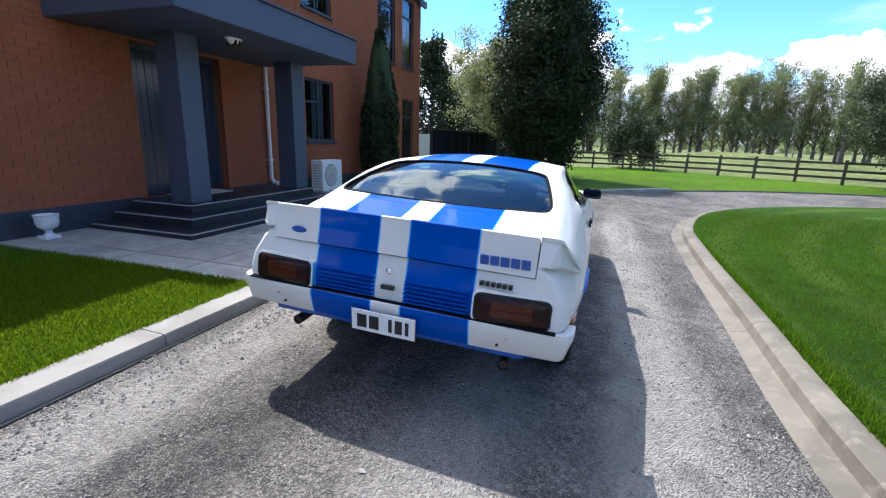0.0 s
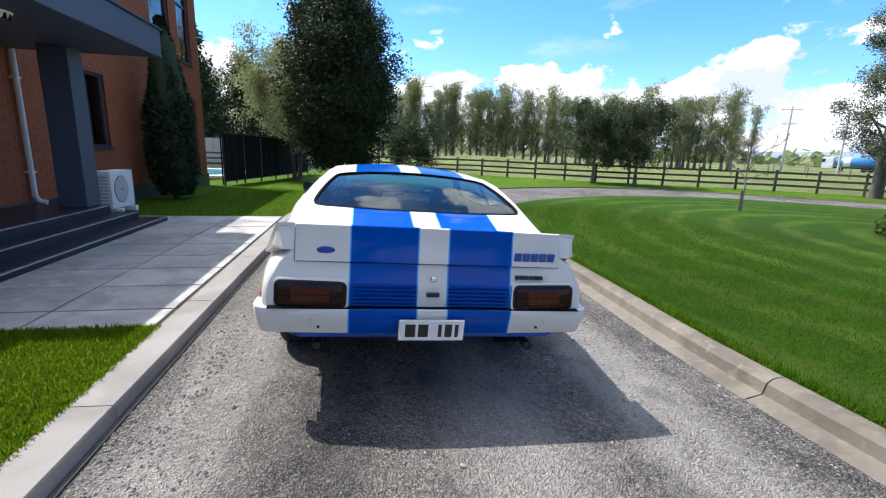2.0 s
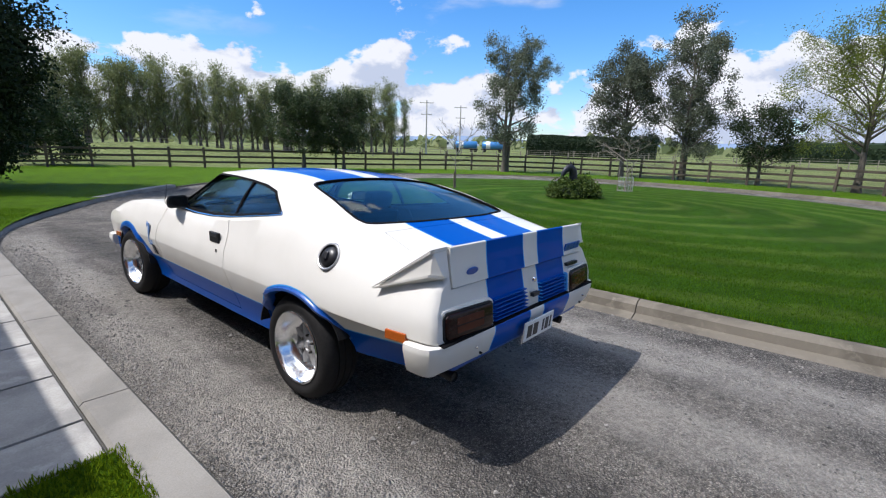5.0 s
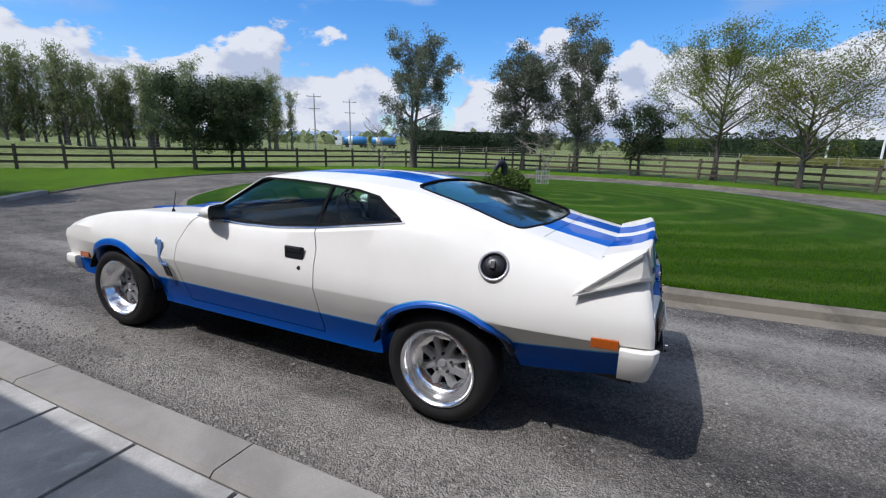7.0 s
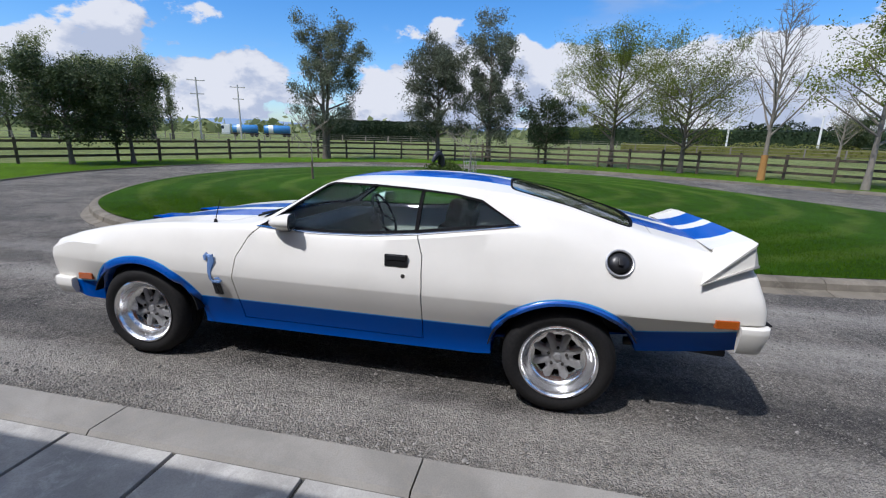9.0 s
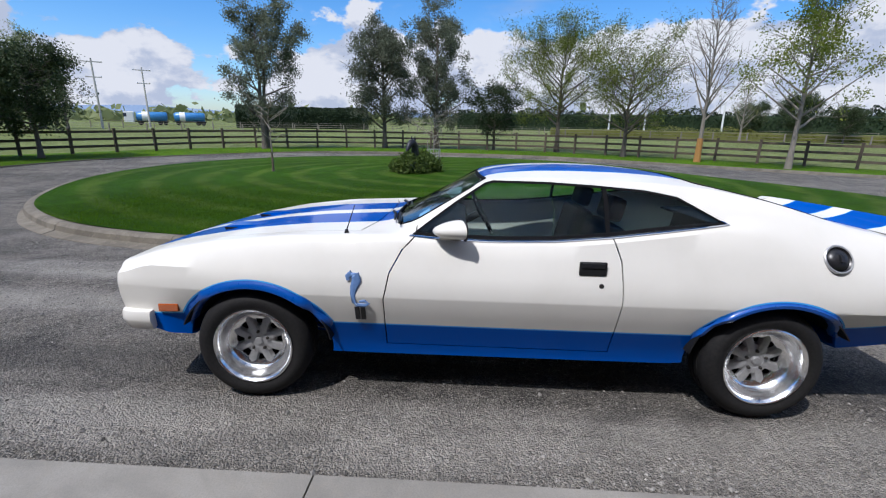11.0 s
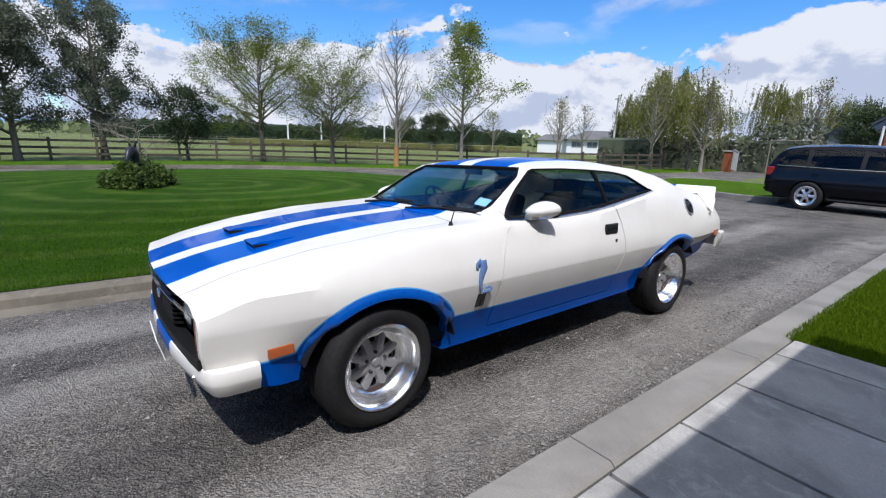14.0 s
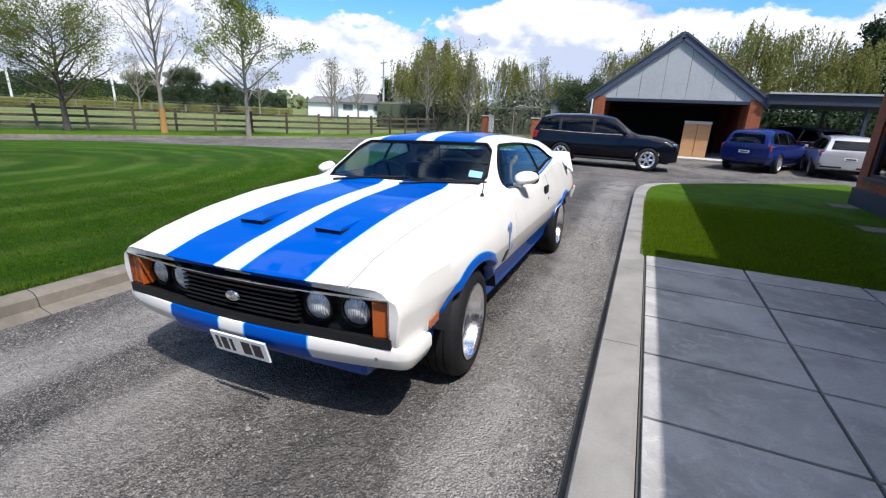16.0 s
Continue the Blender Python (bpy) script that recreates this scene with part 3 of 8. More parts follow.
def part(name, geo, mat, parent, label="", smooth=None, m=None):
    return obj(name, geo.mesh(name, mat, smooth) if isinstance(geo, Geo) else geo, parent, label, m)


def spline(points, closed, steps=8):
    """Catmull-Rom through plan points."""
    P = [np.array(p, float) for p in points]
    n, out = len(P), []
    for i in range(n if closed else n - 1):
        g = (lambda k: P[k % n]) if closed else (lambda k: P[min(max(k, 0), n - 1)])
        a, b, c, d = g(i - 1), g(i), g(i + 1), g(i + 2)
        for s in range(steps):
            t = s / steps
            out.append(0.5 * (2 * b + (c - a) * t + (2 * a - 5 * b + 4 * c - d) * t * t + (3 * b - a - 3 * c + d) * t ** 3))
    if not closed:
        out.append(P[-1])
    return np.array(out)


def inside(poly, pts):
    """Which of pts (n, 2) lie in the polygon."""
    x, y = pts[:, 0], pts[:, 1]
    res = np.zeros(len(pts), bool)
    x0, y0 = poly[:, 0], poly[:, 1]
    x1, y1 = np.roll(x0, -1), np.roll(y0, -1)
    for a, b, c, d in zip(x0, y0, x1, y1):
        if b != d:
            res ^= ((b > y) != (d > y)) & (x < (c - a) * (y - b) / (d - b) + a)
    return res


def offset_loop(loop, d, closed=True):
    """Moves a plan line sideways by d, to its left."""
    P = np.asarray(loop)
    if closed:
        t = np.roll(P, -1, 0) - np.roll(P, 1, 0)
    else:
        t = np.gradient(P, axis=0)
    t /= np.linalg.norm(t, axis=1)[:, None] + 1e-9
    return P + d * np.stack([-t[:, 1], t[:, 0]], 1)


def sheet(name, loop, zf, mat, holes=(), extra=None, label="", smooth=60):
    """A ground sheet in a plan outline, with holes, at the height zf(x, y)."""
    vs, es = [], []
    for lp in (loop, *holes):
        k = len(vs)
        vs += [Vector((float(p[0]), float(p[1]))) for p in lp]
        es += [(k + i, k + (i + 1) % len(lp)) for i in range(len(lp))]
    if extra is not None and len(extra):
        ok = inside(np.asarray(loop), extra)
        for h in holes:
            ok &= ~inside(np.asarray(h), extra)
        vs += [Vector((float(p[0]), float(p[1]))) for p in extra[ok]]
    v, _, f, *_ = delaunay_2d_cdt(vs, es, [], 0, 1e-5)
    V = np.array([tuple(p) for p in v])
    F = np.array([tuple(q) for q in f])
    c = V[F].mean(1)
    keep = inside(np.asarray(loop), c)
    for h in holes:
        keep &= ~inside(np.asarray(h), c)
    me = mesh_of(name, [(x, y, zf(x, y)) for x, y in V], F[keep], mat)
    bm = bmesh.new()
    bm.from_mesh(me)
    bmesh.ops.recalc_face_normals(bm, faces=bm.faces)
    if sum(q.normal.z for q in bm.faces) < 0:
        bmesh.ops.reverse_faces(bm, faces=bm.faces)
    bm.to_mesh(me)
    bm.free()
    smoothed(me, smooth)
    return tagged(new(name, me), label, "ground", kind="structure")


def sweep(line, profile, zf, closed=False):
    """Carries a profile of (sideways, up) points along a plan line; returns a Geo."""
    P = np.asarray(line)
    n, k, g = len(P), len(profile), Geo()
    rows = [offset_loop(P, s, closed) for s, _ in profile]
    vs = []
    for i in range(n):
        base = zf(P[i][0], P[i][1])
        for (s, u), r in zip(profile, rows):
            vs.append((r[i][0], r[i][1], base + u))
    fs = []
    for i in range(n if closed else n - 1):
        j = (i + 1) % n
        for q in range(k):
            p = (q + 1) % k
            fs.append((i * k + q, i * k + p, j * k + p, j * k + q))
    if not closed:
        fs += [tuple(range(k)), tuple((n - 1) * k + q for q in range(k))[::-1]]
    return g.add(vs, fs)


def grid_points(x0, x1, y0, y1, step):
    gx, gy = np.meshgrid(np.arange(x0, x1, step), np.arange(y0, y1, step))
    return np.stack([gx.ravel(), gy.ravel()], 1) + RNG.uniform(-0.1, 0.1, (gx.size, 2)) * step


def step01(t):
    t = min(max(t, 0.0), 1.0)
    return t * t * (3 - 2 * t)


# ---- plan ----
FALL = 0.042


def road_z(x, y):
    """The drive falls across towards the island and levels out past both ends of it."""
    w = step01((y + 9) / 4) * (1 - step01((y - 6.5) / 5))
    cross = -FALL * (min(max(x, -2.2), 2.6) + 0.85)
    return cross * w + (1 - w) * -0.05 - 0.07 * step01((-6 - y) / 4) * (1 - step01((-y - 14) / 4))


ISLAND = spline([(2.5, -1), (2.53, 1.5), (2.6, 4.2), (2.78, 6.2), (3.5, 8.2), (5.2, 10.0), (8.4, 11.5), (11.8, 11.6), (14.8, 10.2), (16.8, 7.5), (17.5, 3.5), (17.0, -0.8),
                 (15.3, -3.6), (12.0, -5.7), (8.6, -8.0), (6.0, -8.7), (4.0, -7.3), (2.9, -4.4)], True, 8)
EAST = spline([(-1.6, 5.2), (-1.55, 6.2), (-1.2, 7.7), (-0.3, 9.5), (1.2, 11.6), (3.4, 13.6), (6.2, 15.3), (10, 16.3), (14, 15.6), (17.8, 12.7), (20.6, 9), (21.4, 4), (20.4, -2),
               (18.2, -6), (15.6, -10), (13.4, -14), (11.6, -18), (10.6, -23), (10.4, -30), (10.4, -60)], False, 6)
# outline of all sealed ground: east side, down the exit, round the yard
YARD = [(6.6, -60), (6.6, -27), (6.3, -22), (5.6, -20.4), (3.0, -20.0), (1.6, -19.6), (1.2, -18.6), (1.2, -30), (-16, -30), (-16, -10.6), (-6.6, -10.25), (-3.9, -8.3), (-2.6, -7.2), (-1.95, -6.5), (-1.68, -5.4), (-1.6, -4)]
SEALED = np.array([tuple(p) for p in EAST] + YARD)
YARD_LAWN = spline([(2.0, -12.6), (3.6, -12.5), (5.4, -13.3), (7.4, -15.6), (7.9, -18.2), (6.4, -19.4), (3.6, -18.9), (2.1, -17.2), (1.7, -14.6)], True, 5)


def lawn_z(x, y):
    """Ground outside the drive: raised by the house, level elsewhere, a low mound beyond the fence."""
    near = step01((4.0 - x) / 5.5) * (1 - step01((y - 9) / 9)) * 0.09
    mound = 1.1 * math.exp(-(((x - 12) / 9) ** 2 + ((y - 44) / 5) ** 2))
    return near - 0.02 * (1 - near / 0.09) + mound




# ---- ground ----
rings = [grid_points(-30, 40, -40, 45, 1.6), grid_points(-120, 160, -120, 160, 14), grid_points(-1500, 1500, -1500, 1500, 240)]
W = 2600
sheet("ground", [(-W, -W), (W, -W), (W, W), (-W, W)], lawn_z, "paddock", [SEALED], np.concatenate(rings), "rough green paddock grass reaching the horizon")
road_loop = [(-17, -61), (30, -61), (30, 24), (-6, 24), (-6, 0), (-17, -8)]
sheet("road", road_loop, road_z, "chipseal", (), grid_points(-16, 26, -40, 20, 0.6), "worn grey chip-seal driveway with pale wheel tracks")


def island_z(x, y):
    """The island's lawn: a gentle rise, laid onto the kerb along the drive."""
    drop = max(0.0, 0.033 - (road_z(2.6, y) + 0.145)) * min(1.0, max(0.0, 1 - (x - 2.6) / 1.2)) if x < 6 else 0.0
    return 0.032 + 0.14 * math.exp(-(((x - 10.5) / 5) ** 2 + ((y - 2) / 6) ** 2)) - drop


sheet("lawn_island", ISLAND, island_z, "lawn", (), grid_points(2, 18, -9, 12, 0.5),
      "mown lawn island with curved mower stripes")
sheet("lawn_yard", YARD_LAWN, lambda x, y: 0.03, "lawn_plain", (), grid_points(1, 9, -20, -12, 0.8), "small mown lawn beside the yard")


# mown verge along the outer edge of the drive, up to the fence
VERGE_OUT = spline([(-6.2, 22), (0.5, 27.2), (5.5, 26.5), (9.5, 23), (15.4, 19.6), (21.2, 16), (24.6, 10), (25.2, 4.5), (24.6, -2), (22.8, -6), (20.6, -9.6), (17.6, -13.6), (14.6, -17), (13, -24), (13, -40)], False, 6)
verge = [tuple(p) for p in EAST[:-7]] + [(10.45, -40)] + [tuple(p) for p in VERGE_OUT[::-1]] + [(-6.2, 12.0), (-5.6, 5.6), (-1.62, 5.5)]
sheet("lawn_verge", verge, lambda x, y: lawn_z(x, y) + 0.012, "lawn_plain", (), grid_points(-7, 26, -40, 28, 0.9), "mown green verge between the drive and the fence")

# kerbs
flat_kerb = [(-0.0, -0.2), (0.0, 0.055), (-0.012, 0.072), (-0.22, 0.078), (-0.24, 0.06), (-0.24, -0.2)]
west = np.array([(-1.6, y) for y in np.linspace(-5.2, 5.4, 24)])


def kerb_top(x, y):
    return 0.05 - 0.075 * step01((y - 5.4) / 4) - 0.03 * step01((-y - 5.5) / 4)


def block_run(name, line, profile, zf, label, pieces, mat="kerb"):
    """A kerb as separate cast lengths with narrow joints."""
    top = empty(name, label=label, category="kerb", kind="structure")
    P = np.asarray(line)
    seg = np.linalg.norm(np.diff(P, axis=0), axis=1)
    s = np.concatenate([[0], np.cumsum(seg)])
    edges = np.linspace(0, s[-1], pieces + 1)
    for a, b in zip(edges[:-1], edges[1:]):
        inner = s[(s > a + 0.02) & (s < b - 0.02)]
        at = np.concatenate([[a + 0.004], inner, [b - 0.004]])
        sub = np.stack([np.interp(at, s, P[:, 0]), np.interp(at, s, P[:, 1])], 1)
        part("kerb_length", sweep(sub, profile, zf), mat, top, smooth=40)
    return top


west_line = np.concatenate([spline([(-6.6, -10.2), (-3.9, -8.25), (-2.6, -7.1), (-1.95, -6.4), (-1.68, -5.6), (-1.6, -4.6)], False, 6)[:-1], np.array([(-1.6, y) for y in np.arange(-4.6, 5.21, 0.4)]), EAST[1:31]])
block_run("kerb_west", west_line, [(-s, u) for s, u in flat_kerb], kerb_top, "flush pale concrete edging strip along the drive", 17)
# dark strip at the kerb's foot: tar edge plus the shaded gap, as colour
kerb_foot_line = np.array([(-1.585, y) for y in np.arange(-4.6, 5.3, 0.3)])
seam = part("tar_seam", sweep(kerb_foot_line, [(-0.018, -0.05), (-0.018, 0.012), (0.0, 0.016), (0.022, 0.006), (0.03, -0.05)], road_z), "joint", None, smooth=50)
tagged(seam, "dark dirt and tar seam along the kerb", "seam", kind="structure")
upstand = [(0.02, -0.16), (0.02, 0.0), (-0.02, 0.008), (-0.10, 0.0), (-0.145, -0.03), (-0.165, -0.105), (-0.33, -0.135), (-0.33, -0.25), (0.02, -0.25)]
isl_closed = np.concatenate([ISLAND, ISLAND[:1]])
block_run("kerb_island", isl_closed, [(-s, u) for s, u in upstand], lambda x, y: min(0.03, road_z(x, y) + 0.145), "cast concrete kerb and channel round the lawn island", 26, "kerb_old")
east_kerb = [(0.0, -0.2), (0.0, 0.05), (0.012, 0.062), (0.07, 0.066), (0.08, 0.05), (0.08, -0.2)]
block_run("kerb_east", EAST[30:], [(-s, u) for s, u in east_kerb][::-1], lambda x, y: -0.065, "low concrete edging of the outer drive", 22, "kerb_old")
yl = np.concatenate([YARD_LAWN, YARD_LAWN[:1]])
block_run("kerb_yard", yl, [(-s, u) for s, u in east_kerb], lambda x, y: -0.02, "low concrete edging of the yard lawn", 8)

# lawns by the house
sheet("lawn_south", [(-1.83, 0.03), (-1.83, -4.7), (-1.92, -5.65), (-2.15, -6.3), (-2.75, -6.95), (-4.0, -8.05), (-6.6, -9.95), (-6.6, 0.0)][::-1], lambda x, y: 0.125, "lawn_plain", (), grid_points(-6.5, -1.9, -9.5, 0, 0.4),
      "short green lawn between the house and the drive")

# ---- paving ----
for px, py, lx, ly in ((-5.2, -5.5, 0.42, 0.45), (-5.0, -3.2, 0.6, 0.4)):
    pad = part("concrete_pad", Geo().box(px - lx / 2, px + lx / 2, py - ly / 2, py + ly / 2, 0.08, 0.140, b=0.008), "kerb_old", None)
    tagged(pad, "square concrete pad in the lawn by the wall", "pad", kind="structure")
bed = part("paving_bed", Geo().box(-6.2, -1.845, 0.02, 5.52, -0.1, 0.108), "joint", None)
tagged(bed, "dark joints under the terrace slabs", "paving", kind="structure")
xs = [-1.85, -2.74, -3.66, -4.58, -5.5]
ys = [0.04, 0.42, 1.07, 1.715, 2.31, 2.985, 3.66, 4.33, 4.92, 5.5]
rnd = random.Random(5)
for i in range(len(xs) - 1):
    for j in range(len(ys) - 1):
        g = Geo().box(xs[i + 1] + 0.011, xs[i] - 0.011, ys[j] + 0.011, ys[j + 1] - 0.011, 0.09, 0.128 + rnd.uniform(-0.002, 0.002), b=0.004)
        part("slab", g, "slab", bed)

# ---- cars ----
def curve_of(pairs, ys, sigma=0.035):
    """Interpolates (y, value) pairs, then rounds the corners."""
    p = sorted(pairs)
    a, b = [q[0] for q in p], [q[1] for q in p]
    k = np.linspace(-2, 2, 9)
    w = np.exp(-k * k / 2)
    w /= w.sum()
    return sum(wi * np.interp(ys + ki * sigma, a, b) for wi, ki in zip(w, k))


def car_hull(spec, n_side=5, n_crown=8):
    """A closed body skin lofted from plan and side curves. Returns vertices and quads."""
    ys = np.array(spec["stations"])
    c = {k: curve_of(spec[k], ys, spec.get("sigma", {}).get(k, 0.035)) for k in ("zc", "zs", "xs", "xr", "zr", "xw", "zl")}
    zw, zk = spec.get("zw", 0.66), spec.get("zk", 0.775)
    rings = []
    for i, y in enumerate(ys):
        xw, xs_, zs_, xr, zr, zc, zl = (c[k][i] for k in ("xw", "xs", "zs", "xr", "zr", "zc", "zl"))
        k = min(zk, zs_ - 0.05)
        w = min(zw, k - 0.04)
        tk = 1 - 0.8 * min(1.0, max(0.0, (y - 3.05) / 0.3))
        half = [(0.0, zl - 0.03), (xw * 0.45, zl - 0.03), (xw - 0.20 * tk, zl - 0.03), (xw - 0.135 * tk, zl - 0.018), (xw - 0.132 * tk, zl + 0.01), (xw - 0.105 * tk, zl + 0.10 * min(1, (w - zl) / 0.3)),
                (xw - 0.046 * tk, (zl + w) / 2 + 0.05), (xw - 0.0015, w - 0.012), (xw, w), (xw - 0.004, (w + k) / 2), (xw - 0.013, k), (xs_ * 0.45 + xw * 0.55 - 0.004, k * 0.45 + zs_ * 0.55 - 0.012), (xs_ + 0.028, zs_ - 0.028), (xs_ + 0.006, zs_ - 0.006), (xs_ - 0.022, zs_ + 0.004)]
        x1, z1 = xs_ - 0.03, zs_ + 0.006
        soft = min(1.0, max(0.0, (spec.get("soft", -9) - y) / 0.5)) * min(1.0, max(0.0, (y + 0.95) / 0.4))
        if soft > 0:
            P, C = np.array(half[-4]), np.array((xs_, zs_))
            P, U = P + (C - P) * 0.1, C + (np.array((xr, zr)) - C) * 0.42
            for q, t in ((-3, 0.28), (-2, 0.52), (-1, 0.76)):
                half[q] = tuple(np.array(half[q]) * (1 - soft) + soft * ((1 - t) ** 2 * P + 2 * t * (1 - t) * C + t * t * U))
            x1, z1 = x1 * (1 - soft) + U[0] * soft, z1 * (1 - soft) + U[1] * soft
        for s in range(1, n_side + 1):
            t = s / n_side
            bow = 0.018 * math.sin(math.pi * t) * min(1, max(0, (zr - zs_) / 0.2))
            half.append((x1 + (xr - x1) * t + bow, z1 + (zr - z1) * t))
        for s in range(1, n_crown + 1):
            t = 1 - s / n_crown
            half.append((xr * t, zc - (zc - zr) * t ** spec.get("crown", 2.4)))
        full = half + [(-x, z) for x, z in half[-2:0:-1]]
        rings.append([(x, y, z) for x, z in full])
    R = np.array(rings)
    for at, s in spec.get("round", {}).items():
        mid = np.array([0, 0, spec.get("mid", 0.62)])
        i = int(np.argmin(np.abs(ys - at)))
        R[i, :, 0] *= s
        R[i, :, 2] = mid[2] + (R[i, :, 2] - mid[2]) * (s if s > 0.9 else s)
    if "warp" in spec:
        R = spec["warp"](R)
    n, k = R.shape[0], R.shape[1]
    faces = [(i * k + q, i * k + (q + 1) % k, (i + 1) * k + (q + 1) % k, (i + 1) * k + q) for i in range(n - 1) for q in range(k)]
    half_n = k // 2
    for base, flip in ((0, False), ((n - 1) * k, True)):
        # caps: quads between mirrored points
        for q in range(half_n):
            a, b = base + q, base + (q + 1) % k
            d, e = base + (k - q) % k, base + (k - q - 1) % k
            f = [v for j, v in enumerate((a, b, e, d)) if v not in (a, b, e, d)[:j]]
            if len(f) > 2:
                faces.append(tuple(f[::-1]) if not flip else tuple(f))
    return R.reshape(-1, 3), faces


def oriented(name, verts, faces):
    me = mesh_of(name, verts, faces)
    bm = bmesh.new()
    bm.from_mesh(me)
    bmesh.ops.recalc_face_normals(bm, faces=bm.faces)
    bm.to_mesh(me)
    bm.free()
    return me


def shell(mesh, out, inn):
    """A closed skin between two depths under the surface."""
    n = len(mesh.vertices)
    co, no = np.empty(n * 3), np.empty(n * 3)
    mesh.vertices.foreach_get("co", co), mesh.vertices.foreach_get("normal", no)
    co, no = co.reshape(-1, 3), no.reshape(-1, 3)
    fs = [tuple(p.vertices) for p in mesh.polygons]
    return mesh_of("shell", np.concatenate([co - no * out, co - no * inn]), fs + [tuple(v + n for v in f[::-1]) for f in fs])


def boolean(mesh, cutters, op="DIFFERENCE"):
    """The mesh minus, or met with, one closed mesh after another."""
    for c in cutters if isinstance(cutters, (list, tuple)) else [cutters]:
        a, b = new("work", mesh), new("cutter", c)
        md = a.modifiers.new("cut", "BOOLEAN")
        md.operation, md.solver, md.object, md.use_self = op, "EXACT", b, True
        mesh = bpy.data.meshes.new_from_object(a.evaluated_get(bpy.context.evaluated_depsgraph_get()))
        bpy.data.objects.remove(a), bpy.data.objects.remove(b)
    return mesh


def cutter(poly, axis, a, b):
    return Geo().prism(poly, axis, a, b).mesh("cutter", None)


def grown(poly, d):
    """A polygon with its edges moved outward by d."""
    P = np.asarray(poly, float)
    area = 0.5 * np.sum(P[:, 0] * np.roll(P[:, 1], -1) - np.roll(P[:, 0], -1) * P[:, 1])
    e = np.roll(P, -1, 0) - P
    e /= np.linalg.norm(e, axis=1)[:, None]
    nrm = np.stack([e[:, 1], -e[:, 0]], 1) * (1 if area > 0 else -1)
    prev = np.roll(nrm, 1, 0)
    m = nrm + prev
    m /= np.maximum((m * nrm).sum(1), 0.35)[:, None]
    return [tuple(p) for p in P + d * m]


def eased(poly, rounds=2, cut=0.22):
    """A polygon with its corners cut round."""
    P = [np.array(p, float) for p in poly]
    for _ in range(rounds):
        P = [q for a, b in zip(P, P[1:] + P[:1]) for q in (a + (b - a) * cut, b + (a - b) * cut)]
    return [tuple(p) for p in P]


def rounded_slab(w, h, r, y0, y1, m=None, n=6, edge=0.006):
    """An upright slab with round corners, w wide, h high, from y0 (front) to y1, its front edge eased."""
    def loop(d, y):
        return [(sx * (w / 2 - r) + (r - d) * math.cos(a), y, sz * (h / 2 - r) + (r - d) * math.sin(a))
                for q, (sx, sz) in enumerate(((1, 1), (-1, 1), (-1, -1), (1, -1))) for a in np.linspace(q * math.pi / 2, (q + 1) * math.pi / 2, n)]
    s = 1 if y1 > y0 else -1
    loops = [loop(0, y1), loop(0, y0 + s * edge), loop(edge * 0.3, y0 + s * edge * 0.3), loop(edge, y0)]
    k = 4 * n
    vs = [p for lp in loops for p in lp]
    fs = [(i * k + q, i * k + (q + 1) % k, (i + 1) * k + (q + 1) % k, (i + 1) * k + q) for i in range(3) for q in range(k)] + [tuple(range(k))[::-1], tuple(3 * k + q for q in range(k))]
    return Geo().add([tuple(m @ Vector(v)) for v in vs] if m is not None else vs, fs)


def hulls(name, groups):
    """One mesh out of several convex blocks, each given by its corners."""
    bm = bmesh.new()
    for pts in groups:
        vs = [bm.verts.new(p) for p in pts]
        out = bmesh.ops.convex_hull(bm, input=vs)
        bmesh.ops.delete(bm, geom=[v for v in out["geom_interior"] if isinstance(v, bmesh.types.BMVert)], context="VERTS")
    bmesh.ops.recalc_face_normals(bm, faces=bm.faces)
    me = bpy.data.meshes.new(name)
    bm.to_mesh(me)
    bm.free()
    return me


def painted(mesh, mat, angle=28):
    mesh.materials.clear()
    mesh.materials.append(MAT[mat])
    mesh.polygons.foreach_set("material_index", [0] * len(mesh.polygons))
    return smoothed(mesh, angle)


def mirrored(mesh):
    me = mesh.copy()
    me.transform(Matrix.Diagonal((-1, 1, 1, 1)))
    me.flip_normals()
    return me


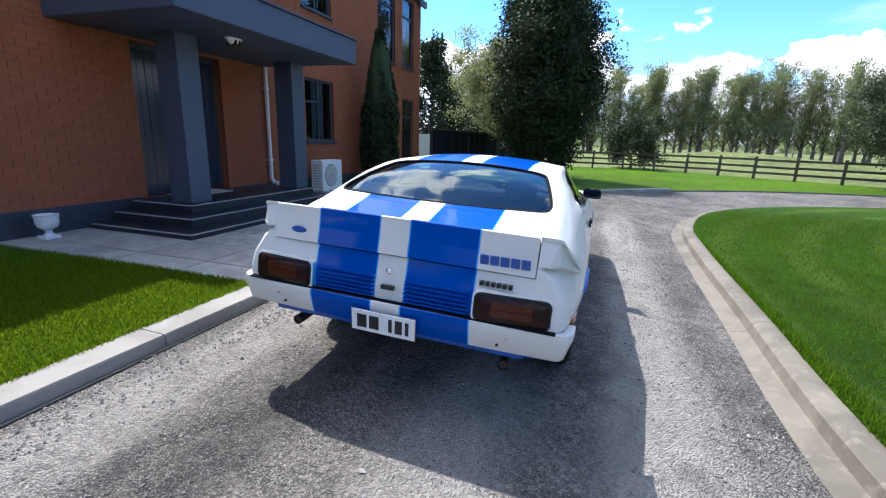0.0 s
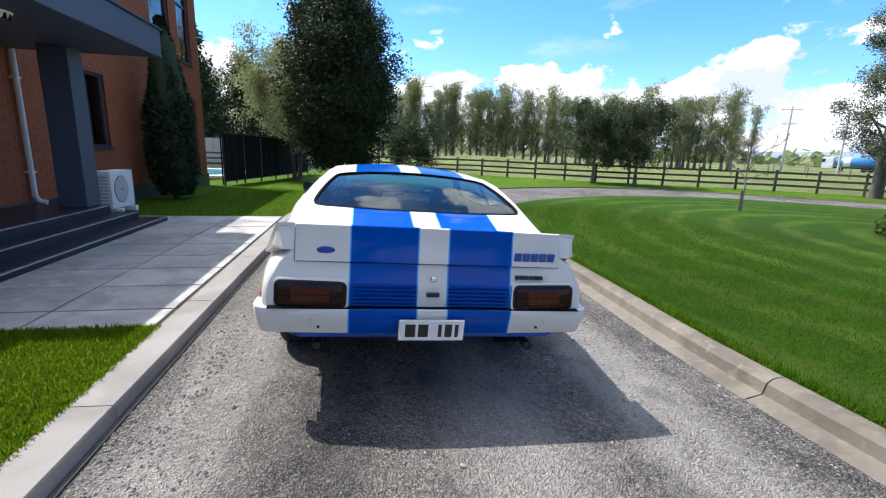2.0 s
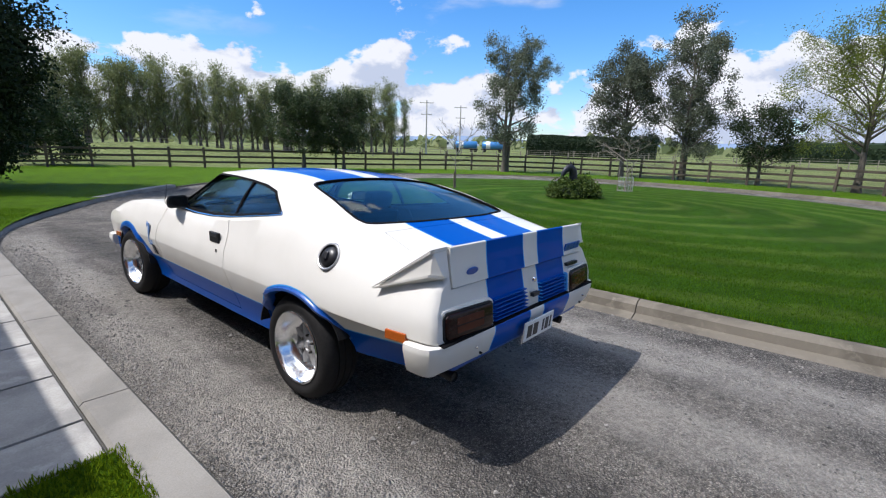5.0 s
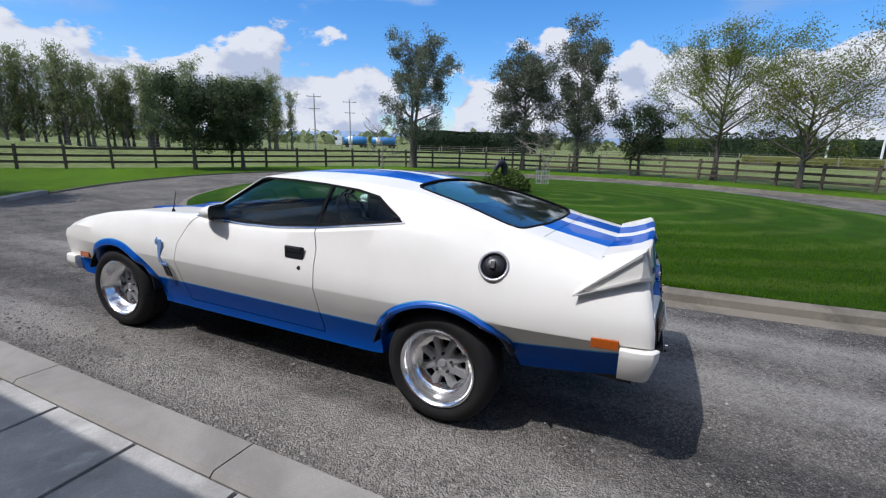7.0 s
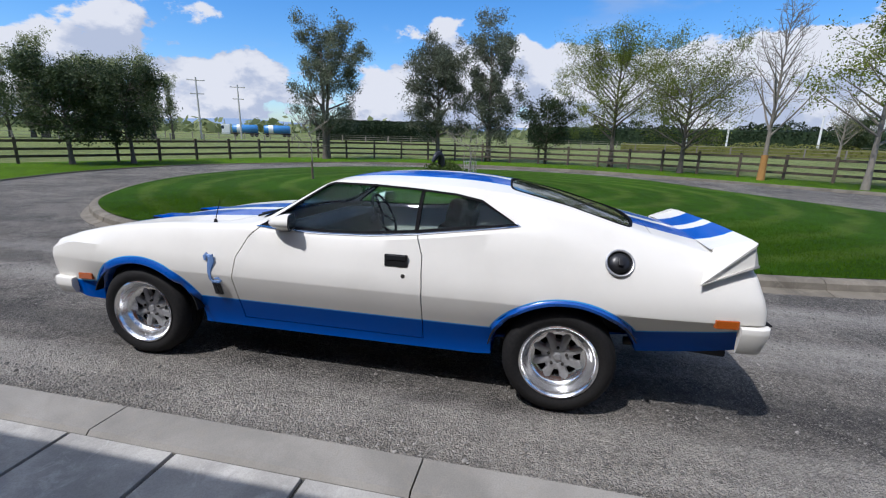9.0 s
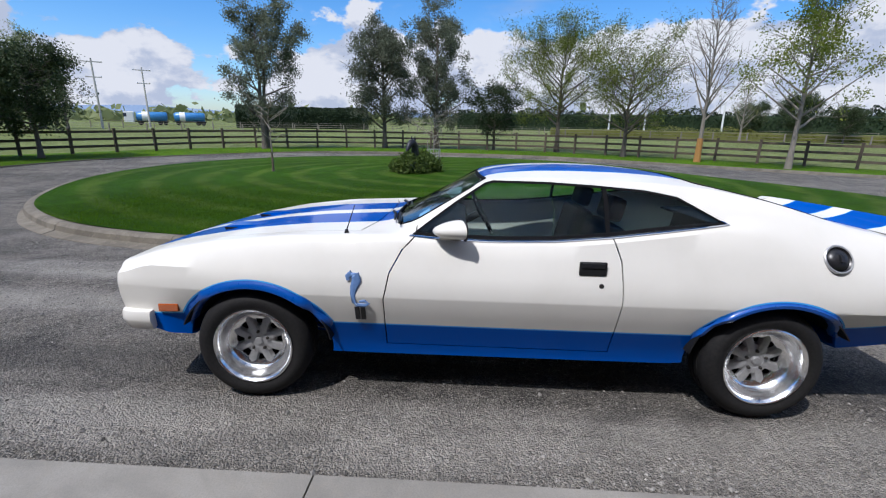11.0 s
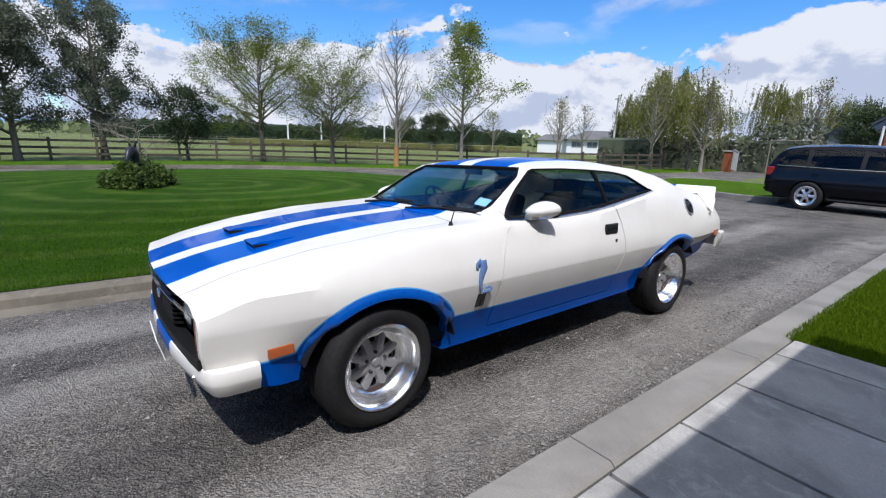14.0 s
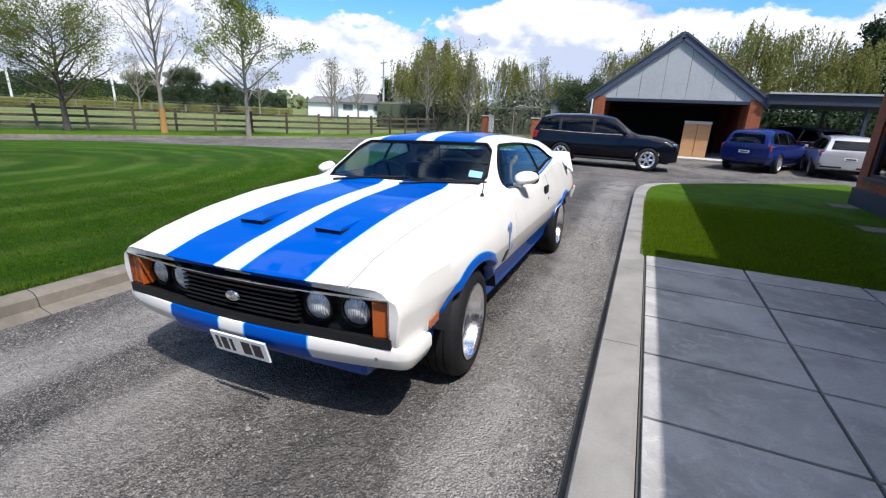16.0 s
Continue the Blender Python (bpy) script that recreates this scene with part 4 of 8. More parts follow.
def wheel_meshes(R, rim_r, width, spokes, face=0.0, dish=0.07, spoke_w=0.03, bolts=5, twin=False, lip=0.046, flange=0.012):
    """Tyre, rim, spokes, hub, wheel nuts and brake drum about the x axis, outer side to -x."""
    h = width / 2
    tyre = Geo().lathe([(rim_r - 0.004, -h + 0.012), (rim_r + 0.012, -h + 0.002), (rim_r + 0.35 * (R - rim_r), -h - 0.008), (rim_r + 0.62 * (R - rim_r), -h - 0.004), (R - 0.022, -h + 0.012), (R - 0.007, -h + 0.03), (R, -h + 0.05),
                        (R, -0.048), (R - 0.007, -0.046), (R - 0.007, -0.038), (R, -0.036), (R, -0.004), (R - 0.007, -0.002), (R - 0.007, 0.006), (R, 0.008), (R, 0.044), (R - 0.007, 0.046), (R - 0.007, 0.054), (R, 0.056),
                        (R, h - 0.05), (R - 0.02, h - 0.01), (rim_r, h)], 56, "x")
    rim = Geo().lathe([(rim_r + 0.001, -h + 0.014), (rim_r + 0.005, -h - 0.003), (rim_r - 0.002, -h - 0.007), (rim_r - 0.010, -h - 0.002), (rim_r - 0.016, -h + 0.012), (rim_r - 0.022, -h + 0.02), (rim_r - 0.45 * lip, -h + dish * 0.55), (rim_r - 0.8 * lip, -h + dish * 0.85),
                       (rim_r - lip, -h + dish), (rim_r - lip - flange, -h + dish + 0.006), (rim_r - lip - flange - 0.003, -h + dish + 0.03), (rim_r - 0.02, -h + dish + 0.05), (rim_r - 0.015, h)], 56, "x")
    ro = rim_r - lip - 0.004
    sp = Geo()
    x0 = -h + dish + 0.004
    for i in range(spokes):
        a = 2 * math.pi * (i + 0.5) / spokes
        for off in ((-0.16, 0.16) if twin else (0,)):
            m = Matrix.Rotation(a, 4, "X")
            r_in, r_out = 0.045, ro
            wi, wo = spoke_w * 0.52, spoke_w * 0.52 if not twin else spoke_w * 0.45
            s_in, s_out = off * 0.03, off * ro * 0.8
            vs = []
            for r, w, s, rise in ((r_in, wi, s_in, -0.012), ((r_in + r_out) / 2, wo, (s_in + s_out) / 2, -0.012), (r_out, wo * 1.15, s_out, 0.0)):
                for yy, xx in ((-w, 0.022), (-w * 0.75, rise + 0.004), (0, rise - 0.003), (w * 0.75, rise + 0.004), (w, 0.022)):
                    vs.append(tuple(m @ Vector((x0 + xx, s + yy, r))))
            fs = [(q * 5 + e, q * 5 + e + 1, q * 5 + e + 6, q * 5 + e + 5) for q in range(2) for e in range(4)]
            fs += [(q * 5 + 4, q * 5, q * 5 + 5, q * 5 + 9) for q in range(2)] + [(0, 1, 2, 3, 4), (14, 13, 12, 11, 10)]
            sp.add(vs, fs)
    hub = Geo().lathe([(0.0, x0 - 0.022), (0.018, x0 - 0.022), (0.022, x0 - 0.014), (0.024, x0 - 0.008), (0.066, x0 - 0.008), (0.088, x0 + 0.001), (0.094, x0 + 0.03), (0.0, x0 + 0.03)], 32, "x")
    nuts = []
    for i in range(bolts):
        a = 2 * math.pi * (i + 0.25) / bolts
        m = Matrix.Translation((0, 0.054 * math.cos(a), 0.054 * math.sin(a)))
        nuts.append(Geo().lathe([(0.0, x0 - 0.026), (0.006, x0 - 0.025), (0.009, x0 - 0.02), (0.0095, x0 - 0.006), (0.0, x0 - 0.006)], 8, "x", m))
    drum = Geo().lathe([(0.0, x0 + 0.05), (ro - 0.01, x0 + 0.05), (ro - 0.01, h - 0.03), (0, h - 0.03)], 28, "x")
    return tyre, rim, sp, hub, nuts, drum


def add_wheels(car, places, R, rim_r, width, spokes, alloy="alloy", cast="alloy_dull", **kw):
    tyre, rim, sp, hub, nuts, drum = wheel_meshes(R, rim_r, width, spokes, **kw)
    t_me, r_me, s_me, h_me, d_me = tyre.mesh("tyre", "rubber", 40), rim.mesh("rim", alloy, 40), sp.mesh("spokes", cast, 45), hub.mesh("hub", cast, 40), drum.mesh("brake_drum", "dark_plastic", 40)
    n_me = [g.mesh("wheel_nut", "steel_dark", 40) for g in nuts]
    for x, y, steer in places:
        w = obj("wheel", t_me, car, m=pose(x, y, R, 0, 0, steer + (0 if x < 0 else 180)))
        obj("rim", r_me, w), obj("spokes", s_me, w), obj("hub", h_me, w), obj("brake_drum", d_me, w)
        for q in n_me:
            obj("wheel_nut", q, w)


def nose_warp(R):
    """Bows the front and the tail in plan and leans their faces."""
    x, y, z = R[..., 0], R[..., 1], R[..., 2]
    wf = np.clip((y - 3.2) / 0.45, 0, 1)
    wf = wf * wf * (3 - 2 * wf)
    lean = np.interp(z, [0.30, 0.42, 0.50, 0.58, 0.80], [-0.20, -0.07, -0.015, 0.0, -0.005])
    y = y + wf * (0.045 - 0.065 * (np.abs(x) / 0.85) ** 2 + lean)
    wr = np.clip((-0.55 - y) / 0.45, 0, 1)
    wr = wr * wr * (3 - 2 * wr)
    prof = np.interp(z, [0.40, 0.52, 0.60, 0.70, 0.80, 0.90, 0.97, 1.02], [0.03, -0.005, -0.05, -0.048, -0.022, 0.008, 0.035, 0.05])
    y = y + wr * (prof + 0.022 * (np.abs(x) / 0.85) ** 3)
    return np.stack([x, y, z], -1)


COUPE = {
    "stations": np.concatenate([[-1.005, -0.998, -0.985, -0.96, -0.92], np.arange(-0.86, 3.42, 0.055), [3.44, 3.49, 3.53, 3.565, 3.59, 3.605, 3.612]]),
    "zc": [(-1.0, 0.985), (-0.8, 1.012), (-0.6, 1.047), (-0.43, 1.085), (-0.15, 1.168), (0.1, 1.238), (0.3, 1.283), (0.5, 1.313), (0.75, 1.334), (1.0, 1.338), (1.25, 1.328), (1.42, 1.31), (1.52, 1.288), (2.10, 0.992), (2.16, 0.978), (2.3, 0.972),
           (2.6, 0.955), (2.9, 0.925), (3.2, 0.875), (3.4, 0.836), (3.52, 0.802), (3.6, 0.775), (3.7, 0.76)],
    "zs": [(-1.0, 0.90), (-0.7, 0.93), (-0.4, 0.965), (-0.1, 1.02), (0.1, 1.065), (0.3, 1.075), (0.58, 1.035), (0.86, 0.998), (1.16, 0.97), (1.46, 0.960), (1.71, 0.964), (1.97, 0.972), (2.25, 0.960), (2.64, 0.943), (3.06, 0.893), (3.42, 0.82), (3.57, 0.772), (3.7, 0.745)],
    "xs": [(-1.0, 0.80), (-0.7, 0.845), (-0.4, 0.868), (0, 0.87), (0.3, 0.855), (1, 0.872), (2, 0.868), (2.6, 0.855), (3.06, 0.84), (3.42, 0.825), (3.6, 0.815)],
    "xr": [(-1.0, 0.765), (-0.7, 0.755), (-0.43, 0.745), (-0.2, 0.73), (0, 0.715), (0.3, 0.695), (0.6, 0.675), (0.9, 0.66), (1.2, 0.65), (1.5, 0.625), (1.97, 0.735), (2.2, 0.72), (2.6, 0.705), (3.06, 0.69), (3.42, 0.68), (3.6, 0.67)],
    "zr": [(-1.0, 0.955), (-0.7, 1.0), (-0.43, 1.058), (-0.2, 1.128), (0, 1.185), (0.3, 1.243), (0.6, 1.270), (0.9, 1.274), (1.2, 1.282), (1.42, 1.276), (1.52, 1.262), (1.97, 0.988), (2.08, 0.972), (2.25, 0.966), (2.6, 0.948), (3.06, 0.90), (3.42, 0.832), (3.57, 0.780), (3.7, 0.755)],
    "xw": [(-1.0, 0.893), (-0.8, 0.93), (-0.5, 0.957), (0, 0.970), (1.0, 0.972), (2.0, 0.968), (2.5, 0.963), (3.0, 0.945), (3.3, 0.925), (3.5, 0.908), (3.62, 0.892)],
    "zl": [(-1.03, 0.47), (-0.9, 0.46), (-0.4, 0.42), (0.0, 0.36), (0.45, 0.295), (2.4, 0.285), (3.15, 0.36), (3.4, 0.40), (3.62, 0.43)],
    "round": {-1.005: 0.97, -0.998: 0.985, -0.985: 0.995, 3.605: 0.997, 3.612: 0.988},
    "warp": nose_warp, "soft": 0.45, "sigma": {"zc": 0.03, "zr": 0.03, "xr": 0.05},
}

CAR = empty("coupe_car", pose(0, 0, -FALL * 0.85, 0, math.degrees(math.atan(FALL)), 0), label="white two-door coupe with blue stripes parked on the drive", category="car")


def build_coupe():
    hull = oriented("hull", *car_hull(COUPE))
    skin = shell(hull, 0.0, 0.016)
    # outlines, side view (y, z)
    dlo = [(1.905, 0.982), (1.69, 1.135), (1.525, 1.243), (1.48, 1.256), (1.19, 1.256), (0.92, 1.244), (0.66, 1.226), (0.50, 1.198), (0.285, 1.082), (0.58, 1.046), (0.86, 1.008), (1.16, 0.980), (1.46, 0.970), (1.71, 0.974)]
    side = [cutter(dlo, "x", -1.2, -0.45), cutter(dlo, "x", 0.45, 1.2)]
    screen = [(-0.705, 1.99), (-0.60, 1.515), (-0.35, 1.548), (0, 1.56), (0.35, 1.548), (0.60, 1.515), (0.705, 1.99), (0.45, 2.06), (0, 2.085), (-0.45, 2.06)]
    back = [(-0.712, -0.25), (-0.60, 0.30), (-0.52, 0.35), (0, 0.385), (0.52, 0.35), (0.60, 0.30), (0.712, -0.25), (0.69, -0.35), (0.35, -0.415), (0, -0.43), (-0.35, -0.415), (-0.69, -0.35)]
    screen, back = eased(screen, 1, 0.2), eased(back, 2, 0.16)
    scr, bck = cutter(screen, "z", 0.9, 1.5), cutter(back, "z", 0.85, 1.5)
    arches = []
    for cy in (2.79, -0.02):
        for sx in (-1, 1):
            g = Geo().lathe([(0, 0.55 * sx), (0.347, 0.55 * sx), (0.347, 1.2 * sx), (0, 1.2 * sx)], 48, "x", Matrix.Translation((0, cy, 0.325)) @ Matrix.Diagonal((1, ARCH, 1, 1)))
            arches.append(g.mesh("cutter", None))
    front_arc = [(x, 3.652 - 0.065 * (abs(x) / 0.85) ** 2 - 0.10) for x in np.linspace(-0.838, 0.838, 13)]
    grille_cut = cutter(front_arc + [(0.838, 3.9), (-0.838, 3.9)], "z", 0.512, 0.728)
    # openings of doors, bonnet and boot
    door = [(1.90, 1.15), (1.90, 0.975), (1.965, 0.91), (2.03, 0.79), (2.062, 0.64), (2.062, 0.335), (0.81, 0.335), (0.80, 0.70), (0.812, 0.88), (0.855, 1.00), (0.855, 1.15)]
    bonnet = [(-0.66, 3.9), (-0.665, 3.4), (-0.70, 2.8), (-0.715, 2.22), (-0.45, 2.17), (0, 2.155), (0.45, 2.17), (0.715, 2.22), (0.70, 2.8), (0.665, 3.4), (0.66, 3.9)]
    boot = [(-0.735, -1.3), (-0.735, -0.80), (-0.67, -0.46), (-0.35, -0.485), (0, -0.495), (0.35, -0.485), (0.67, -0.46), (0.735, -0.80), (0.735, -1.3)]
    d_cut = [(cutter(door, "x", a, b), cutter(grown(door, -0.007), "x", a, b)) for a, b in ((-1.2, -0.76), (0.76, 1.2))]
    b_cut = (cutter(bonnet, "z", 0.735, 1.2), cutter(grown(bonnet, -0.0085), "z", 0.735, 1.2))
    t_cut = (cutter(boot, "z", 0.868, 1.2), cutter(grown(boot, -0.004), "z", 0.873, 1.2))
    body = boolean(skin, arches + side + [scr, bck, grille_cut])
    fuel_cut = Geo().lathe([(0, -1.2), (0.071, -1.2), (0.071, -0.6), (0, -0.6)], 32, "x", Matrix.Translation((0, -0.275, 0.918))).mesh("cutter", None)
    shellb = boolean(body, [d_cut[0][0], d_cut[1][0], b_cut[0], t_cut[0], fuel_cut])
    part("body_shell", painted(shellb, "paint"), None, CAR)
    for (_, inner), nm in zip(d_cut, ("door", "door")):
        part(nm, painted(boolean(body, inner, "INTERSECT"), "paint"), None, CAR, "white door with a blue sill band")
    part("bonnet", painted(boolean(body, b_cut[1], "INTERSECT"), "paint"), None, CAR, "white bonnet with two broad blue stripes")
    part("boot_lid", painted(boolean(body, t_cut[1], "INTERSECT"), "paint"), None, CAR, "white boot lid with two broad blue stripes")
    # cabin lining
    lining = boolean(shell(hull, 0.024, 0.032), side + [scr, bck] + arches)
    lining = boolean(lining, Geo().box(-1.2, 1.2, -0.9, 2.12, 0.30, 1.5).mesh("cutter", None), "INTERSECT")
    part("cabin_lining", painted(lining, "trim"), None, CAR, "dark cabin lining")
    # glass and its dark surrounds
    pane_skin, seal_skin = shell(hull, 0.006, 0.011), shell(hull, -0.004, 0.018)
    for c, poly, ax, a, b, nm, mt in ((scr, screen, "z", 0.9, 1.5, "windscreen", "car_glass"), (bck, back, "z", 0.85, 1.5, "rear_window", "car_glass_rear")):
        p = part(nm, painted(boolean(pane_skin, c, "INTERSECT"), mt), None, CAR, "tinted curved glass")
        p.visible_shadow = False
        ring = boolean(boolean(seal_skin, cutter(grown(poly, 0.005), ax, a, b), "INTERSECT"), cutter(grown(poly, -0.009), ax, a - 0.1, b + 0.1))
        part("window_seal", painted(ring, "seal"), None, p)
    gap = 0.874
    for a, b in ((-1.2, -0.45), (0.45, 1.2)):
        for nm, lo, hi in (("door_window", gap + 0.009, 3), ("quarter_window", -3, gap - 0.009)):
            c = boolean(cutter(dlo, "x", a, b), Geo().box(-2, 2, lo, hi, 0, 2).mesh("cutter", None), "INTERSECT")
            p = part(nm, painted(boolean(pane_skin, c, "INTERSECT"), "car_glass_dark"), None, CAR)
            p.visible_shadow = False
        ring = boolean(boolean(seal_skin, cutter(grown(dlo, 0.006), "x", a, b), "INTERSECT"), cutter(grown(dlo, -0.007), "x", a - 0.1 if a < 0 else 0.3, b + 0.1 if b > 0 else -0.3))
        part("window_trim", painted(ring, "seal"), None, CAR, "black window surround")
        strip = boolean(boolean(shell(hull, -0.006, 0.004), cutter(grown(dlo, 0.014), "x", a, b), "INTERSECT"), cutter(grown(dlo, 0.0055), "x", a - 0.1 if a < 0 else 0.3, b + 0.1 if b > 0 else -0.3))
        below = Geo().prism([(0.20, 1.098), (0.25, 1.10), (0.58, 1.06), (0.86, 1.018), (1.16, 0.99), (1.46, 0.98), (1.71, 0.98), (1.93, 0.976), (1.93, 0.90), (0.20, 0.90)], "x", -2, 2).mesh("cutter", None)
        part("belt_strip", painted(boolean(strip, below, "INTERSECT"), "chrome"), None, CAR, "thin bright strip under the side windows")
        post = boolean(shell(hull, 0.0, 0.02), boolean(cutter(dlo, "x", a, b), Geo().box(-2, 2, gap - 0.011, gap + 0.011, 0, 2).mesh("cutter", None), "INTERSECT"), "INTERSECT")
        part("window_post", painted(post, "seal"), None, CAR)
    return hull


HULL = build_coupe()


def hull_x(y, z):
    """Half width of the coupe's skin at a height on its side."""
    n = len(HULL.vertices)
    co = np.empty(n * 3)
    HULL.vertices.foreach_get("co", co)
    co = co.reshape(-1, 3)
    pts = co[(co[:, 0] > 0.5)]
    d = (pts[:, 1] - y) ** 2 + (pts[:, 2] - z) ** 2
    near = np.argsort(d)[:4]
    w = 1 / (d[near] + 1e-5)
    return float((pts[near, 0] * w).sum() / w.sum())


def coupe_details():
    add_wheels(CAR, [(-0.815, 2.815, 4), (0.815, 2.815, 4), (-0.815, 0.0, 0), (0.815, 0.0, 0)], 0.322, 0.216, 0.235, 8, dish=0.095, spoke_w=0.05, lip=0.058, flange=0.026)
    # wheel housings and floor
    for cy in (2.79, -0.02):
        for sx in (-1, 1):
            n = 25
            lo, hi = (0.10, 0.95) if cy > 1 else (0.05, 0.85)
            turn = [math.pi * (lo + (hi - lo) * i / (n - 1)) for i in range(n)]
            vs = [(x * sx, cy + ARCH * r * math.cos(a), 0.325 + r * math.sin(a)) for a in turn for x, r in ((0.52, 0.356), (0.925, 0.356), (0.925, 0.362), (0.52, 0.364))]
            g = Geo().add(vs, [(i * 4 + k, i * 4 + (k + 1) % 4, i * 4 + 4 + (k + 1) % 4, i * 4 + 4 + k) for i in range(n - 1) for k in range(4)] + [(0, 1, 2, 3), (4 * n - 1, 4 * n - 2, 4 * n - 3, 4 * n - 4)])
            part("wheel_housing", g, "dark_plastic", CAR)
            part("wheel_housing", Geo().box(*sorted((0.50 * sx, 0.52 * sx)), cy - (0.44 if cy > 1 else 0.36), cy + (0.36 if cy > 1 else 0.44), 0.40, 0.72), "dark_plastic", CAR)
    part("floor_pan", Geo().box(-0.72, 0.72, 0.42, 2.40, 0.245, 0.275, b=0.01).box(-0.5, 0.5, -0.2, 3.3, 0.25, 0.29, b=0.01), "steel_dark", CAR)
    part("rear_axle", Geo().tube([(-0.7, 0, 0.32), (0.7, 0, 0.32)], 0.04, 10).lathe([(0, -0.12), (0.1, -0.07), (0.12, 0), (0.1, 0.07), (0, 0.12)], 14, "x", Matrix.Translation((0, 0, 0.32))), "steel_dark", CAR)
    part("fuel_tank", Geo().box(-0.45, 0.4, -0.85, -0.45, 0.37, 0.47, b=0.03), "steel_dark", CAR)
    for sx in (-1, 1):
        part("exhaust_pipe", Geo().tube([(0.60 * sx, -0.4, 0.37), (0.62 * sx, -0.75, 0.38), (0.62 * sx, -0.955, 0.372)], [0.026, 0.026, 0.028], 14, cap=False).tube([(0.62 * sx, -0.90, 0.374), (0.62 * sx, -0.945, 0.373)], 0.023, 12), "steel_dark", CAR)
    # cabin
    for sx in (-0.36, 0.36):
        seat = part("front_seat", Geo().box(sx - 0.25, sx + 0.25, 0.85, 1.38, 0.36, 0.56, b=0.05), "trim", CAR, "dark bucket seat")
        m = pose(sx, 0.86, 0.52, 14, 0, 0)
        part("backrest", Geo().box(-0.24, 0.24, -0.07, 0.07, 0.0, 0.50, m, b=0.05), "trim", seat)
        part("headrest", Geo().box(-0.13, 0.13, -0.05, 0.05, 0.51, 0.66, m, b=0.035), "trim", seat)
    part("rear_seat", Geo().box(-0.6, 0.6, 0.05, 0.50, 0.36, 0.56, b=0.05).box(-0.6, 0.6, -0.05, 0.10, 0.50, 0.98, pose(0, 0, 0, 12), b=0.05), "trim", CAR)
    part("parcel_shelf", Geo().box(-0.66, 0.66, -0.52, -0.02, 0.955, 0.975, b=0.006), "trim", CAR)
    part("dashboard", Geo().box(-0.70, 0.70, 1.62, 1.98, 0.72, 0.95, b=0.05), "trim", CAR)
    g = Geo()
    m = pose(0.36, 1.50, 0.93, 62, 0, 0)
    ring = [(0.185 + 0.012 * math.cos(a), 0.012 * math.sin(a)) for a in np.linspace(0, 2 * math.pi, 9)[:-1]]
    g.lathe(ring, 36, "z", m, close=True)
    for a in (90, 210, 330):
        g.tube([m @ Vector((0, 0, -0.02)), m @ Vector((0.18 * math.cos(radians(a)), 0.18 * math.sin(radians(a)), 0))], 0.011, 6)
    g.tube([m @ Vector((0, 0, -0.03)), m @ Vector((0, 0, -0.3))], 0.03, 8)
    part("steering_wheel", g, "trim", CAR, "thin-rimmed dark steering wheel", smooth=45)
    part("rear_view_mirror", Geo().box(-0.10, 0.10, 1.44, 1.455, 1.20, 1.255, b=0.006), "dark_plastic", CAR)
    # flared lips of the wheel arches
    for cy, r, lo, hi in ((2.79, 0.395, 0.11, 0.955), (-0.02, 0.38, 0.045, 0.86)):
        for sx in (-1, 1):
            n = 29
            vs = []
            for i in range(n):
                a = math.pi * (lo + (hi - lo) * i / (n - 1))
                c, s = math.cos(a), math.sin(a)
                hx = hull_x(cy + 0.375 * ARCH * c, max(0.37, 0.325 + 0.375 * s))
                fade = min(1.0, 5 * min(i, n - 1 - i) / n)
                for rr, off in ((r + 0.004, -0.004), (r - 0.012, 0.004), (0.366, 0.004 + 0.012 * fade), (0.350, 0.003 + 0.010 * fade), (0.343, -0.012), (0.343, -0.05)):
                    vs.append(((hx + off - 0.006 * (1 - fade)) * sx, cy + ARCH * rr * c, 0.325 + rr * s))
            fs = [(i * 6 + k, i * 6 + k + 1, i * 6 + k + 7, i * 6 + k + 6) for i in range(n - 1) for k in range(5)]
            part("arch_lip", Geo().add(vs, fs), "badge_blue", CAR, "blue flared wheel-arch lip", smooth=60)
    # bumpers
    def bumper(name, ymid, bow, xs_, wrap, z0, z1, depth, sgn, label):
        pts = [(x, ymid - sgn * bow * (abs(x) / xs_) ** 2.4) for x in np.linspace(-xs_, xs_, 33)]
        e = pts[-1]
        tail = [(e[0] + 0.014, e[1] - sgn * 0.008), (e[0] + 0.022, e[1] - sgn * 0.024), (e[0] + 0.026, e[1] - sgn * wrap * 0.6), (e[0] + 0.026, e[1] - sgn * wrap)]
        pts = [(-x, y) for x, y in tail[::-1]] + pts + tail
        h = z1 - z0
        prof = [(0, z0 + 0.014), (depth * 0.42, z0), (depth * 0.52, z0 + 0.006), (depth * 0.95, z0 + 0.46 * h), (depth, z0 + 0.54 * h), (depth * 0.97, z1 - 0.016), (depth * 0.88, z1 - 0.004), (depth * 0.7, z1), (0, z1 - 0.002)]
        if sgn < 0:
            prof = [(0, z0 + 0.02), (depth * 0.22, z0), (depth * 0.36, z0 + 0.008), (depth * 0.98, z1 - 0.038), (depth, z1 - 0.022), (depth * 0.95, z1 - 0.005), (depth * 0.8, z1), (0, z1 - 0.002)]
        line = np.array(pts)
        rows = sweep(line, [(s * (1 if sgn > 0 else -1), u) for s, u in prof], lambda x, y: 0.0)
        part(name, rows, "paint_top", CAR, label, smooth=32)
    bumper("front_bumper", 3.618, 0.085, 0.862, 0.15, 0.395, 0.512, 0.052, 1, "white front bumper crossed by two blue stripes")
    bumper("rear_bumper", -1.028, 0.022, 0.872, 0.115, 0.488, 0.638, 0.048, -1, "white rear bumper crossed by two blue stripes")
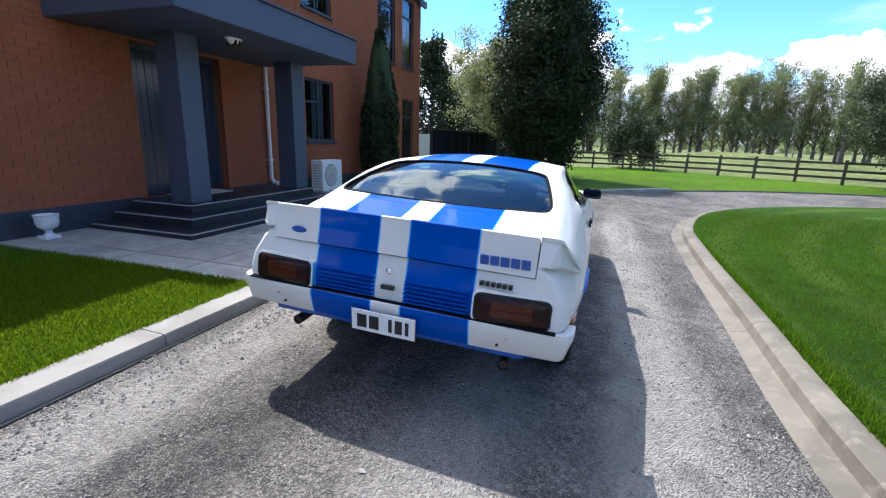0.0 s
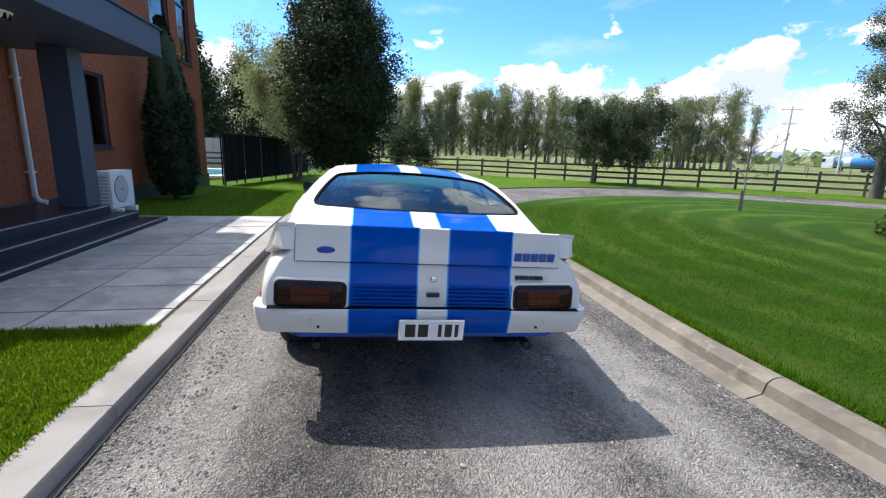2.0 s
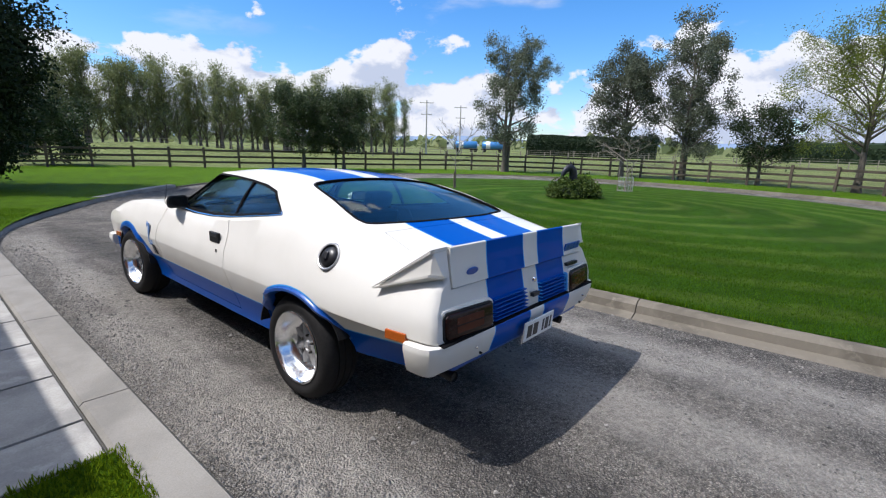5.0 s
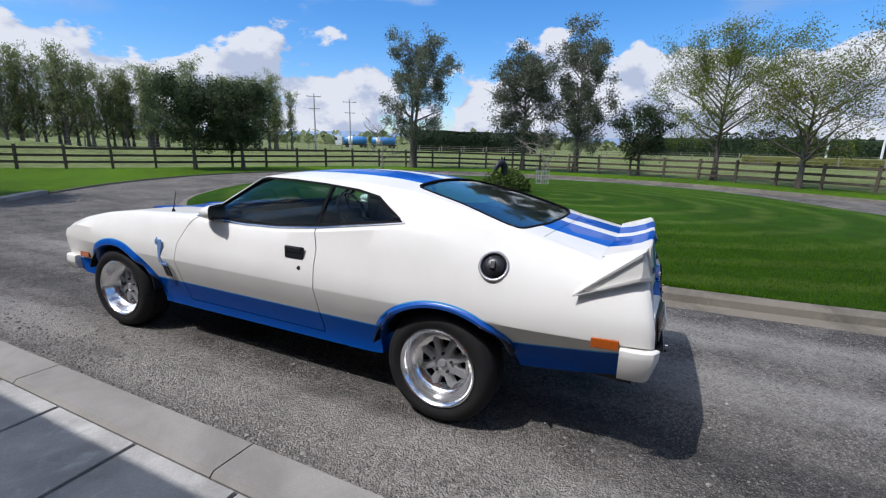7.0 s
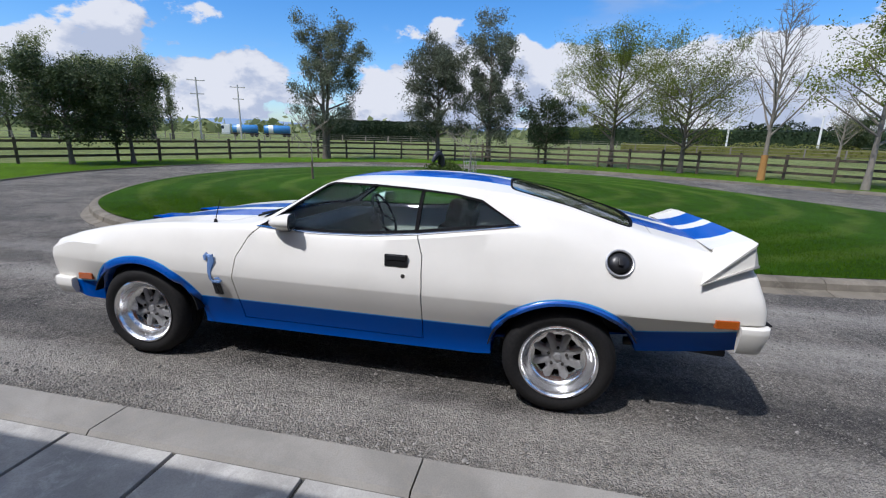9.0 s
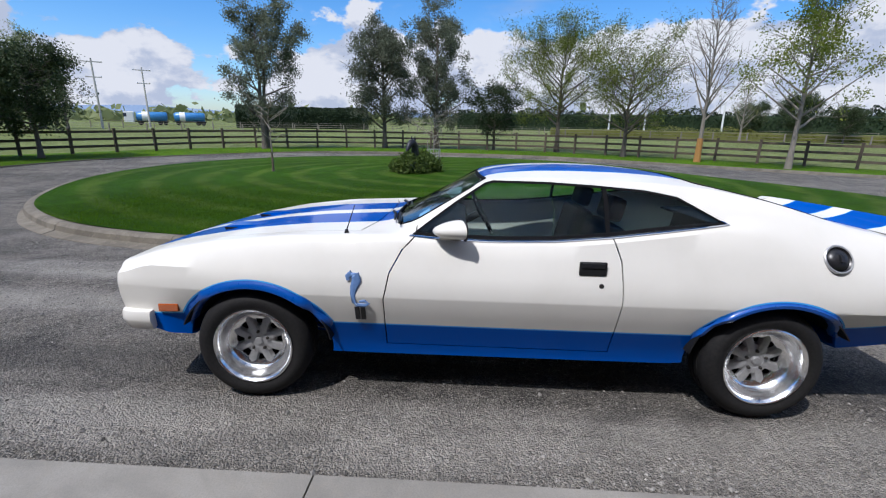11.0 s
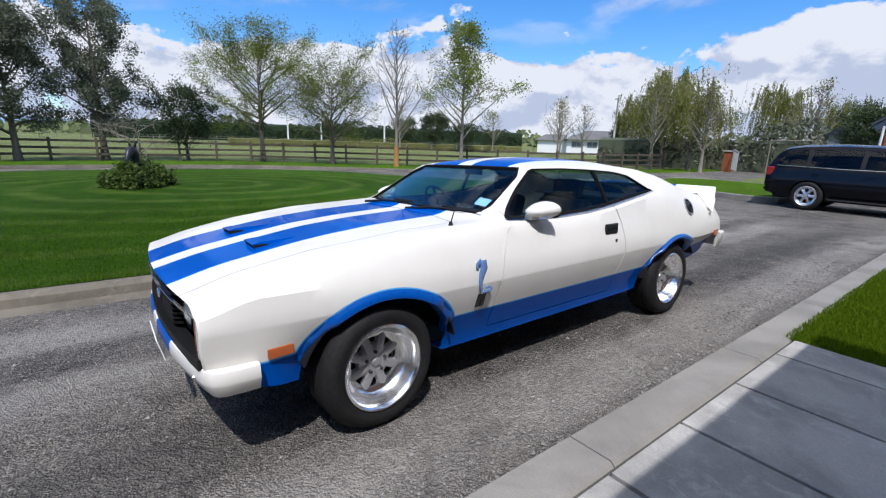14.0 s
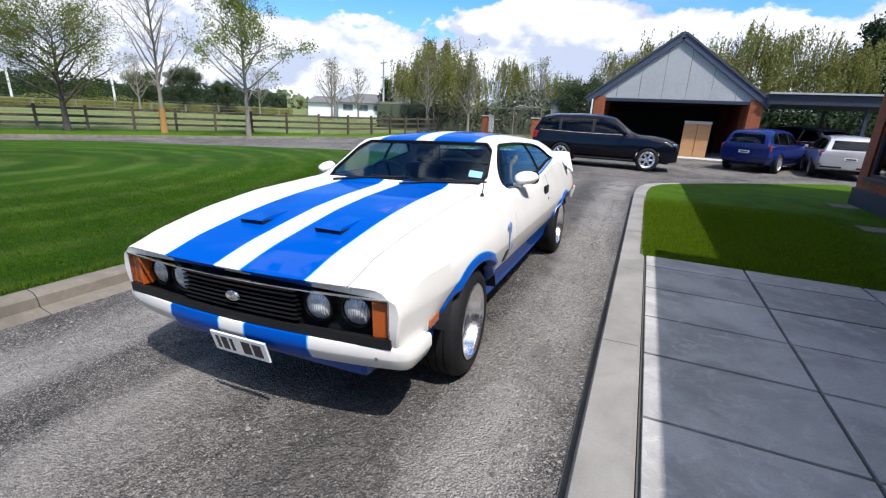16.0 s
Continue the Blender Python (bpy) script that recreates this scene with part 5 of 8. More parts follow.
    # black strip that stands for the shadow gap above the rear bumper
    part("bumper_gap_shade", Geo().box(-0.86, 0.86, -1.066, -1.03, 0.634, 0.6415, b=0.002), "seal", CAR)
    part("front_valance", Geo().box(-0.66, 0.66, 3.30, 3.50, 0.27, 0.42, b=0.03), "badge_blue", CAR)
    part("rear_valance", Geo().box(-0.72, 0.72, -1.015, -0.90, 0.452, 0.51, b=0.02), "badge_blue", CAR)
    for sx in (-1, 1):
        for xx in (0.60, 0.64):
            part("bumper_bolt", Geo().lathe([(0, 0.012), (0.006, 0.012), (0.007, 0.004), (0.007, 0)], 10, "y", pose(xx * sx, -1.083, 0.545 + (xx - 0.6), 180)), "chrome" if xx > 0.62 else "dark_plastic", CAR)
        part("bumper_bolt", Geo().lathe([(0, 0.014), (0.009, 0.013), (0.011, 0.004), (0.011, 0)], 12, "y", pose(0.78 * sx, 3.596, 0.455)), "chrome", CAR)
    # plates: their numbers shown as plain bars
    for nm, y, z, s, tilt in (("rear_plate", -1.092, 0.527, -1, 4), ("front_plate", 3.672, 0.386, 1, -14)):
        m = pose(0 if s < 0 else -0.05, y, z, tilt if s < 0 else tilt, 0, 0)
        p = part(nm, Geo().box(-0.176, 0.176, -0.003, 0.003, -0.057, 0.057, m, b=0.0015), "plate", CAR, "white plate with dark characters shown as bars")
        part("plate_rim", Geo().box(-0.182, 0.182, -0.001, 0.004 if s < 0 else 0.001, -0.063, 0.063, m @ pose(0, -0.004 * s * -1 * -1, 0), b=0.001), "chrome", p)
        for x0, x1 in ((-0.145, -0.09), (-0.075, -0.02), (0.035, 0.055), (0.072, 0.112), (0.128, 0.148)):
            part("character_bar", Geo().box(x0, x1, *sorted((0.0045 * s, 0.002 * s)), -0.037, 0.037, m), "badge_black", p)
    # tail lamps
    for sx in (-1, 1):
        m = pose(0.645 * sx, -1.035, 0.706, -6, 0, 4 * sx)
        lamp = part("tail_lamp", rounded_slab(0.352, 0.126, 0.03, -0.018, 0.03, m, edge=0.012), "tail_red", CAR, "smoked dark red tail lamp", smooth=40)
        part("lamp_rim", rounded_slab(0.398, 0.172, 0.042, -0.004, 0.03, m, edge=0.012), "paint", lamp, smooth=40)
        part("lamp_cell", rounded_slab(0.20, 0.075, 0.008, -0.0195, -0.012, m, edge=0.002), "tail_glow", lamp)
        part("lamp_bezel", rounded_slab(0.372, 0.146, 0.034, -0.010, 0.03, m), "dark_plastic", lamp, smooth=40)
        part("lamp_bar", rounded_slab(0.34, 0.006, 0.002, -0.0205, -0.012, m, n=3, edge=0.001), "tail_red", lamp)
        for k in range(6):
            zr = 0.655 + 0.021 * k
            part("panel_rib", Geo().box(*sorted((0.085 * sx, 0.425 * sx)), -1.0062 + float(np.interp(zr, [0.60, 0.70, 0.80], [-0.05, -0.048, -0.022])), -0.98, zr - 0.0025, zr + 0.0025, b=0.001), "paint", CAR)
    part("boot_lock", Geo().lathe([(0, 0.012), (0.010, 0.012), (0.016, 0.008), (0.018, 0.0)], 20, "y", pose(0, -1.030, 0.80, 180)), "chrome", CAR)
    part("engine_badge", Geo().box(-0.036, 0.036, -1.059, -1.035, 0.705, 0.727, b=0.002), "badge_black", CAR)
    bd = part("maker_badge", Geo().lathe([(0, 0.006), (0.030, 0.006), (0.038, 0.003), (0.038, 0)], 28, "y", pose(-0.575, -0.9885, 0.935, 190.5) @ Matrix.Diagonal((1.25, 1, 0.55, 1))), "badge_blue", CAR, "blue oval badge")
    word = empty_part("model_lettering", CAR)
    for k in range(5):
        part("letter_bar", Geo().box(0.0, 0.042, -0.005, 0.005, -0.024, 0.024, pose(0.462 + 0.05 * k, -0.9895 - 0.014 * (1 - ((0.462 + 0.05 * k) / 0.73) ** 2), 0.930, 10.5), b=0.0015), "badge_blue", word)
    word = empty_part("trim_lettering", CAR)
    for k in range(6):
        part("letter_bar", Geo().box(0.475 + 0.028 * k, 0.475 + 0.028 * k + 0.02, -1.026, -1.0, 0.806, 0.826, b=0.001), "badge_black", word)
    # spoiler: an upturned blade flush with the tail, and pointed ends that run forward along the wings
    g = Geo()
    prof = [(-0.755, 1.010), (-0.84, 1.026), (-0.91, 1.050), (-0.950, 1.071), (-0.958, 1.073), (-0.965, 1.068), (-0.966, 1.045), (-0.971, 1.0), (-0.979, 0.95), (-0.989, 0.905), (-0.994, 0.880), (-0.97, 0.877), (-0.92, 0.93), (-0.80, 0.985)]
    xs_ = np.linspace(-0.731, 0.731, 21)
    vs = [(x, y - 0.014 * (1 - (x / 0.73) ** 2), z - 0.006 * (abs(x) / 0.73) ** 2) for x in xs_ for y, z in prof]
    k = len(prof)
    fs = [(i * k + q, i * k + (q + 1) % k, (i + 1) * k + (q + 1) % k, (i + 1) * k + q) for i in range(len(xs_) - 1) for q in range(k)] + [tuple(range(k)), tuple((len(xs_) - 1) * k + q for q in range(k))]
    part("boot_spoiler", g.add(vs, fs), "paint", CAR, "white boot spoiler with two blue stripes", smooth=38)
    for sx in (-1, 1):
        core = [(0.737, -0.80, 0.99), (0.737, -0.948, 1.050), (0.737, -0.975, 0.93), (0.824, -0.940, 1.050), (0.838, -0.944, 0.945), (0.79, -0.985, 0.930), (0.920, -0.684, 0.846), (0.86, -0.70, 0.90)]
        blade = [(0.737, -0.775, 1.010), (0.737, -0.952, 1.068), (0.822, -0.948, 1.064), (0.838, -0.936, 1.058), (0.940, -0.668, 0.849)]
        ledge = [(0.848, -0.938, 0.948), (0.79, -0.988, 0.944), (0.940, -0.668, 0.846), (0.88, -0.70, 0.85)]
        low = lambda pts, d: [(x, y, z - d * (0.3 if y > -0.7 else 1)) for x, y, z in pts]
        me = hulls("spoiler_end", [[(x * sx, y, z) for x, y, z in pts] for pts in (core, blade + low(blade, 0.016), ledge + low(ledge, 0.014))])
        part("spoiler_end", painted(me, "paint", 25), None, CAR)
    # grille, lamps
    arc = lambda x, d: 3.652 - 0.065 * (abs(x) / 0.85) ** 2 - d
    line = np.array([(x, arc(x, 0.112)) for x in np.linspace(-0.85, 0.85, 19)])
    part("grille_panel", sweep(line, [(0, 0.50), (0, 0.75), (0.012, 0.75), (0.012, 0.50)], lambda x, y: 0.0), "dark_plastic", CAR)
    grille = empty_part("grille", CAR)
    gl = np.array([(x, arc(x, 0.075)) for x in np.linspace(-0.36, 0.36, 13)])
    for k in range(7):
        part("grille_bar", sweep(gl, [(0, 0.548 + 0.023 * k), (0.012, 0.560 + 0.023 * k), (0.05, 0.566 + 0.023 * k), (0.05, 0.558 + 0.023 * k), (0.006, 0.548 + 0.023 * k)], lambda x, y: 0.0), "dark_plastic", grille)
    part("grille_badge", Geo().lathe([(0, 0.012), (0.03, 0.01), (0.036, 0.004), (0.036, 0)], 28, "y", pose(0, 3.632, 0.625) @ Matrix.Diagonal((1.3, 1, 0.75, 1))), "chrome", CAR, "small oval chrome badge")
    trim = np.array([(x, arc(x, -0.006)) for x in np.linspace(-0.838, 0.838, 21)])
    part("grille_trim", sweep(trim, [(0, 0.722), (0, 0.728), (-0.010, 0.729), (-0.010, 0.722)], lambda x, y: 0.0), "chrome", CAR)
    part("grille_lip", sweep(np.array([(x, arc(x, 0.075)) for x in np.linspace(-0.835, 0.835, 19)]), [(0, 0.505), (0.0, 0.52), (0.08, 0.552), (0.08, 0.505)], lambda x, y: 0.0), "dark_plastic", CAR)
    for sx in (-1, 1):
        for xx in (0.45, 0.645):
            y = arc(xx, 0.09)
            m = pose(xx * sx, y, 0.628, 0, 0, -4 * sx)
            hl = part("headlamp", Geo().lathe([(0, 0.036), (0.025, 0.034), (0.05, 0.026), (0.066, 0.014), (0.072, 0.004)], 36, "y", m), "lamp_lens", CAR, "round sealed headlamp with a fluted clear lens", smooth=50)
            part("lamp_ring", Geo().lathe([(0.070, 0.024), (0.078, 0.022), (0.082, 0.008), (0.082, -0.02), (0.070, -0.02)], 32, "y", m, close=True), "dark_plastic", hl, smooth=40)
        y = arc(0.79, 0.038)
        part("indicator_lamp", Geo().box(-0.042, 0.042, -0.05, 0.018, -0.083, 0.083, pose(0.79 * sx, y, 0.624, 0, 0, -12 * sx), b=0.008), "amber", CAR, "amber front indicator")
        part("opening_trim", Geo().box(*sorted((0.832 * sx, 0.840 * sx)), y + 0.005, y + 0.03, 0.513, 0.728, b=0.002), "chrome", CAR)
    # sides: handles, locks, markers, filler cap, mirrors
    for sx in (-1, 1):
        hx = max(hull_x(0.965, 0.85), hull_x(0.965, 0.825)) + 0.006
        h = part("door_handle", Geo().box(*sorted(((hx - 0.012) * sx, (hx + 0.006) * sx)), 0.895, 1.035, 0.808, 0.880, b=0.006), "dark_plastic", CAR, "flush black door handle")
        part("handle_flap", Geo().box(*sorted(((hx + 0.002) * sx, (hx + 0.011) * sx)), 0.906, 1.024, 0.848, 0.876, b=0.004), "badge_black", h)
        lx = hull_x(0.918, 0.755)
        part("door_lock", Geo().lathe([(0, lx * sx + 0.003 * sx), (0.012, lx * sx + 0.003 * sx), (0.015, lx * sx - 0.006 * sx)], 18, "x", Matrix.Translation((0, 0.918, 0.756))), "steel_dark", CAR)
        for nm, y0, y1, z0, z1 in (("front_side_marker", 3.235, 3.345, 0.508, 0.552), ("rear_side_marker", -0.885, -0.765, 0.622, 0.668)):
            zm = (z0 + z1) / 2
            a, b = hull_x(y0, zm), hull_x(y1, zm)
            ang = math.degrees(math.atan2(b - a, y1 - y0))
            mk = part(nm, Geo().box(-0.01, 0.016, -(y1 - y0) / 2, (y1 - y0) / 2, z0, z1, pose(((a + b) / 2 - 0.004) * sx, (y0 + y1) / 2, 0, 0, 0, -ang * sx) @ pose(0, 0, 0, 0, 0, 0 if sx > 0 else 180), b=0.005), "amber", CAR, "amber side marker lamp")
        # mirror
        mir = part("door_mirror", mirror_mesh(sx), "paint", CAR, "white bullet door mirror", smooth=60)
        face = pose(0.923 * sx, 1.6405, 1.025, 0, 0, -16.7 * sx)
        part("mirror_glass", rounded_slab(0.164, 0.078, 0.03, -0.002, 0.004, face, edge=0.001), "mirror", mir)
        part("mirror_rim", rounded_slab(0.180, 0.098, 0.036, 0.0, 0.006, face, edge=0.002), "dark_plastic", mir)
        # snake emblem as a plain coiled shape, number as bars
        ex = hull_x(2.2, 0.68) + 0.0015
        pts = [(2.236, 0.735), (2.238, 0.755), (2.222, 0.768), (2.205, 0.762), (2.20, 0.735), (2.212, 0.70), (2.218, 0.665), (2.215, 0.63), (2.20, 0.612), (2.165, 0.612), (2.15, 0.622), (2.165, 0.634), (2.19, 0.63)]
        pts = [(2.185 + (y - 2.19) * 1.25, 0.695 + (z - 0.69) * 1.12) for y, z in pts]
        em = part("snake_emblem", Geo().tube([(ex * sx, y, z) for y, z in pts], [0.010, 0.015, 0.021, 0.026, 0.027, 0.022, 0.015, 0.011, 0.011, 0.011, 0.010, 0.009, 0.006], 8), "emblem_blue", CAR, "blue coiled emblem", smooth=60)
        em.data.transform(Matrix.Translation((ex * sx, 0, 0)) @ Matrix.Diagonal((0.12, 1, 1, 1)) @ Matrix.Translation((-ex * sx, 0, 0)))
        part("emblem_light", Geo().tube([((ex + 0.0012) * sx, y, z) for y, z in pts[3:11]], [0.008, 0.008, 0.006, 0.005, 0.005, 0.005, 0.005, 0.004], 6), "paper", em).data.transform(Matrix.Translation((ex * sx, 0, 0)) @ Matrix.Diagonal((0.2, 1, 1, 1)) @ Matrix.Translation((-ex * sx, 0, 0)))
        num = empty_part("build_number", CAR)
        h0, h1 = hull_x(2.19, 0.51), hull_x(2.19, 0.59)
        for y0 in (2.192, 2.16):
            part("digit_bar", Geo().prism([((h0 - 0.006) * sx, 0.51), ((h0 + 0.004) * sx, 0.51), ((h1 + 0.004) * sx, 0.59), ((h1 - 0.006) * sx, 0.59)], "y", y0, y0 + 0.025), "badge_black", num)
    co = np.empty(len(HULL.vertices) * 3)
    HULL.vertices.foreach_get("co", co)
    co = co.reshape(-1, 3)
    near = co[(co[:, 0] < -0.6) & ((co[:, 1] + 0.275) ** 2 + (co[:, 2] - 0.90) ** 2 < 0.16 ** 2)]
    c0 = np.linalg.lstsq(np.column_stack([np.ones(len(near)), near[:, 1], near[:, 2]]), near[:, 0], rcond=None)[0]
    at = Vector((c0[0] - 0.275 * c0[1] + 0.918 * c0[2] - 0.004, -0.275, 0.918))
    m = Matrix.Translation(at) @ Vector((-1, c0[1], c0[2])).to_track_quat("-X", "Z").to_matrix().to_4x4()
    cap = part("fuel_cap", Geo().lathe([(0, -0.022), (0.03, -0.020), (0.052, -0.010), (0.058, 0.0), (0.062, -0.004), (0.071, -0.009), (0.076, -0.004), (0.076, 0.02)], 40, "x", m), "badge_black", CAR, "round black filler cap with a bright rim", smooth=45)
    part("cap_rim", Geo().lathe([(0.066, -0.0105), (0.072, -0.0125), (0.0775, -0.009), (0.0775, 0.004)], 40, "x", m), "alloy_dull", cap, smooth=45)
    part("cap_tab", Geo().box(-0.034, -0.018, -0.012, 0.012, -0.02, 0.02, m, b=0.004), "badge_black", cap)
    # bonnet scoops, wipers, aerial, sticker
    for sx in (-1, 1):
        bm = Geo()
        x0, x1 = 0.185 * sx, 0.345 * sx
        vs = [(x0, 3.22, 0.865), (x1, 3.22, 0.862), (x0, 3.235, 0.895), (x1, 3.235, 0.892), (x0 + 0.01 * sx, 3.19, 0.903), (x1 - 0.01 * sx, 3.19, 0.90), (x0 + 0.02 * sx, 2.98, 0.912), (x1 - 0.02 * sx, 2.98, 0.909), (x0 + 0.03 * sx, 2.78, 0.925), (x1 - 0.03 * sx, 2.78, 0.922),
              (x0, 3.0, 0.86), (x1, 3.0, 0.86)]
        bm.add(vs, [(2, 3, 5, 4), (4, 5, 7, 6), (6, 7, 9, 8), (2, 4, 6, 10, 0), (3, 1, 11, 7, 5), (6, 8, 10), (7, 11, 9)])
        sc = part("bonnet_scoop", bm, "paint", CAR, "raised blue bonnet scoop", smooth=40)
        part("scoop_opening", Geo().add([(x0, 3.222, 0.862), (x1, 3.222, 0.859), (x1, 3.232, 0.890), (x0, 3.232, 0.893), (x0, 3.15, 0.862), (x1, 3.15, 0.859), (x1, 3.15, 0.888), (x0, 3.15, 0.891)], [(0, 1, 2, 3), (4, 7, 6, 5), (0, 3, 7, 4), (1, 5, 6, 2), (3, 2, 6, 7), (0, 4, 5, 1)]), "dark_plastic", sc)
    for xa, xb in ((-0.08, -0.62), (0.52, -0.02)):
        g = Geo().tube([(xa, 2.135, 0.985), (xa * 0.6 + xb * 0.4, 2.09, 1.008), (xb, 2.045, 1.02)], [0.012, 0.008, 0.005], 6).tube([(xb + 0.24, 2.045, 1.022), (xb - 0.10, 2.005, 1.018)], 0.007, 6)
        part("wiper", g, "dark_plastic", CAR, "black windscreen wiper", smooth=50)
    part("aerial", Geo().lathe([(0.0, 0.03), (0.008, 0.03), (0.013, 0.012), (0.018, 0.0)], 14, "z", pose(-0.785, 2.29, 0.955)).tube([(-0.785, 2.29, 0.98), (-0.79, 2.24, 1.12)], [0.0035, 0.002], 6), "dark_plastic", CAR, "short black aerial", smooth=50)
    part("windscreen_sticker", Geo().add([(-0.64, 1.90, 1.030), (-0.54, 1.91, 1.040), (-0.53, 1.845, 1.080), (-0.63, 1.835, 1.068)], [(0, 1, 2, 3)]), "paper", CAR, "pale licence sticker with faint bars")


def empty_part(name, parent):
    ob = new(name)
    ob.parent = parent
    return ob


def mirror_mesh(sx):
    g = Geo()
    ring = lambda y, cx, cz, rx, rz: [((cx + rx * math.cos(a)) * sx, y, cz + rz * math.sin(a)) for a in np.linspace(0, 2 * math.pi, 17)[:-1]]
    turn = lambda p: (p[0], p[1] - 0.30 * (abs(p[0]) - 0.923) * min(1.0, max(0.0, (1.75 - p[1]) / 0.08)), p[2])
    secs = [ring(1.80, 0.905, 1.012, 0.012, 0.008), ring(1.785, 0.91, 1.014, 0.04, 0.022), ring(1.75, 0.917, 1.018, 0.066, 0.036), ring(1.70, 0.922, 1.023, 0.083, 0.046), ring(1.66, 0.923, 1.025, 0.088, 0.05), ring(1.646, 0.923, 1.025, 0.087, 0.049), ring(1.645, 0.923, 1.025, 0.08, 0.043)]
    vs = [turn(p) for s in secs for p in s]
    fs = [(i * 16 + q, i * 16 + (q + 1) % 16, (i + 1) * 16 + (q + 1) % 16, (i + 1) * 16 + q) for i in range(len(secs) - 1) for q in range(16)] + [tuple(range(16)), tuple((len(secs) - 1) * 16 + q for q in range(16))]
    g.add(vs, fs)
    g.box(*sorted((0.845 * sx, 0.91 * sx)), 1.70, 1.765, 0.962, 0.995, b=0.01)
    return g


coupe_details()

# ---- house ----
WX = -5.5
WALL_Y0, WALL_Y1, WALL_Z0, WALL_Z1 = -6.1, 13.1, 0.45, 6.0
# openings in the east wall: y0, y1, z0, z1
OPENINGS = {"window_1": (6.1, 7.28, 1.30, 2.72), "window_2": (6.1, 7.28, 4.2, 5.4), "window_3": (9.75, 10.95, 3.74, 5.9), "window_4": (11.5, 12.45, 3.74, 5.9), "window_5": (11.55, 12.5, 0.6, 2.72), "window_6": (-5.75, -4.0, 0.68, 2.3),
            "door_1": (2.0, 3.64, 0.43, 2.68)}


def build_house():
    house = empty("house", label="two-storey brown brick house with slate-grey trim", category="house")
    # solid wall in strips round the openings
    ys = sorted({WALL_Y0, WALL_Y1, *[v for o in OPENINGS.values() for v in o[:2]]})
    zs = sorted({-0.1, WALL_Z1, *[v for o in OPENINGS.values() for v in o[2:]]})
    g = Geo()
    for a, b in zip(ys[:-1], ys[1:]):
        for c, d in zip(zs[:-1], zs[1:]):
            if any(o[0] <= a and b <= o[1] and o[2] <= c and d <= o[3] for o in OPENINGS.values()):
                continue
            g.box(WX - 0.26, WX - 0.005, a, b, c, d)
    wall = part("wall", g, "mortar", house)
    plinth = part("plinth", Geo().box(WX - 0.2, WX + 0.035, WALL_Y0 - 0.03, 1.9, -0.05, WALL_Z0, b=0.008).box(WX - 0.2, WX + 0.035, 3.8, WALL_Y1 + 0.03, -0.05, WALL_Z0, b=0.008), "slate_dark", house)
    # bricks
    L, Hh, J = 0.23, 0.076, 0.010
    rows = int((WALL_Z1 - WALL_Z0) / (Hh + J))
    near, far = [], []
    rnd = random.Random(11)
    for r in range(rows):
        z0 = WALL_Z0 + r * (Hh + J)
        y = WALL_Y0 - (L / 2 if r % 2 else 0)
        while y < WALL_Y1:
            a, b = max(y, WALL_Y0), min(y + L, WALL_Y1)
            y += L + J
            pieces = [(a, b)]
            for o in OPENINGS.values():
                if z0 + Hh > o[2] - 0.02 and z0 < o[3] + 0.02:
                    cut = []
                    for p, q in pieces:
                        if q <= o[0] or p >= o[1]:
                            cut.append((p, q))
                        else:
                            if p < o[0] - 0.03:
                                cut.append((p, o[0]))
                            if q > o[1] + 0.03:
                                cut.append((o[1], q))
                    pieces = cut
            for p, q in pieces:
                if q - p > 0.03:
                    full = abs(q - p - L) < 1e-6
                    (near if full and 0.0 < p < 2.0 and z0 < 2.35 else far).append((p, q, z0))
    brick = Geo().box(-0.03, 0.0, 0, L, 0, Hh).mesh("brick", "brick")
    for p, q, z in near[:290]:
        obj("brick", brick, wall, m=Matrix.Translation((WX + rnd.uniform(-0.0015, 0.0015), p, z)))
    g = Geo()
    for p, q, z in near[290:] + far:
        x = WX + rnd.uniform(-0.0015, 0.0015)
        g.add([(x - 0.03, p, z), (x, p, z), (x, q, z), (x - 0.03, q, z), (x - 0.03, p, z + Hh), (x, p, z + Hh), (x, q, z + Hh), (x - 0.03, q, z + Hh)], [(1, 2, 6, 5), (0, 1, 5, 4), (2, 3, 7, 6), (4, 5, 6, 7), (0, 3, 2, 1)])
    tagged(obj("brickwork", mesh_of("brickwork", g.v, g.f, "brick"), wall), kind="stuff")
    part("end_wall", Geo().box(-16, WX - 0.013, WALL_Y1 - 0.25, WALL_Y1 - 0.001, -0.1, WALL_Z1).box(-16, WX - 0.013, WALL_Y0 + 0.001, WALL_Y0 + 0.25, -0.1, WALL_Z1).box(-16.2, -16, WALL_Y0, WALL_Y1, -0.1, WALL_Z1), "mortar", house)
    # plain rooms behind the panes, their unlit look painted near-black
    part("inner_floor", Geo().box(-16, WX - 0.3, WALL_Y0 + 0.3, WALL_Y1 - 0.3, 0.1, 0.42).box(-16, WX - 0.3, WALL_Y0 + 0.3, WALL_Y1 - 0.3, 3.0, 3.3), "room_shade", house)
    part("inner_wall", Geo().box(-8.6, -8.5, WALL_Y0 + 0.3, WALL_Y1 - 0.3, 0.4, 5.9), "room_shade", house)
    part("eaves", Geo().box(-16.2, WX + 0.06, WALL_Y0 - 0.06, WALL_Y1 + 0.06, 6.0, 6.14, b=0.01), "slate_dark", house)
    g = Geo().add([(-16.2, WALL_Y0 - 0.05, 6.14), (WX + 0.05, WALL_Y0 - 0.05, 6.14), (WX + 0.05, WALL_Y1 + 0.05, 6.14), (-16.2, WALL_Y1 + 0.05, 6.14), (-10.8, WALL_Y0 + 5.2, 7.6), (-10.8, WALL_Y1 - 5.2, 7.6)],
                  [(0, 1, 4), (1, 2, 5, 4), (2, 3, 5), (3, 0, 4, 5), (0, 3, 2, 1)])
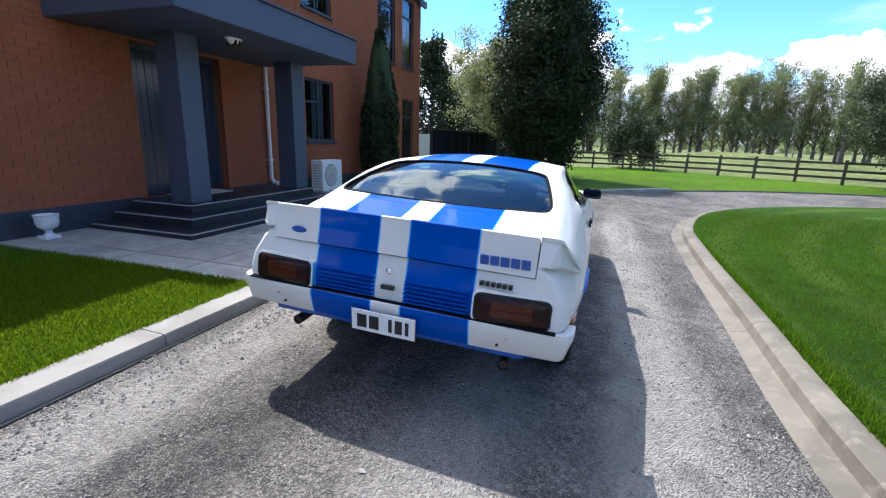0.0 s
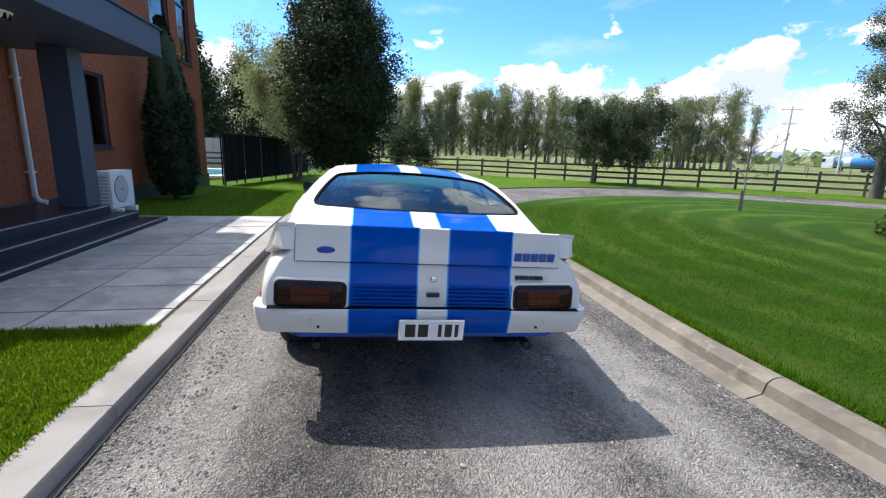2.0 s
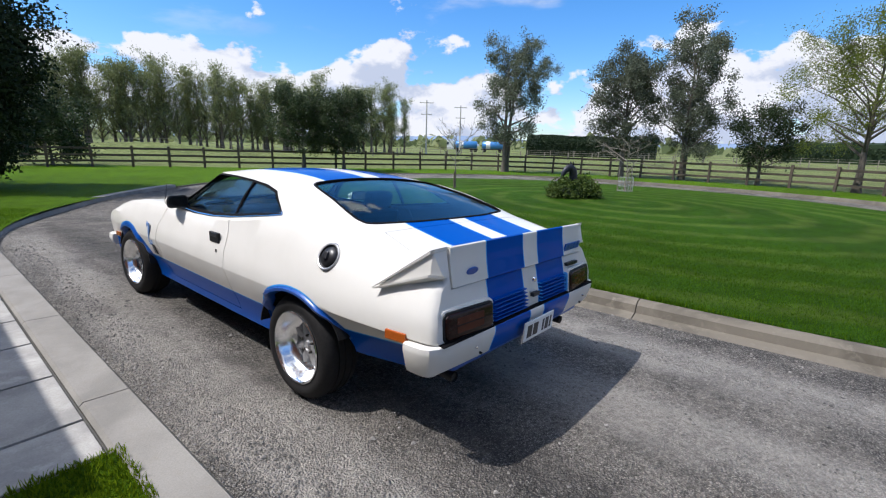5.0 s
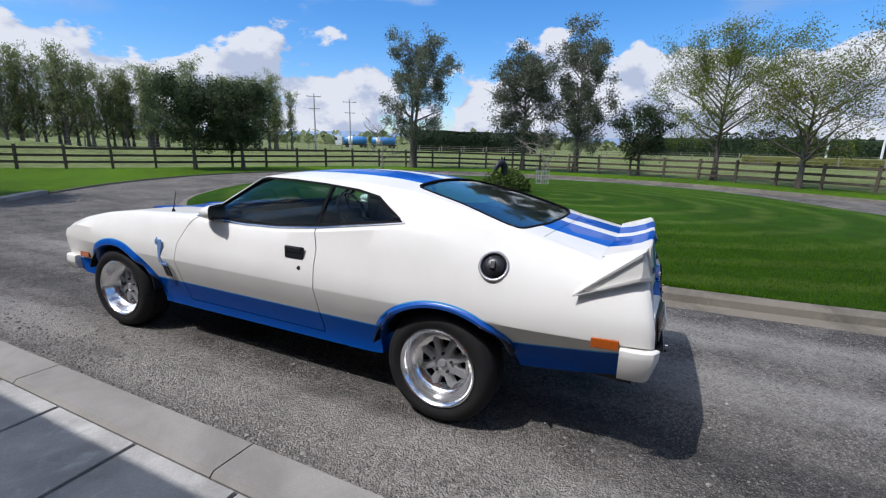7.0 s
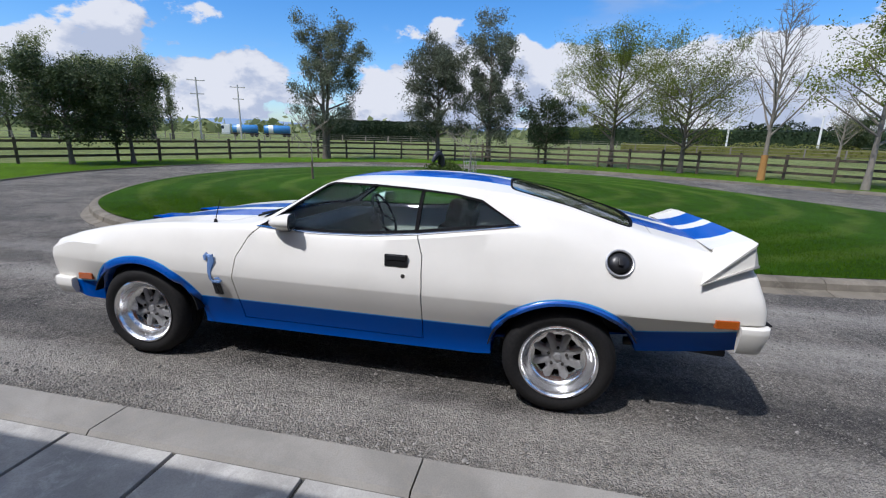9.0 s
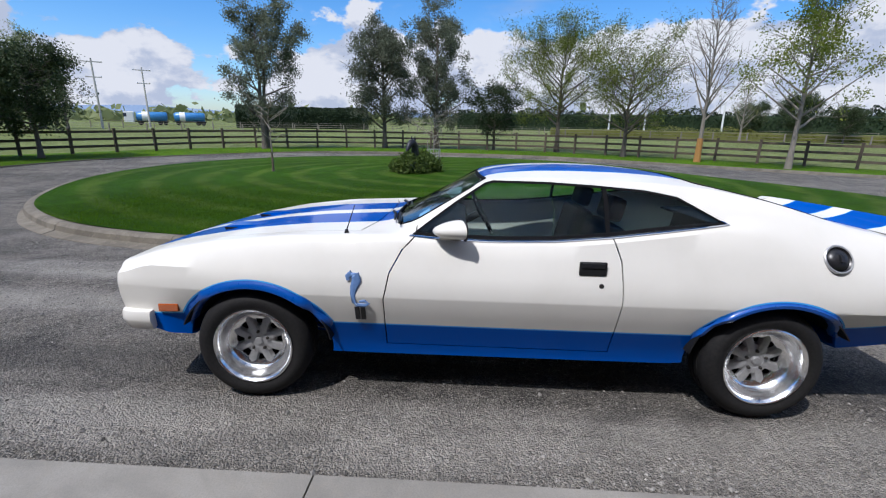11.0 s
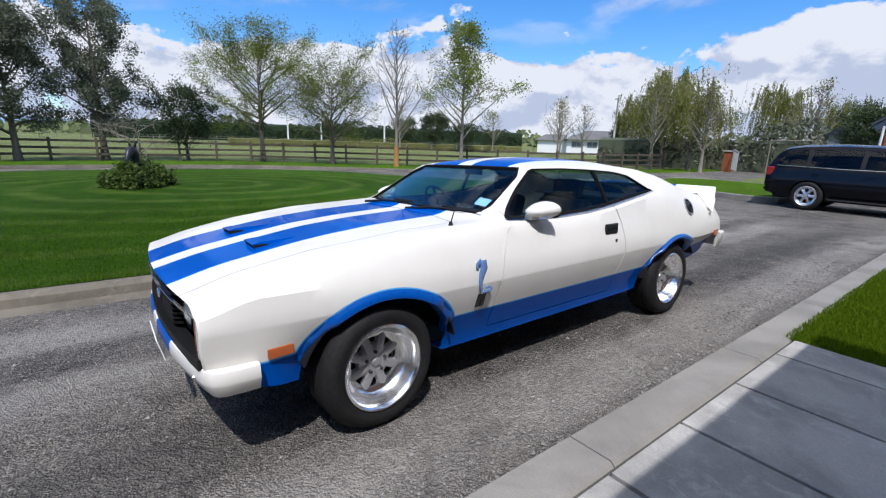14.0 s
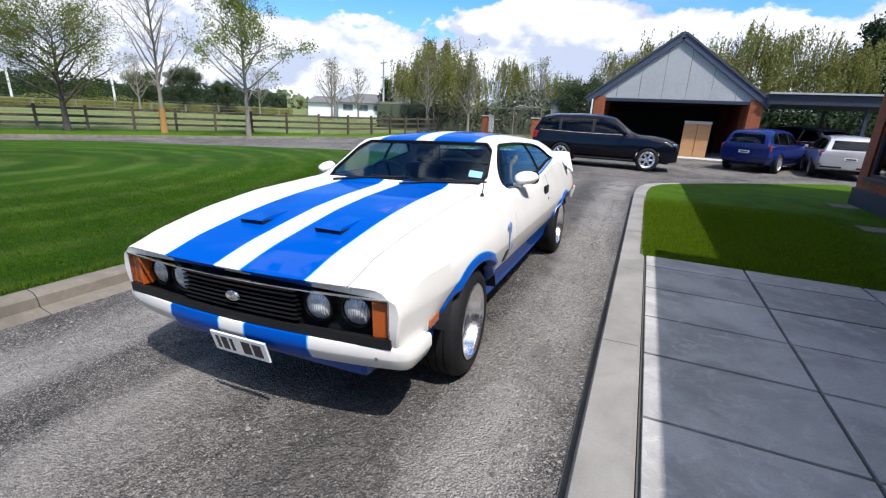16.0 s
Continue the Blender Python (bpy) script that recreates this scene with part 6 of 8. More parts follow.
    part("roof", g, "roof_metal", house)
    part("gutter", Geo().box(WX + 0.062, WX + 0.16, WALL_Y1 - 0.4, WALL_Y1 + 0.2, 5.92, 6.12, b=0.012), "slate_dark", house)
    # windows
    for nm, (a, b, c, d) in OPENINGS.items():
        if nm.startswith("door"):
            continue
        w = tagged(new(nm), "slate-framed window with dark glass", "window", kind="structure")
        f = 0.055
        x0, x1 = WX - 0.12, WX - 0.05
        fr = Geo().box(x0, x1, a, b, c, c + f, b=0.006).box(x0, x1, a, b, d - f, d, b=0.006).box(x0, x1, a, a + f, c + f, d - f, b=0.006).box(x0, x1, b - f, b, c + f, d - f, b=0.006)
        mid = a + (b - a) * 0.5
        panes = [(a + f, b - f, c + f, d - f)]
        if nm in ("window_1", "window_2"):
            fr.box(x0 + 0.005, x1 - 0.005, mid - 0.025, mid + 0.025, c + f, d - f, b=0.005)
            fr.box(x0 + 0.005, x1 - 0.005, a + f, mid - 0.025, c + (d - c) * 0.62, c + (d - c) * 0.62 + 0.045, b=0.005)
            panes = [(a + f, mid, c + f, d - f), (mid, b - f, c + f, d - f)]
        if nm in ("window_3", "window_4", "window_5"):
            h = c + (d - c) * 0.72
            fr.box(x0 + 0.005, x1 - 0.005, a + f, b - f, h, h + 0.05, b=0.005)
            panes = [(a + f, b - f, c + f, h), (a + f, b - f, h + 0.05, d - f)]
        part("window_frame", fr, "slate_dark", w)
        for p in panes:
            pn = part("pane", Geo().box(x0 + 0.03, x0 + 0.036, *p), "win_glass", w)
            pn.visible_shadow = False
        part("window_sill", Geo().box(WX - 0.12, WX + 0.05, a - 0.03, b + 0.03, c - 0.055, c - 0.002, b=0.008), "slate_dark", w)
        if nm in ("window_1", "window_4"):
            n = 40
            P = [(WX - 0.30 + 0.02 * math.sin(i * 1.9), a + 0.55 * (b - a) + 0.45 * (b - a) * i / n) for i in range(n)]
            vs = [(x, y, z) for x, y in P for z in (c, d)]
            part("curtain", Geo().add(vs, [(2 * i, 2 * i + 2, 2 * i + 3, 2 * i + 1) for i in range(n - 1)]), "curtain", w, "pale curtain drawn to one side")
    # front door with side lights
    a, b, c, d = OPENINGS["door_1"]
    dr = tagged(new("door_1"), "wide slate-grey front door of upright boards", "door", kind="structure")
    x0, x1 = WX - 0.22, WX - 0.14
    fr = Geo().box(x0, x1, a, a + 0.07, c, d, b=0.006).box(x0, x1, b - 0.07, b, c, d, b=0.006).box(x0, x1, a + 0.07, b - 0.07, d - 0.08, d, b=0.006)
    part("door_frame", fr, "slate_dark", dr)
    n = 12
    w = (b - a - 0.14) / n
    for k in range(n):
        y = a + 0.07 + w * k
        part("board", Geo().box(x0 + 0.02, x1 - 0.012 - 0.004 * (k % 2), y + 0.002, y + w - 0.002, c + 0.01, d - 0.082, b=0.005), "slate_gloss", dr)
    part("door_handle", Geo().tube([(x1 + 0.01, a + 0.98, 1.25), (x1 + 0.04, a + 0.98, 1.28), (x1 + 0.04, a + 0.98, 1.62), (x1 + 0.01, a + 0.98, 1.65)], 0.012, 8), "chrome", dr)
    part("door_mat", Geo().box(WX - 0.02, WX + 0.42, a + 0.35, b - 0.35, 0.4305, 0.445, b=0.004), "pale_conc", dr)
    # porch
    porch = empty("porch", label="slate-grey flat porch roof on two square columns", category="porch")
    part("porch_roof", Geo().box(WX + 0.002, -3.42, 0.95, 4.78, 2.72, 3.12, b=0.012), "slate_paint", porch)
    part("roof_capping", Geo().box(WX + 0.002, -3.39, 0.92, 4.81, 3.12, 3.15, b=0.006), "slate_dark", porch)
    for y in (1.84, 4.24):
        part("column", Geo().box(-4.83, -4.45, y, y + 0.36, 0.43, 2.718, b=0.01), "slate_paint", porch)
    steps = empty("entrance_steps", label="three dark tiled entrance steps with pale nosings", category="steps")
    for k, (x, y0, y1, z0, z1) in enumerate(((-3.66, 1.06, 5.0, 0.10, 0.19), (-3.98, 1.38, 4.72, 0.10, 0.31), (-4.30, 1.68, 4.55, 0.10, 0.43))):
        st = part("step", Geo().box(WX + 0.04, x, y0, y1, z0, z1, b=0.006), "step_tile", steps)
        part("nosing", Geo().box(x - 0.03, x + 0.004, y0, y1, z1 - 0.012, z1 + 0.002, b=0.002).box(WX + 0.1, x - 0.03, y0 - 0.004, y0 + 0.03, z1 - 0.012, z1 + 0.002, b=0.002), "step_edge", st)
    lamp = empty("porch_lamp", pose(-4.05, 2.45, 2.72), label="oval bulkhead lamp under the porch roof", category="lamp")
    part("lamp_base", Geo().lathe([(0, -0.02), (0.11, -0.02), (0.12, 0.0), (0, 0.0)], 24, "z", Matrix.Diagonal((0.75, 1.2, 1, 1))), "white_plastic", lamp)
    part("lamp_bowl", Geo().lathe([(0, -0.085), (0.05, -0.08), (0.085, -0.055), (0.10, -0.02)], 24, "z", Matrix.Diagonal((0.7, 1.15, 1, 1))), "white_stone", lamp, smooth=60)
    part("guard", Geo().box(-0.08, 0.08, -0.045, -0.025, -0.09, -0.02, b=0.004).box(-0.08, 0.08, 0.025, 0.045, -0.09, -0.02, b=0.004), "dark_plastic", lamp)
    # downpipe
    dp = empty("downpipe", label="white plastic downpipe on the brick wall", category="downpipe")
    part("pipe", Geo().tube([(WX + 0.06, 4.74, 2.72), (WX + 0.06, 4.74, 0.55), (WX + 0.10, 4.75, 0.46), (WX + 0.2, 4.77, 0.435)], 0.038, 12), "white_plastic", dp, smooth=50)
    for z in (0.9, 2.3):
        part("bracket", Geo().box(WX - 0.005, WX + 0.1, 4.69, 4.79, z, z + 0.03, b=0.004), "white_plastic", dp)
    # heat pump
    hp = empty("heat_pump", pose(-4.93, 5.62, 0.115, 0, 0, 0), label="white outdoor heat pump unit on plastic feet", category="heat pump")
    part("casing", Geo().box(-0.15, 0.15, 0.0, 0.80, 0.10, 0.78, b=0.018), "white_plastic", hp)
    part("fan_grille", Geo().lathe([(r, 0.158 + 0.004 * (k % 2)) for k, r in enumerate(np.linspace(0.24, 0.02, 16))], 28, "x", Matrix.Translation((0, 0.34, 0.44))), "pale_conc", hp)
    part("fan_recess", Geo().lathe([(0, 0.153), (0.25, 0.153), (0.25, 0.13), (0, 0.13)], 28, "x", Matrix.Translation((0, 0.34, 0.44))), "dark_plastic", hp)
    for k in range(9):
        part("fin", Geo().box(-0.10, 0.10, -0.006, 0.0, 0.18 + 0.06 * k, 0.21 + 0.06 * k, b=0.002), "pale_conc", hp)
    for y in (0.1, 0.62):
        part("foot", Geo().box(-0.19, 0.24, y, y + 0.09, 0.0, 0.10, b=0.01), "white_plastic", hp)
    # urn
    urn = empty("urn", pose(-5.2, 0.44, 0.128) @ Matrix.Diagonal((0.68, 0.68, 0.92, 1)), label="white cast stone urn by the wall", category="urn")
    part("pedestal", Geo().box(-0.12, 0.12, -0.12, 0.12, 0.0, 0.045, b=0.008).lathe([(0.09, 0.045), (0.06, 0.07), (0.05, 0.10), (0.07, 0.12)], 24, "z"), "white_stone", urn)
    part("bowl", Geo().lathe([(0.06, 0.118), (0.14, 0.15), (0.175, 0.21), (0.17, 0.27), (0.185, 0.30), (0.19, 0.315), (0.165, 0.318), (0.14, 0.25), (0, 0.24)], 28, "z"), "white_stone", urn, smooth=40)
    cat = part("window_ornament", Geo().lathe([(0, 0), (0.07, 0.0), (0.075, 0.06), (0.05, 0.15), (0.03, 0.2), (0.045, 0.25), (0.03, 0.29), (0, 0.30)], 16, "z", pose(WX - 0.26, 6.95, 1.31)), "bronze", None, smooth=60)
    tagged(cat, "small dark ornament on the window sill", "ornament")


build_house()


def build_pool_side():
    sc = empty("screen_fence", label="tall dark shade-cloth fence screening the pool", category="fence")
    a, b = Vector((-4.9, 12.9, 0.09)), Vector((-3.2, 21.5, 0.02))
    n = 6
    for i in range(n + 1):
        p = a.lerp(b, i / n)
        part("post", Geo().tube([p + Vector((0, 0, -0.1)), p + Vector((0, 0, 1.72))], 0.03, 8), "dark_plastic", sc)
        if i < n:
            q = a.lerp(b, (i + 1) / n)
            m = 8
            vs = []
            for k in range(m + 1):
                c = p.lerp(q, k / m)
                off = 0.015 * math.sin(k * 2.3 + i)
                vs += [(c.x + 0.02 + off, c.y, c.z + 0.12), (c.x + 0.02 + off, c.y, c.z + 1.68)]
            g = Geo().add(vs, [(2 * k, 2 * k + 2, 2 * k + 3, 2 * k + 1) for k in range(m)])
            part("cloth", g, "navy_dark", sc)
            part("rail", Geo().tube([p + Vector((0, 0, 1.7)), q + Vector((0, 0, 1.7))], 0.022, 8), "dark_plastic", sc)
            part("rail", Geo().tube([p + Vector((0, 0, 0.1)), q + Vector((0, 0, 0.1))], 0.018, 8), "dark_plastic", sc)
    gp = empty("gate_frame", label="bare dark steel gate frame above the fence", category="gate")
    g = Geo()
    p0, p1 = Vector((-4.98, 12.95, 0.08)), Vector((-4.75, 13.7, 0.08))
    g.tube([p0, p0 + Vector((0, 0, 2.15)), p1 + Vector((0, 0, 2.15)), p1], 0.025, 8)
    part("frame", g, "dark_plastic", gp)
    pw = empty("pool_wall", label="pale slatted boundary wall behind the pool", category="wall")
    for k in range(26):
        part("panel", Geo().box(-13 + 0.4 * k, -13 + 0.4 * k + 0.38, 27.0, 27.06, 0.0, 1.75, b=0.01), "panel_grey", pw)
    pool = empty("pool", label="blue swimming pool with a pale concrete surround", category="pool")
    part("surround", Geo().box(-12, -5.6, 16.4, 17.2, 0.02, 0.14, b=0.01).box(-12, -5.6, 21.6, 22.4, 0.02, 0.14, b=0.01).box(-6.4, -5.6, 17.2, 21.6, 0.02, 0.14, b=0.01), "pale_conc", pool)
    part("water", Geo().box(-12, -6.4, 17.2, 21.6, 0.02, 0.09), "water", pool)


build_pool_side()

# ---- paddock fence ----
FENCE = spline([(-9.5, 25.2), (-2.0, 26.0), (2.4, 26.0), (5.4, 25.2), (8.6, 22.7), (11.4, 20.8), (15.1, 18.6), (18.2, 16.9), (21.0, 15.2), (22.9, 12.6), (24.2, 9.4), (24.6, 5.0), (24.4, 1.0), (23.9, -2.0), (22.4, -5.0), (20.5, -7.8), (19.2, -10.3), (17.2, -12.8), (14.9, -15.4), (13.6, -18.0), (13.0, -22), (13, -27)], False, 6)


def build_fence():
    top = empty("paddock_fence", label="dark creosoted post and rail paddock fence", category="fence")
    s = np.concatenate([[0], np.cumsum(np.linalg.norm(np.diff(FENCE, axis=0), axis=1))])
    n = int(s[-1] / 1.68)
    at = np.linspace(0, s[-1], n + 1)
    P = np.stack([np.interp(at, s, FENCE[:, 0]), np.interp(at, s, FENCE[:, 1])], 1)
    post = Geo().box(-0.055, 0.055, -0.05, 0.05, -0.2, 1.08, b=0.008).mesh("post", "fence_wood")
    rails = [Geo().box(0, 1, -0.022, 0.022, z, z + 0.105).mesh("rail", "fence_wood") for z in (0.26, 0.56, 0.88)]
    rnd = random.Random(3)
    for i, p in enumerate(P):
        d = P[min(i + 1, n)] - P[max(i - 1, 0)]
        a = math.degrees(math.atan2(d[1], d[0]))
        z = lawn_z(*p)
        obj("post", post, top, m=pose(p[0], p[1], z, rnd.uniform(-1.2, 1.2), rnd.uniform(-1.2, 1.2), a))
        if i < n:
            q = P[i + 1]
            e = q - p
            ln = float(np.hypot(*e))
            side = np.array([e[1], -e[0]]) / ln * -0.075
            b = math.degrees(math.atan2(e[1], e[0]))
            for r in rails:
                dz = rnd.uniform(-0.012, 0.012)
                ob = obj("rail", r, top, m=Matrix.Translation((p[0] + side[0], p[1] + side[1], z + dz)) @ pose(0, 0, 0, 0, rnd.uniform(-0.4, 0.4), b) @ Matrix.Diagonal((ln + 0.02, 1, 1, 1)))


build_fence()


def far_fence(name, pts, label, h=1.0, step=3.0):
    """A thin far fence of posts and wires."""
    top = empty(name, label=label, category="fence")
    P = np.array(pts, float)
    s = np.concatenate([[0], np.cumsum(np.linalg.norm(np.diff(P, axis=0), axis=1))])
    at = np.arange(0, s[-1], step)
    q = np.stack([np.interp(at, s, P[:, 0]), np.interp(at, s, P[:, 1])], 1)
    post = Geo().box(-0.05, 0.05, -0.05, 0.05, -0.2, h).mesh("post", "bark_pale")
    for p in q:
        obj("post", post, top, m=pose(p[0], p[1], lawn_z(*p)))
    for z in (0.35, 0.65, 0.95):
        g = Geo().tube([(p[0], p[1], lawn_z(*p) + z * h) for p in q], 0.016, 4)
        part("wire", g, "bark_pale", top)


far_fence("field_fence", [(-20, 52), (10, 50), (38, 40), (56, 22), (58, 0), (50, -24), (36, -40)], "pale wire field fence beyond the paddock", 1.0, 3.2)
far_fence("road_fence", [(60, 60), (78, 20), (80, -20), (66, -60)], "pale roadside fence far off", 1.1, 4.0)

# ---- trees ----
def unit(v):
    return v / (np.linalg.norm(v, axis=-1, keepdims=True) + 1e-9)


def leaf_quads(rng, centres, size, ratio=0.5, droop=0.0):
    """Pointed leaf-shaped quads at the centres, turned at random."""
    n = len(centres)
    a = unit(rng.normal(size=(n, 3)) + np.array([0, 0, -droop]))
    b = unit(np.cross(a, rng.normal(size=(n, 3))))
    s = (size * rng.uniform(0.6, 1.35, n))[:, None]
    return np.stack([centres - a * s * 0.5, centres + b * s * ratio * 0.5, centres + a * s * 0.5, centres - b * s * ratio * 0.5], 1)


def grow(rng, height, bare, radius, limbs, shape, rise=0.6, twigs=5, lean=0.0, trunks=1, fine=3, gnarl=0.12, girth=1.0):
    """Branches of a tree as (points, radii) and the places where leaves sit. shape(h): crown half-width from 0 at its foot to 1 at its top."""
    branches, tips = [], []
    for tr in range(trunks):
        off = 0.0 if trunks == 1 else 0.18 * (tr - (trunks - 1) / 2)
        side = rng.uniform(0, 2 * math.pi)
        pts = []
        n = 9
        for i in range(n + 1):
            h = i / n
            pts.append(np.array([off + off * 5 * h + lean * h * height * 0.3 + rng.normal(0, gnarl * 0.25) * h, rng.normal(0, gnarl * 0.25) * h, h * height * 0.97]))
        r0 = (0.018 * height + 0.03) * girth
        branches.append((pts, [r0 * (1 - 0.93 * (i / n) ** 0.8) * (1.25 if i == 0 else 1) for i in range(n + 1)]))
        m = max(4, limbs // trunks)
        for k in range(m):
            t = bare + (1 - bare) * ((k + rng.uniform(0, 1)) / m) ** 0.9
            t = min(t, 0.97)
            i = min(int(t * n), n - 1)
            base = pts[i] + (pts[i + 1] - pts[i]) * (t * n - i)
            hc = (t - bare) / (1 - bare)
            ang = side + k * 2.4 + rng.uniform(-0.4, 0.4)
            ln = radius * shape(hc) * rng.uniform(0.75, 1.12)
            d = np.array([math.cos(ang), math.sin(ang), rise * rng.uniform(0.6, 1.3)])
            d = d / np.linalg.norm(d[:2])
            q = [base]
            steps = 5
            for s in range(steps):
                d = d + rng.normal(0, gnarl, 3) + np.array([0, 0, 0.05 * rise])
                q.append(q[-1] + d * ln / steps)
            rb = r0 * (1 - 0.9 * t) * 0.5 + 0.008
            branches.append((q, [rb * (1 - 0.85 * s / steps) for s in range(steps + 1)]))
            for w in range(twigs):
                u = rng.uniform(0.25, 1.0)
                j = min(int(u * steps), steps - 1)
                b0 = q[j] + (q[j + 1] - q[j]) * (u * steps - j)
                dd = unit(d / np.linalg.norm(d) + rng.normal(0, 0.7, 3))
                tl = ln * rng.uniform(0.22, 0.5) + 0.12
                b1 = b0 + dd * tl * 0.5
                b2 = b1 + (dd + rng.normal(0, 0.35, 3) + np.array([0, 0, 0.15])) * tl * 0.5
                branches.append(([b0, b1, b2], [0.010 + 0.002 * height / 7, 0.007, 0.003]))
                tips += [b1, b2]
                for f in range(fine):
                    d3 = unit(dd + rng.normal(0, 0.8, 3))
                    b3 = b2 + d3 * tl * rng.uniform(0.3, 0.7)
                    branches.append(([b1 + (b2 - b1) * rng.uniform(0, 1), b3], [0.006, 0.003]))
                    tips.append(b3)
    return branches, np.array(tips)


def tree_meshes(seed, height, bare, radius, limbs, shape, leaf, count, size, bark="bark", spread=0.22, ratio=0.5, droop=0.0, clump=0.45, **kw):
    rng = np.random.default_rng(seed)
    branches, tips = grow(rng, height, bare, radius, limbs, shape, **kw)
    # bring the crown's top to the height asked for
    f = height / max(np.quantile(tips[:, 2], 0.995) + 0.1, height * 0.97)
    branches = [([q * np.array([1, 1, f]) for q in pts], rad) for pts, rad in branches]
    tips = tips * np.array([1, 1, f])
    g = Geo()
    for i, (pts, rad) in enumerate(branches):
        g.tube(pts, rad, 9 if i == 0 else (5 if len(pts) > 3 else 3), cap=False)
    trunk = mesh_of("trunk", g.v, g.f, bark, 60)
    crown = None
    if count:
        # leaves gather in clumps of uneven size round some of the twig ends
        seat = tips[rng.permutation(len(tips))[:max(30, int(len(tips) * clump))]]
        wt = rng.gamma(1.3, 1.0, len(seat)) + 0.05
        c = seat[rng.choice(len(seat), count, p=wt / wt.sum())] + rng.normal(0, spread, (count, 3))
        crown = quads_mesh("crown", leaf_quads(rng, c, size, ratio, droop), leaf)
    return trunk, crown


def plant(name, meshes, x, y, label, z=None, turn=0.0, scale=1.0, group="", category="tree"):
    trunk, crown = meshes
    t = empty(name, pose(x, y, lawn_z(x, y) - 0.03 if z is None else z, 0, 0, turn) @ Matrix.Scale(scale, 4), label=label, category=category, group=group)
    obj("trunk", trunk, t)
    if crown:
        obj("crown", crown, t)
    return t


egg = lambda h: 0.35 + 0.75 * math.sin(math.pi * min(1, h * 0.85 + 0.12))
cone = lambda h: 1.05 - 0.85 * h
ball = lambda h: 0.45 + 0.6 * math.sin(math.pi * (0.15 + 0.75 * h))
ragged = lambda h: 0.55 + 0.45 * math.sin(7 * h + 1) * 0.5 + 0.35 * math.sin(math.pi * h)

G1 = "trees along the paddock fence"
plant("broadleaf_tree", tree_meshes(21, 8.2, 0.16, 1.75, 30, ragged, "leaf_olive", 30000, 0.105, trunks=2, lean=0.10, gnarl=0.2, rise=0.8, spread=0.17), 21.9, 12.8, "ragged olive-green tree with a forked leaning trunk", group=G1)
plant("broadleaf_tree", tree_meshes(22, 7.1, 0.18, 1.65, 34, egg, "leaf_olive", 38000, 0.105, gnarl=0.16, rise=0.7, spread=0.18), 24.6, 6.6, "dense olive-green tree with a dark trunk", group=G1)
plant("broadleaf_tree", tree_meshes(23, 8.1, 0.16, 1.55, 34, ragged, "leaf_olive", 34000, 0.105, trunks=2, gnarl=0.18, rise=0.9, spread=0.17), 25.1, 3.5, "tall grey-green tree with a forked trunk", group=G1)
plant("broadleaf_tree", tree_meshes(24, 4.0, 0.22, 1.0, 26, ball, "leaf_dark", 12000, 0.10, spread=0.16), 24.6, 0.0, "small dark round-headed tree", group=G1)
plant("budding_tree", tree_meshes(25, 7.3, 0.26, 2.25, 34, ball, "leaf_fresh", 34000, 0.078, rise=1.0, twigs=7, spread=0.2, bark="bark"), 23.8, -3.6, "wide tree in fresh spring leaf", group=G1)
plant("budding_tree", tree_meshes(26, 6.3, 0.24, 2.25, 34, ball, "leaf_fresh", 19000, 0.078, rise=0.9, twigs=8, spread=0.18), 21.0, -6.5, "wide tree with sparse young leaves", group=G1)
plant("bare_tree", tree_meshes(27, 7.25, 0.24, 1.5, 30, cone, "leaf_fresh", 0, 0.1, girth=0.7, rise=1.3, twigs=8, bark="bark_pale", gnarl=0.08), 18.4, -9.0, "bare pale tree with an orange lichened trunk", group=G1)
part("lichened_bark", Geo().tube([(18.4, -9.0, -0.05), (18.4, -9.0, 0.5), (18.4, -9.0, 1.05)], [0.158, 0.132, 0.126], 12, cap=False), "bark_orange", None)
tagged(bpy.data.objects["lichened_bark"], "orange lichen sleeve round a bare tree trunk", "tree bark")
plant("budding_tree", tree_meshes(28, 7.15, 0.22, 2.0, 30, cone, "leaf_fresh", 11000, 0.10, girth=0.75, rise=0.7, twigs=6, spread=0.16, bark="bark_pale", gnarl=0.1), 15.6, -11.2, "upright tree with scattered fresh leaves", group=G1)
G2 = "pair of round-headed trees"
rm = tree_meshes(31, 4.3, 0.27, 1.15, 30, ball, "leaf_mid", 24000, 0.10, spread=0.17)
plant("round_tree", rm, 11.9, 19.3, "dense dark round-headed tree by the fence", group=G2)
plant("round_tree", rm, 13.5, 17.9, "dense dark round-headed tree by the fence", group=G2, turn=130, scale=0.97)
# big tree north of the house and its neighbours
plant("evergreen_tree", tree_meshes(41, 7.3, 0.05, 1.42, 130, lambda h: 0.30 + 0.72 * math.sin(math.pi * min(1.0, 0.10 + 0.86 * h)) ** 0.8, "leaf_dark", 140000, 0.115, rise=0.75, twigs=8, spread=0.17, clump=0.85, gnarl=0.08), -1.2, 15.5, "large dense dark evergreen tree")
plant("pale_tree", tree_meshes(42, 6.0, 0.26, 1.75, 46, egg, "leaf_pale", 40000, 0.10, spread=0.2, trunks=2, girth=0.7), -3.2, 17.6, "pale grey-green bushy tree")
plant("small_tree", tree_meshes(44, 3.2, 0.1, 1.4, 26, ball, "leaf_dark", 14000, 0.14, spread=0.2), 2.95, 28.2, "low dark bushy tree by the fence")
con = tree_meshes(45, 9.5, 0.08, 2.4, 50, cone, "leaf_hedge", 9000, 0.3, rise=0.15, spread=0.3)
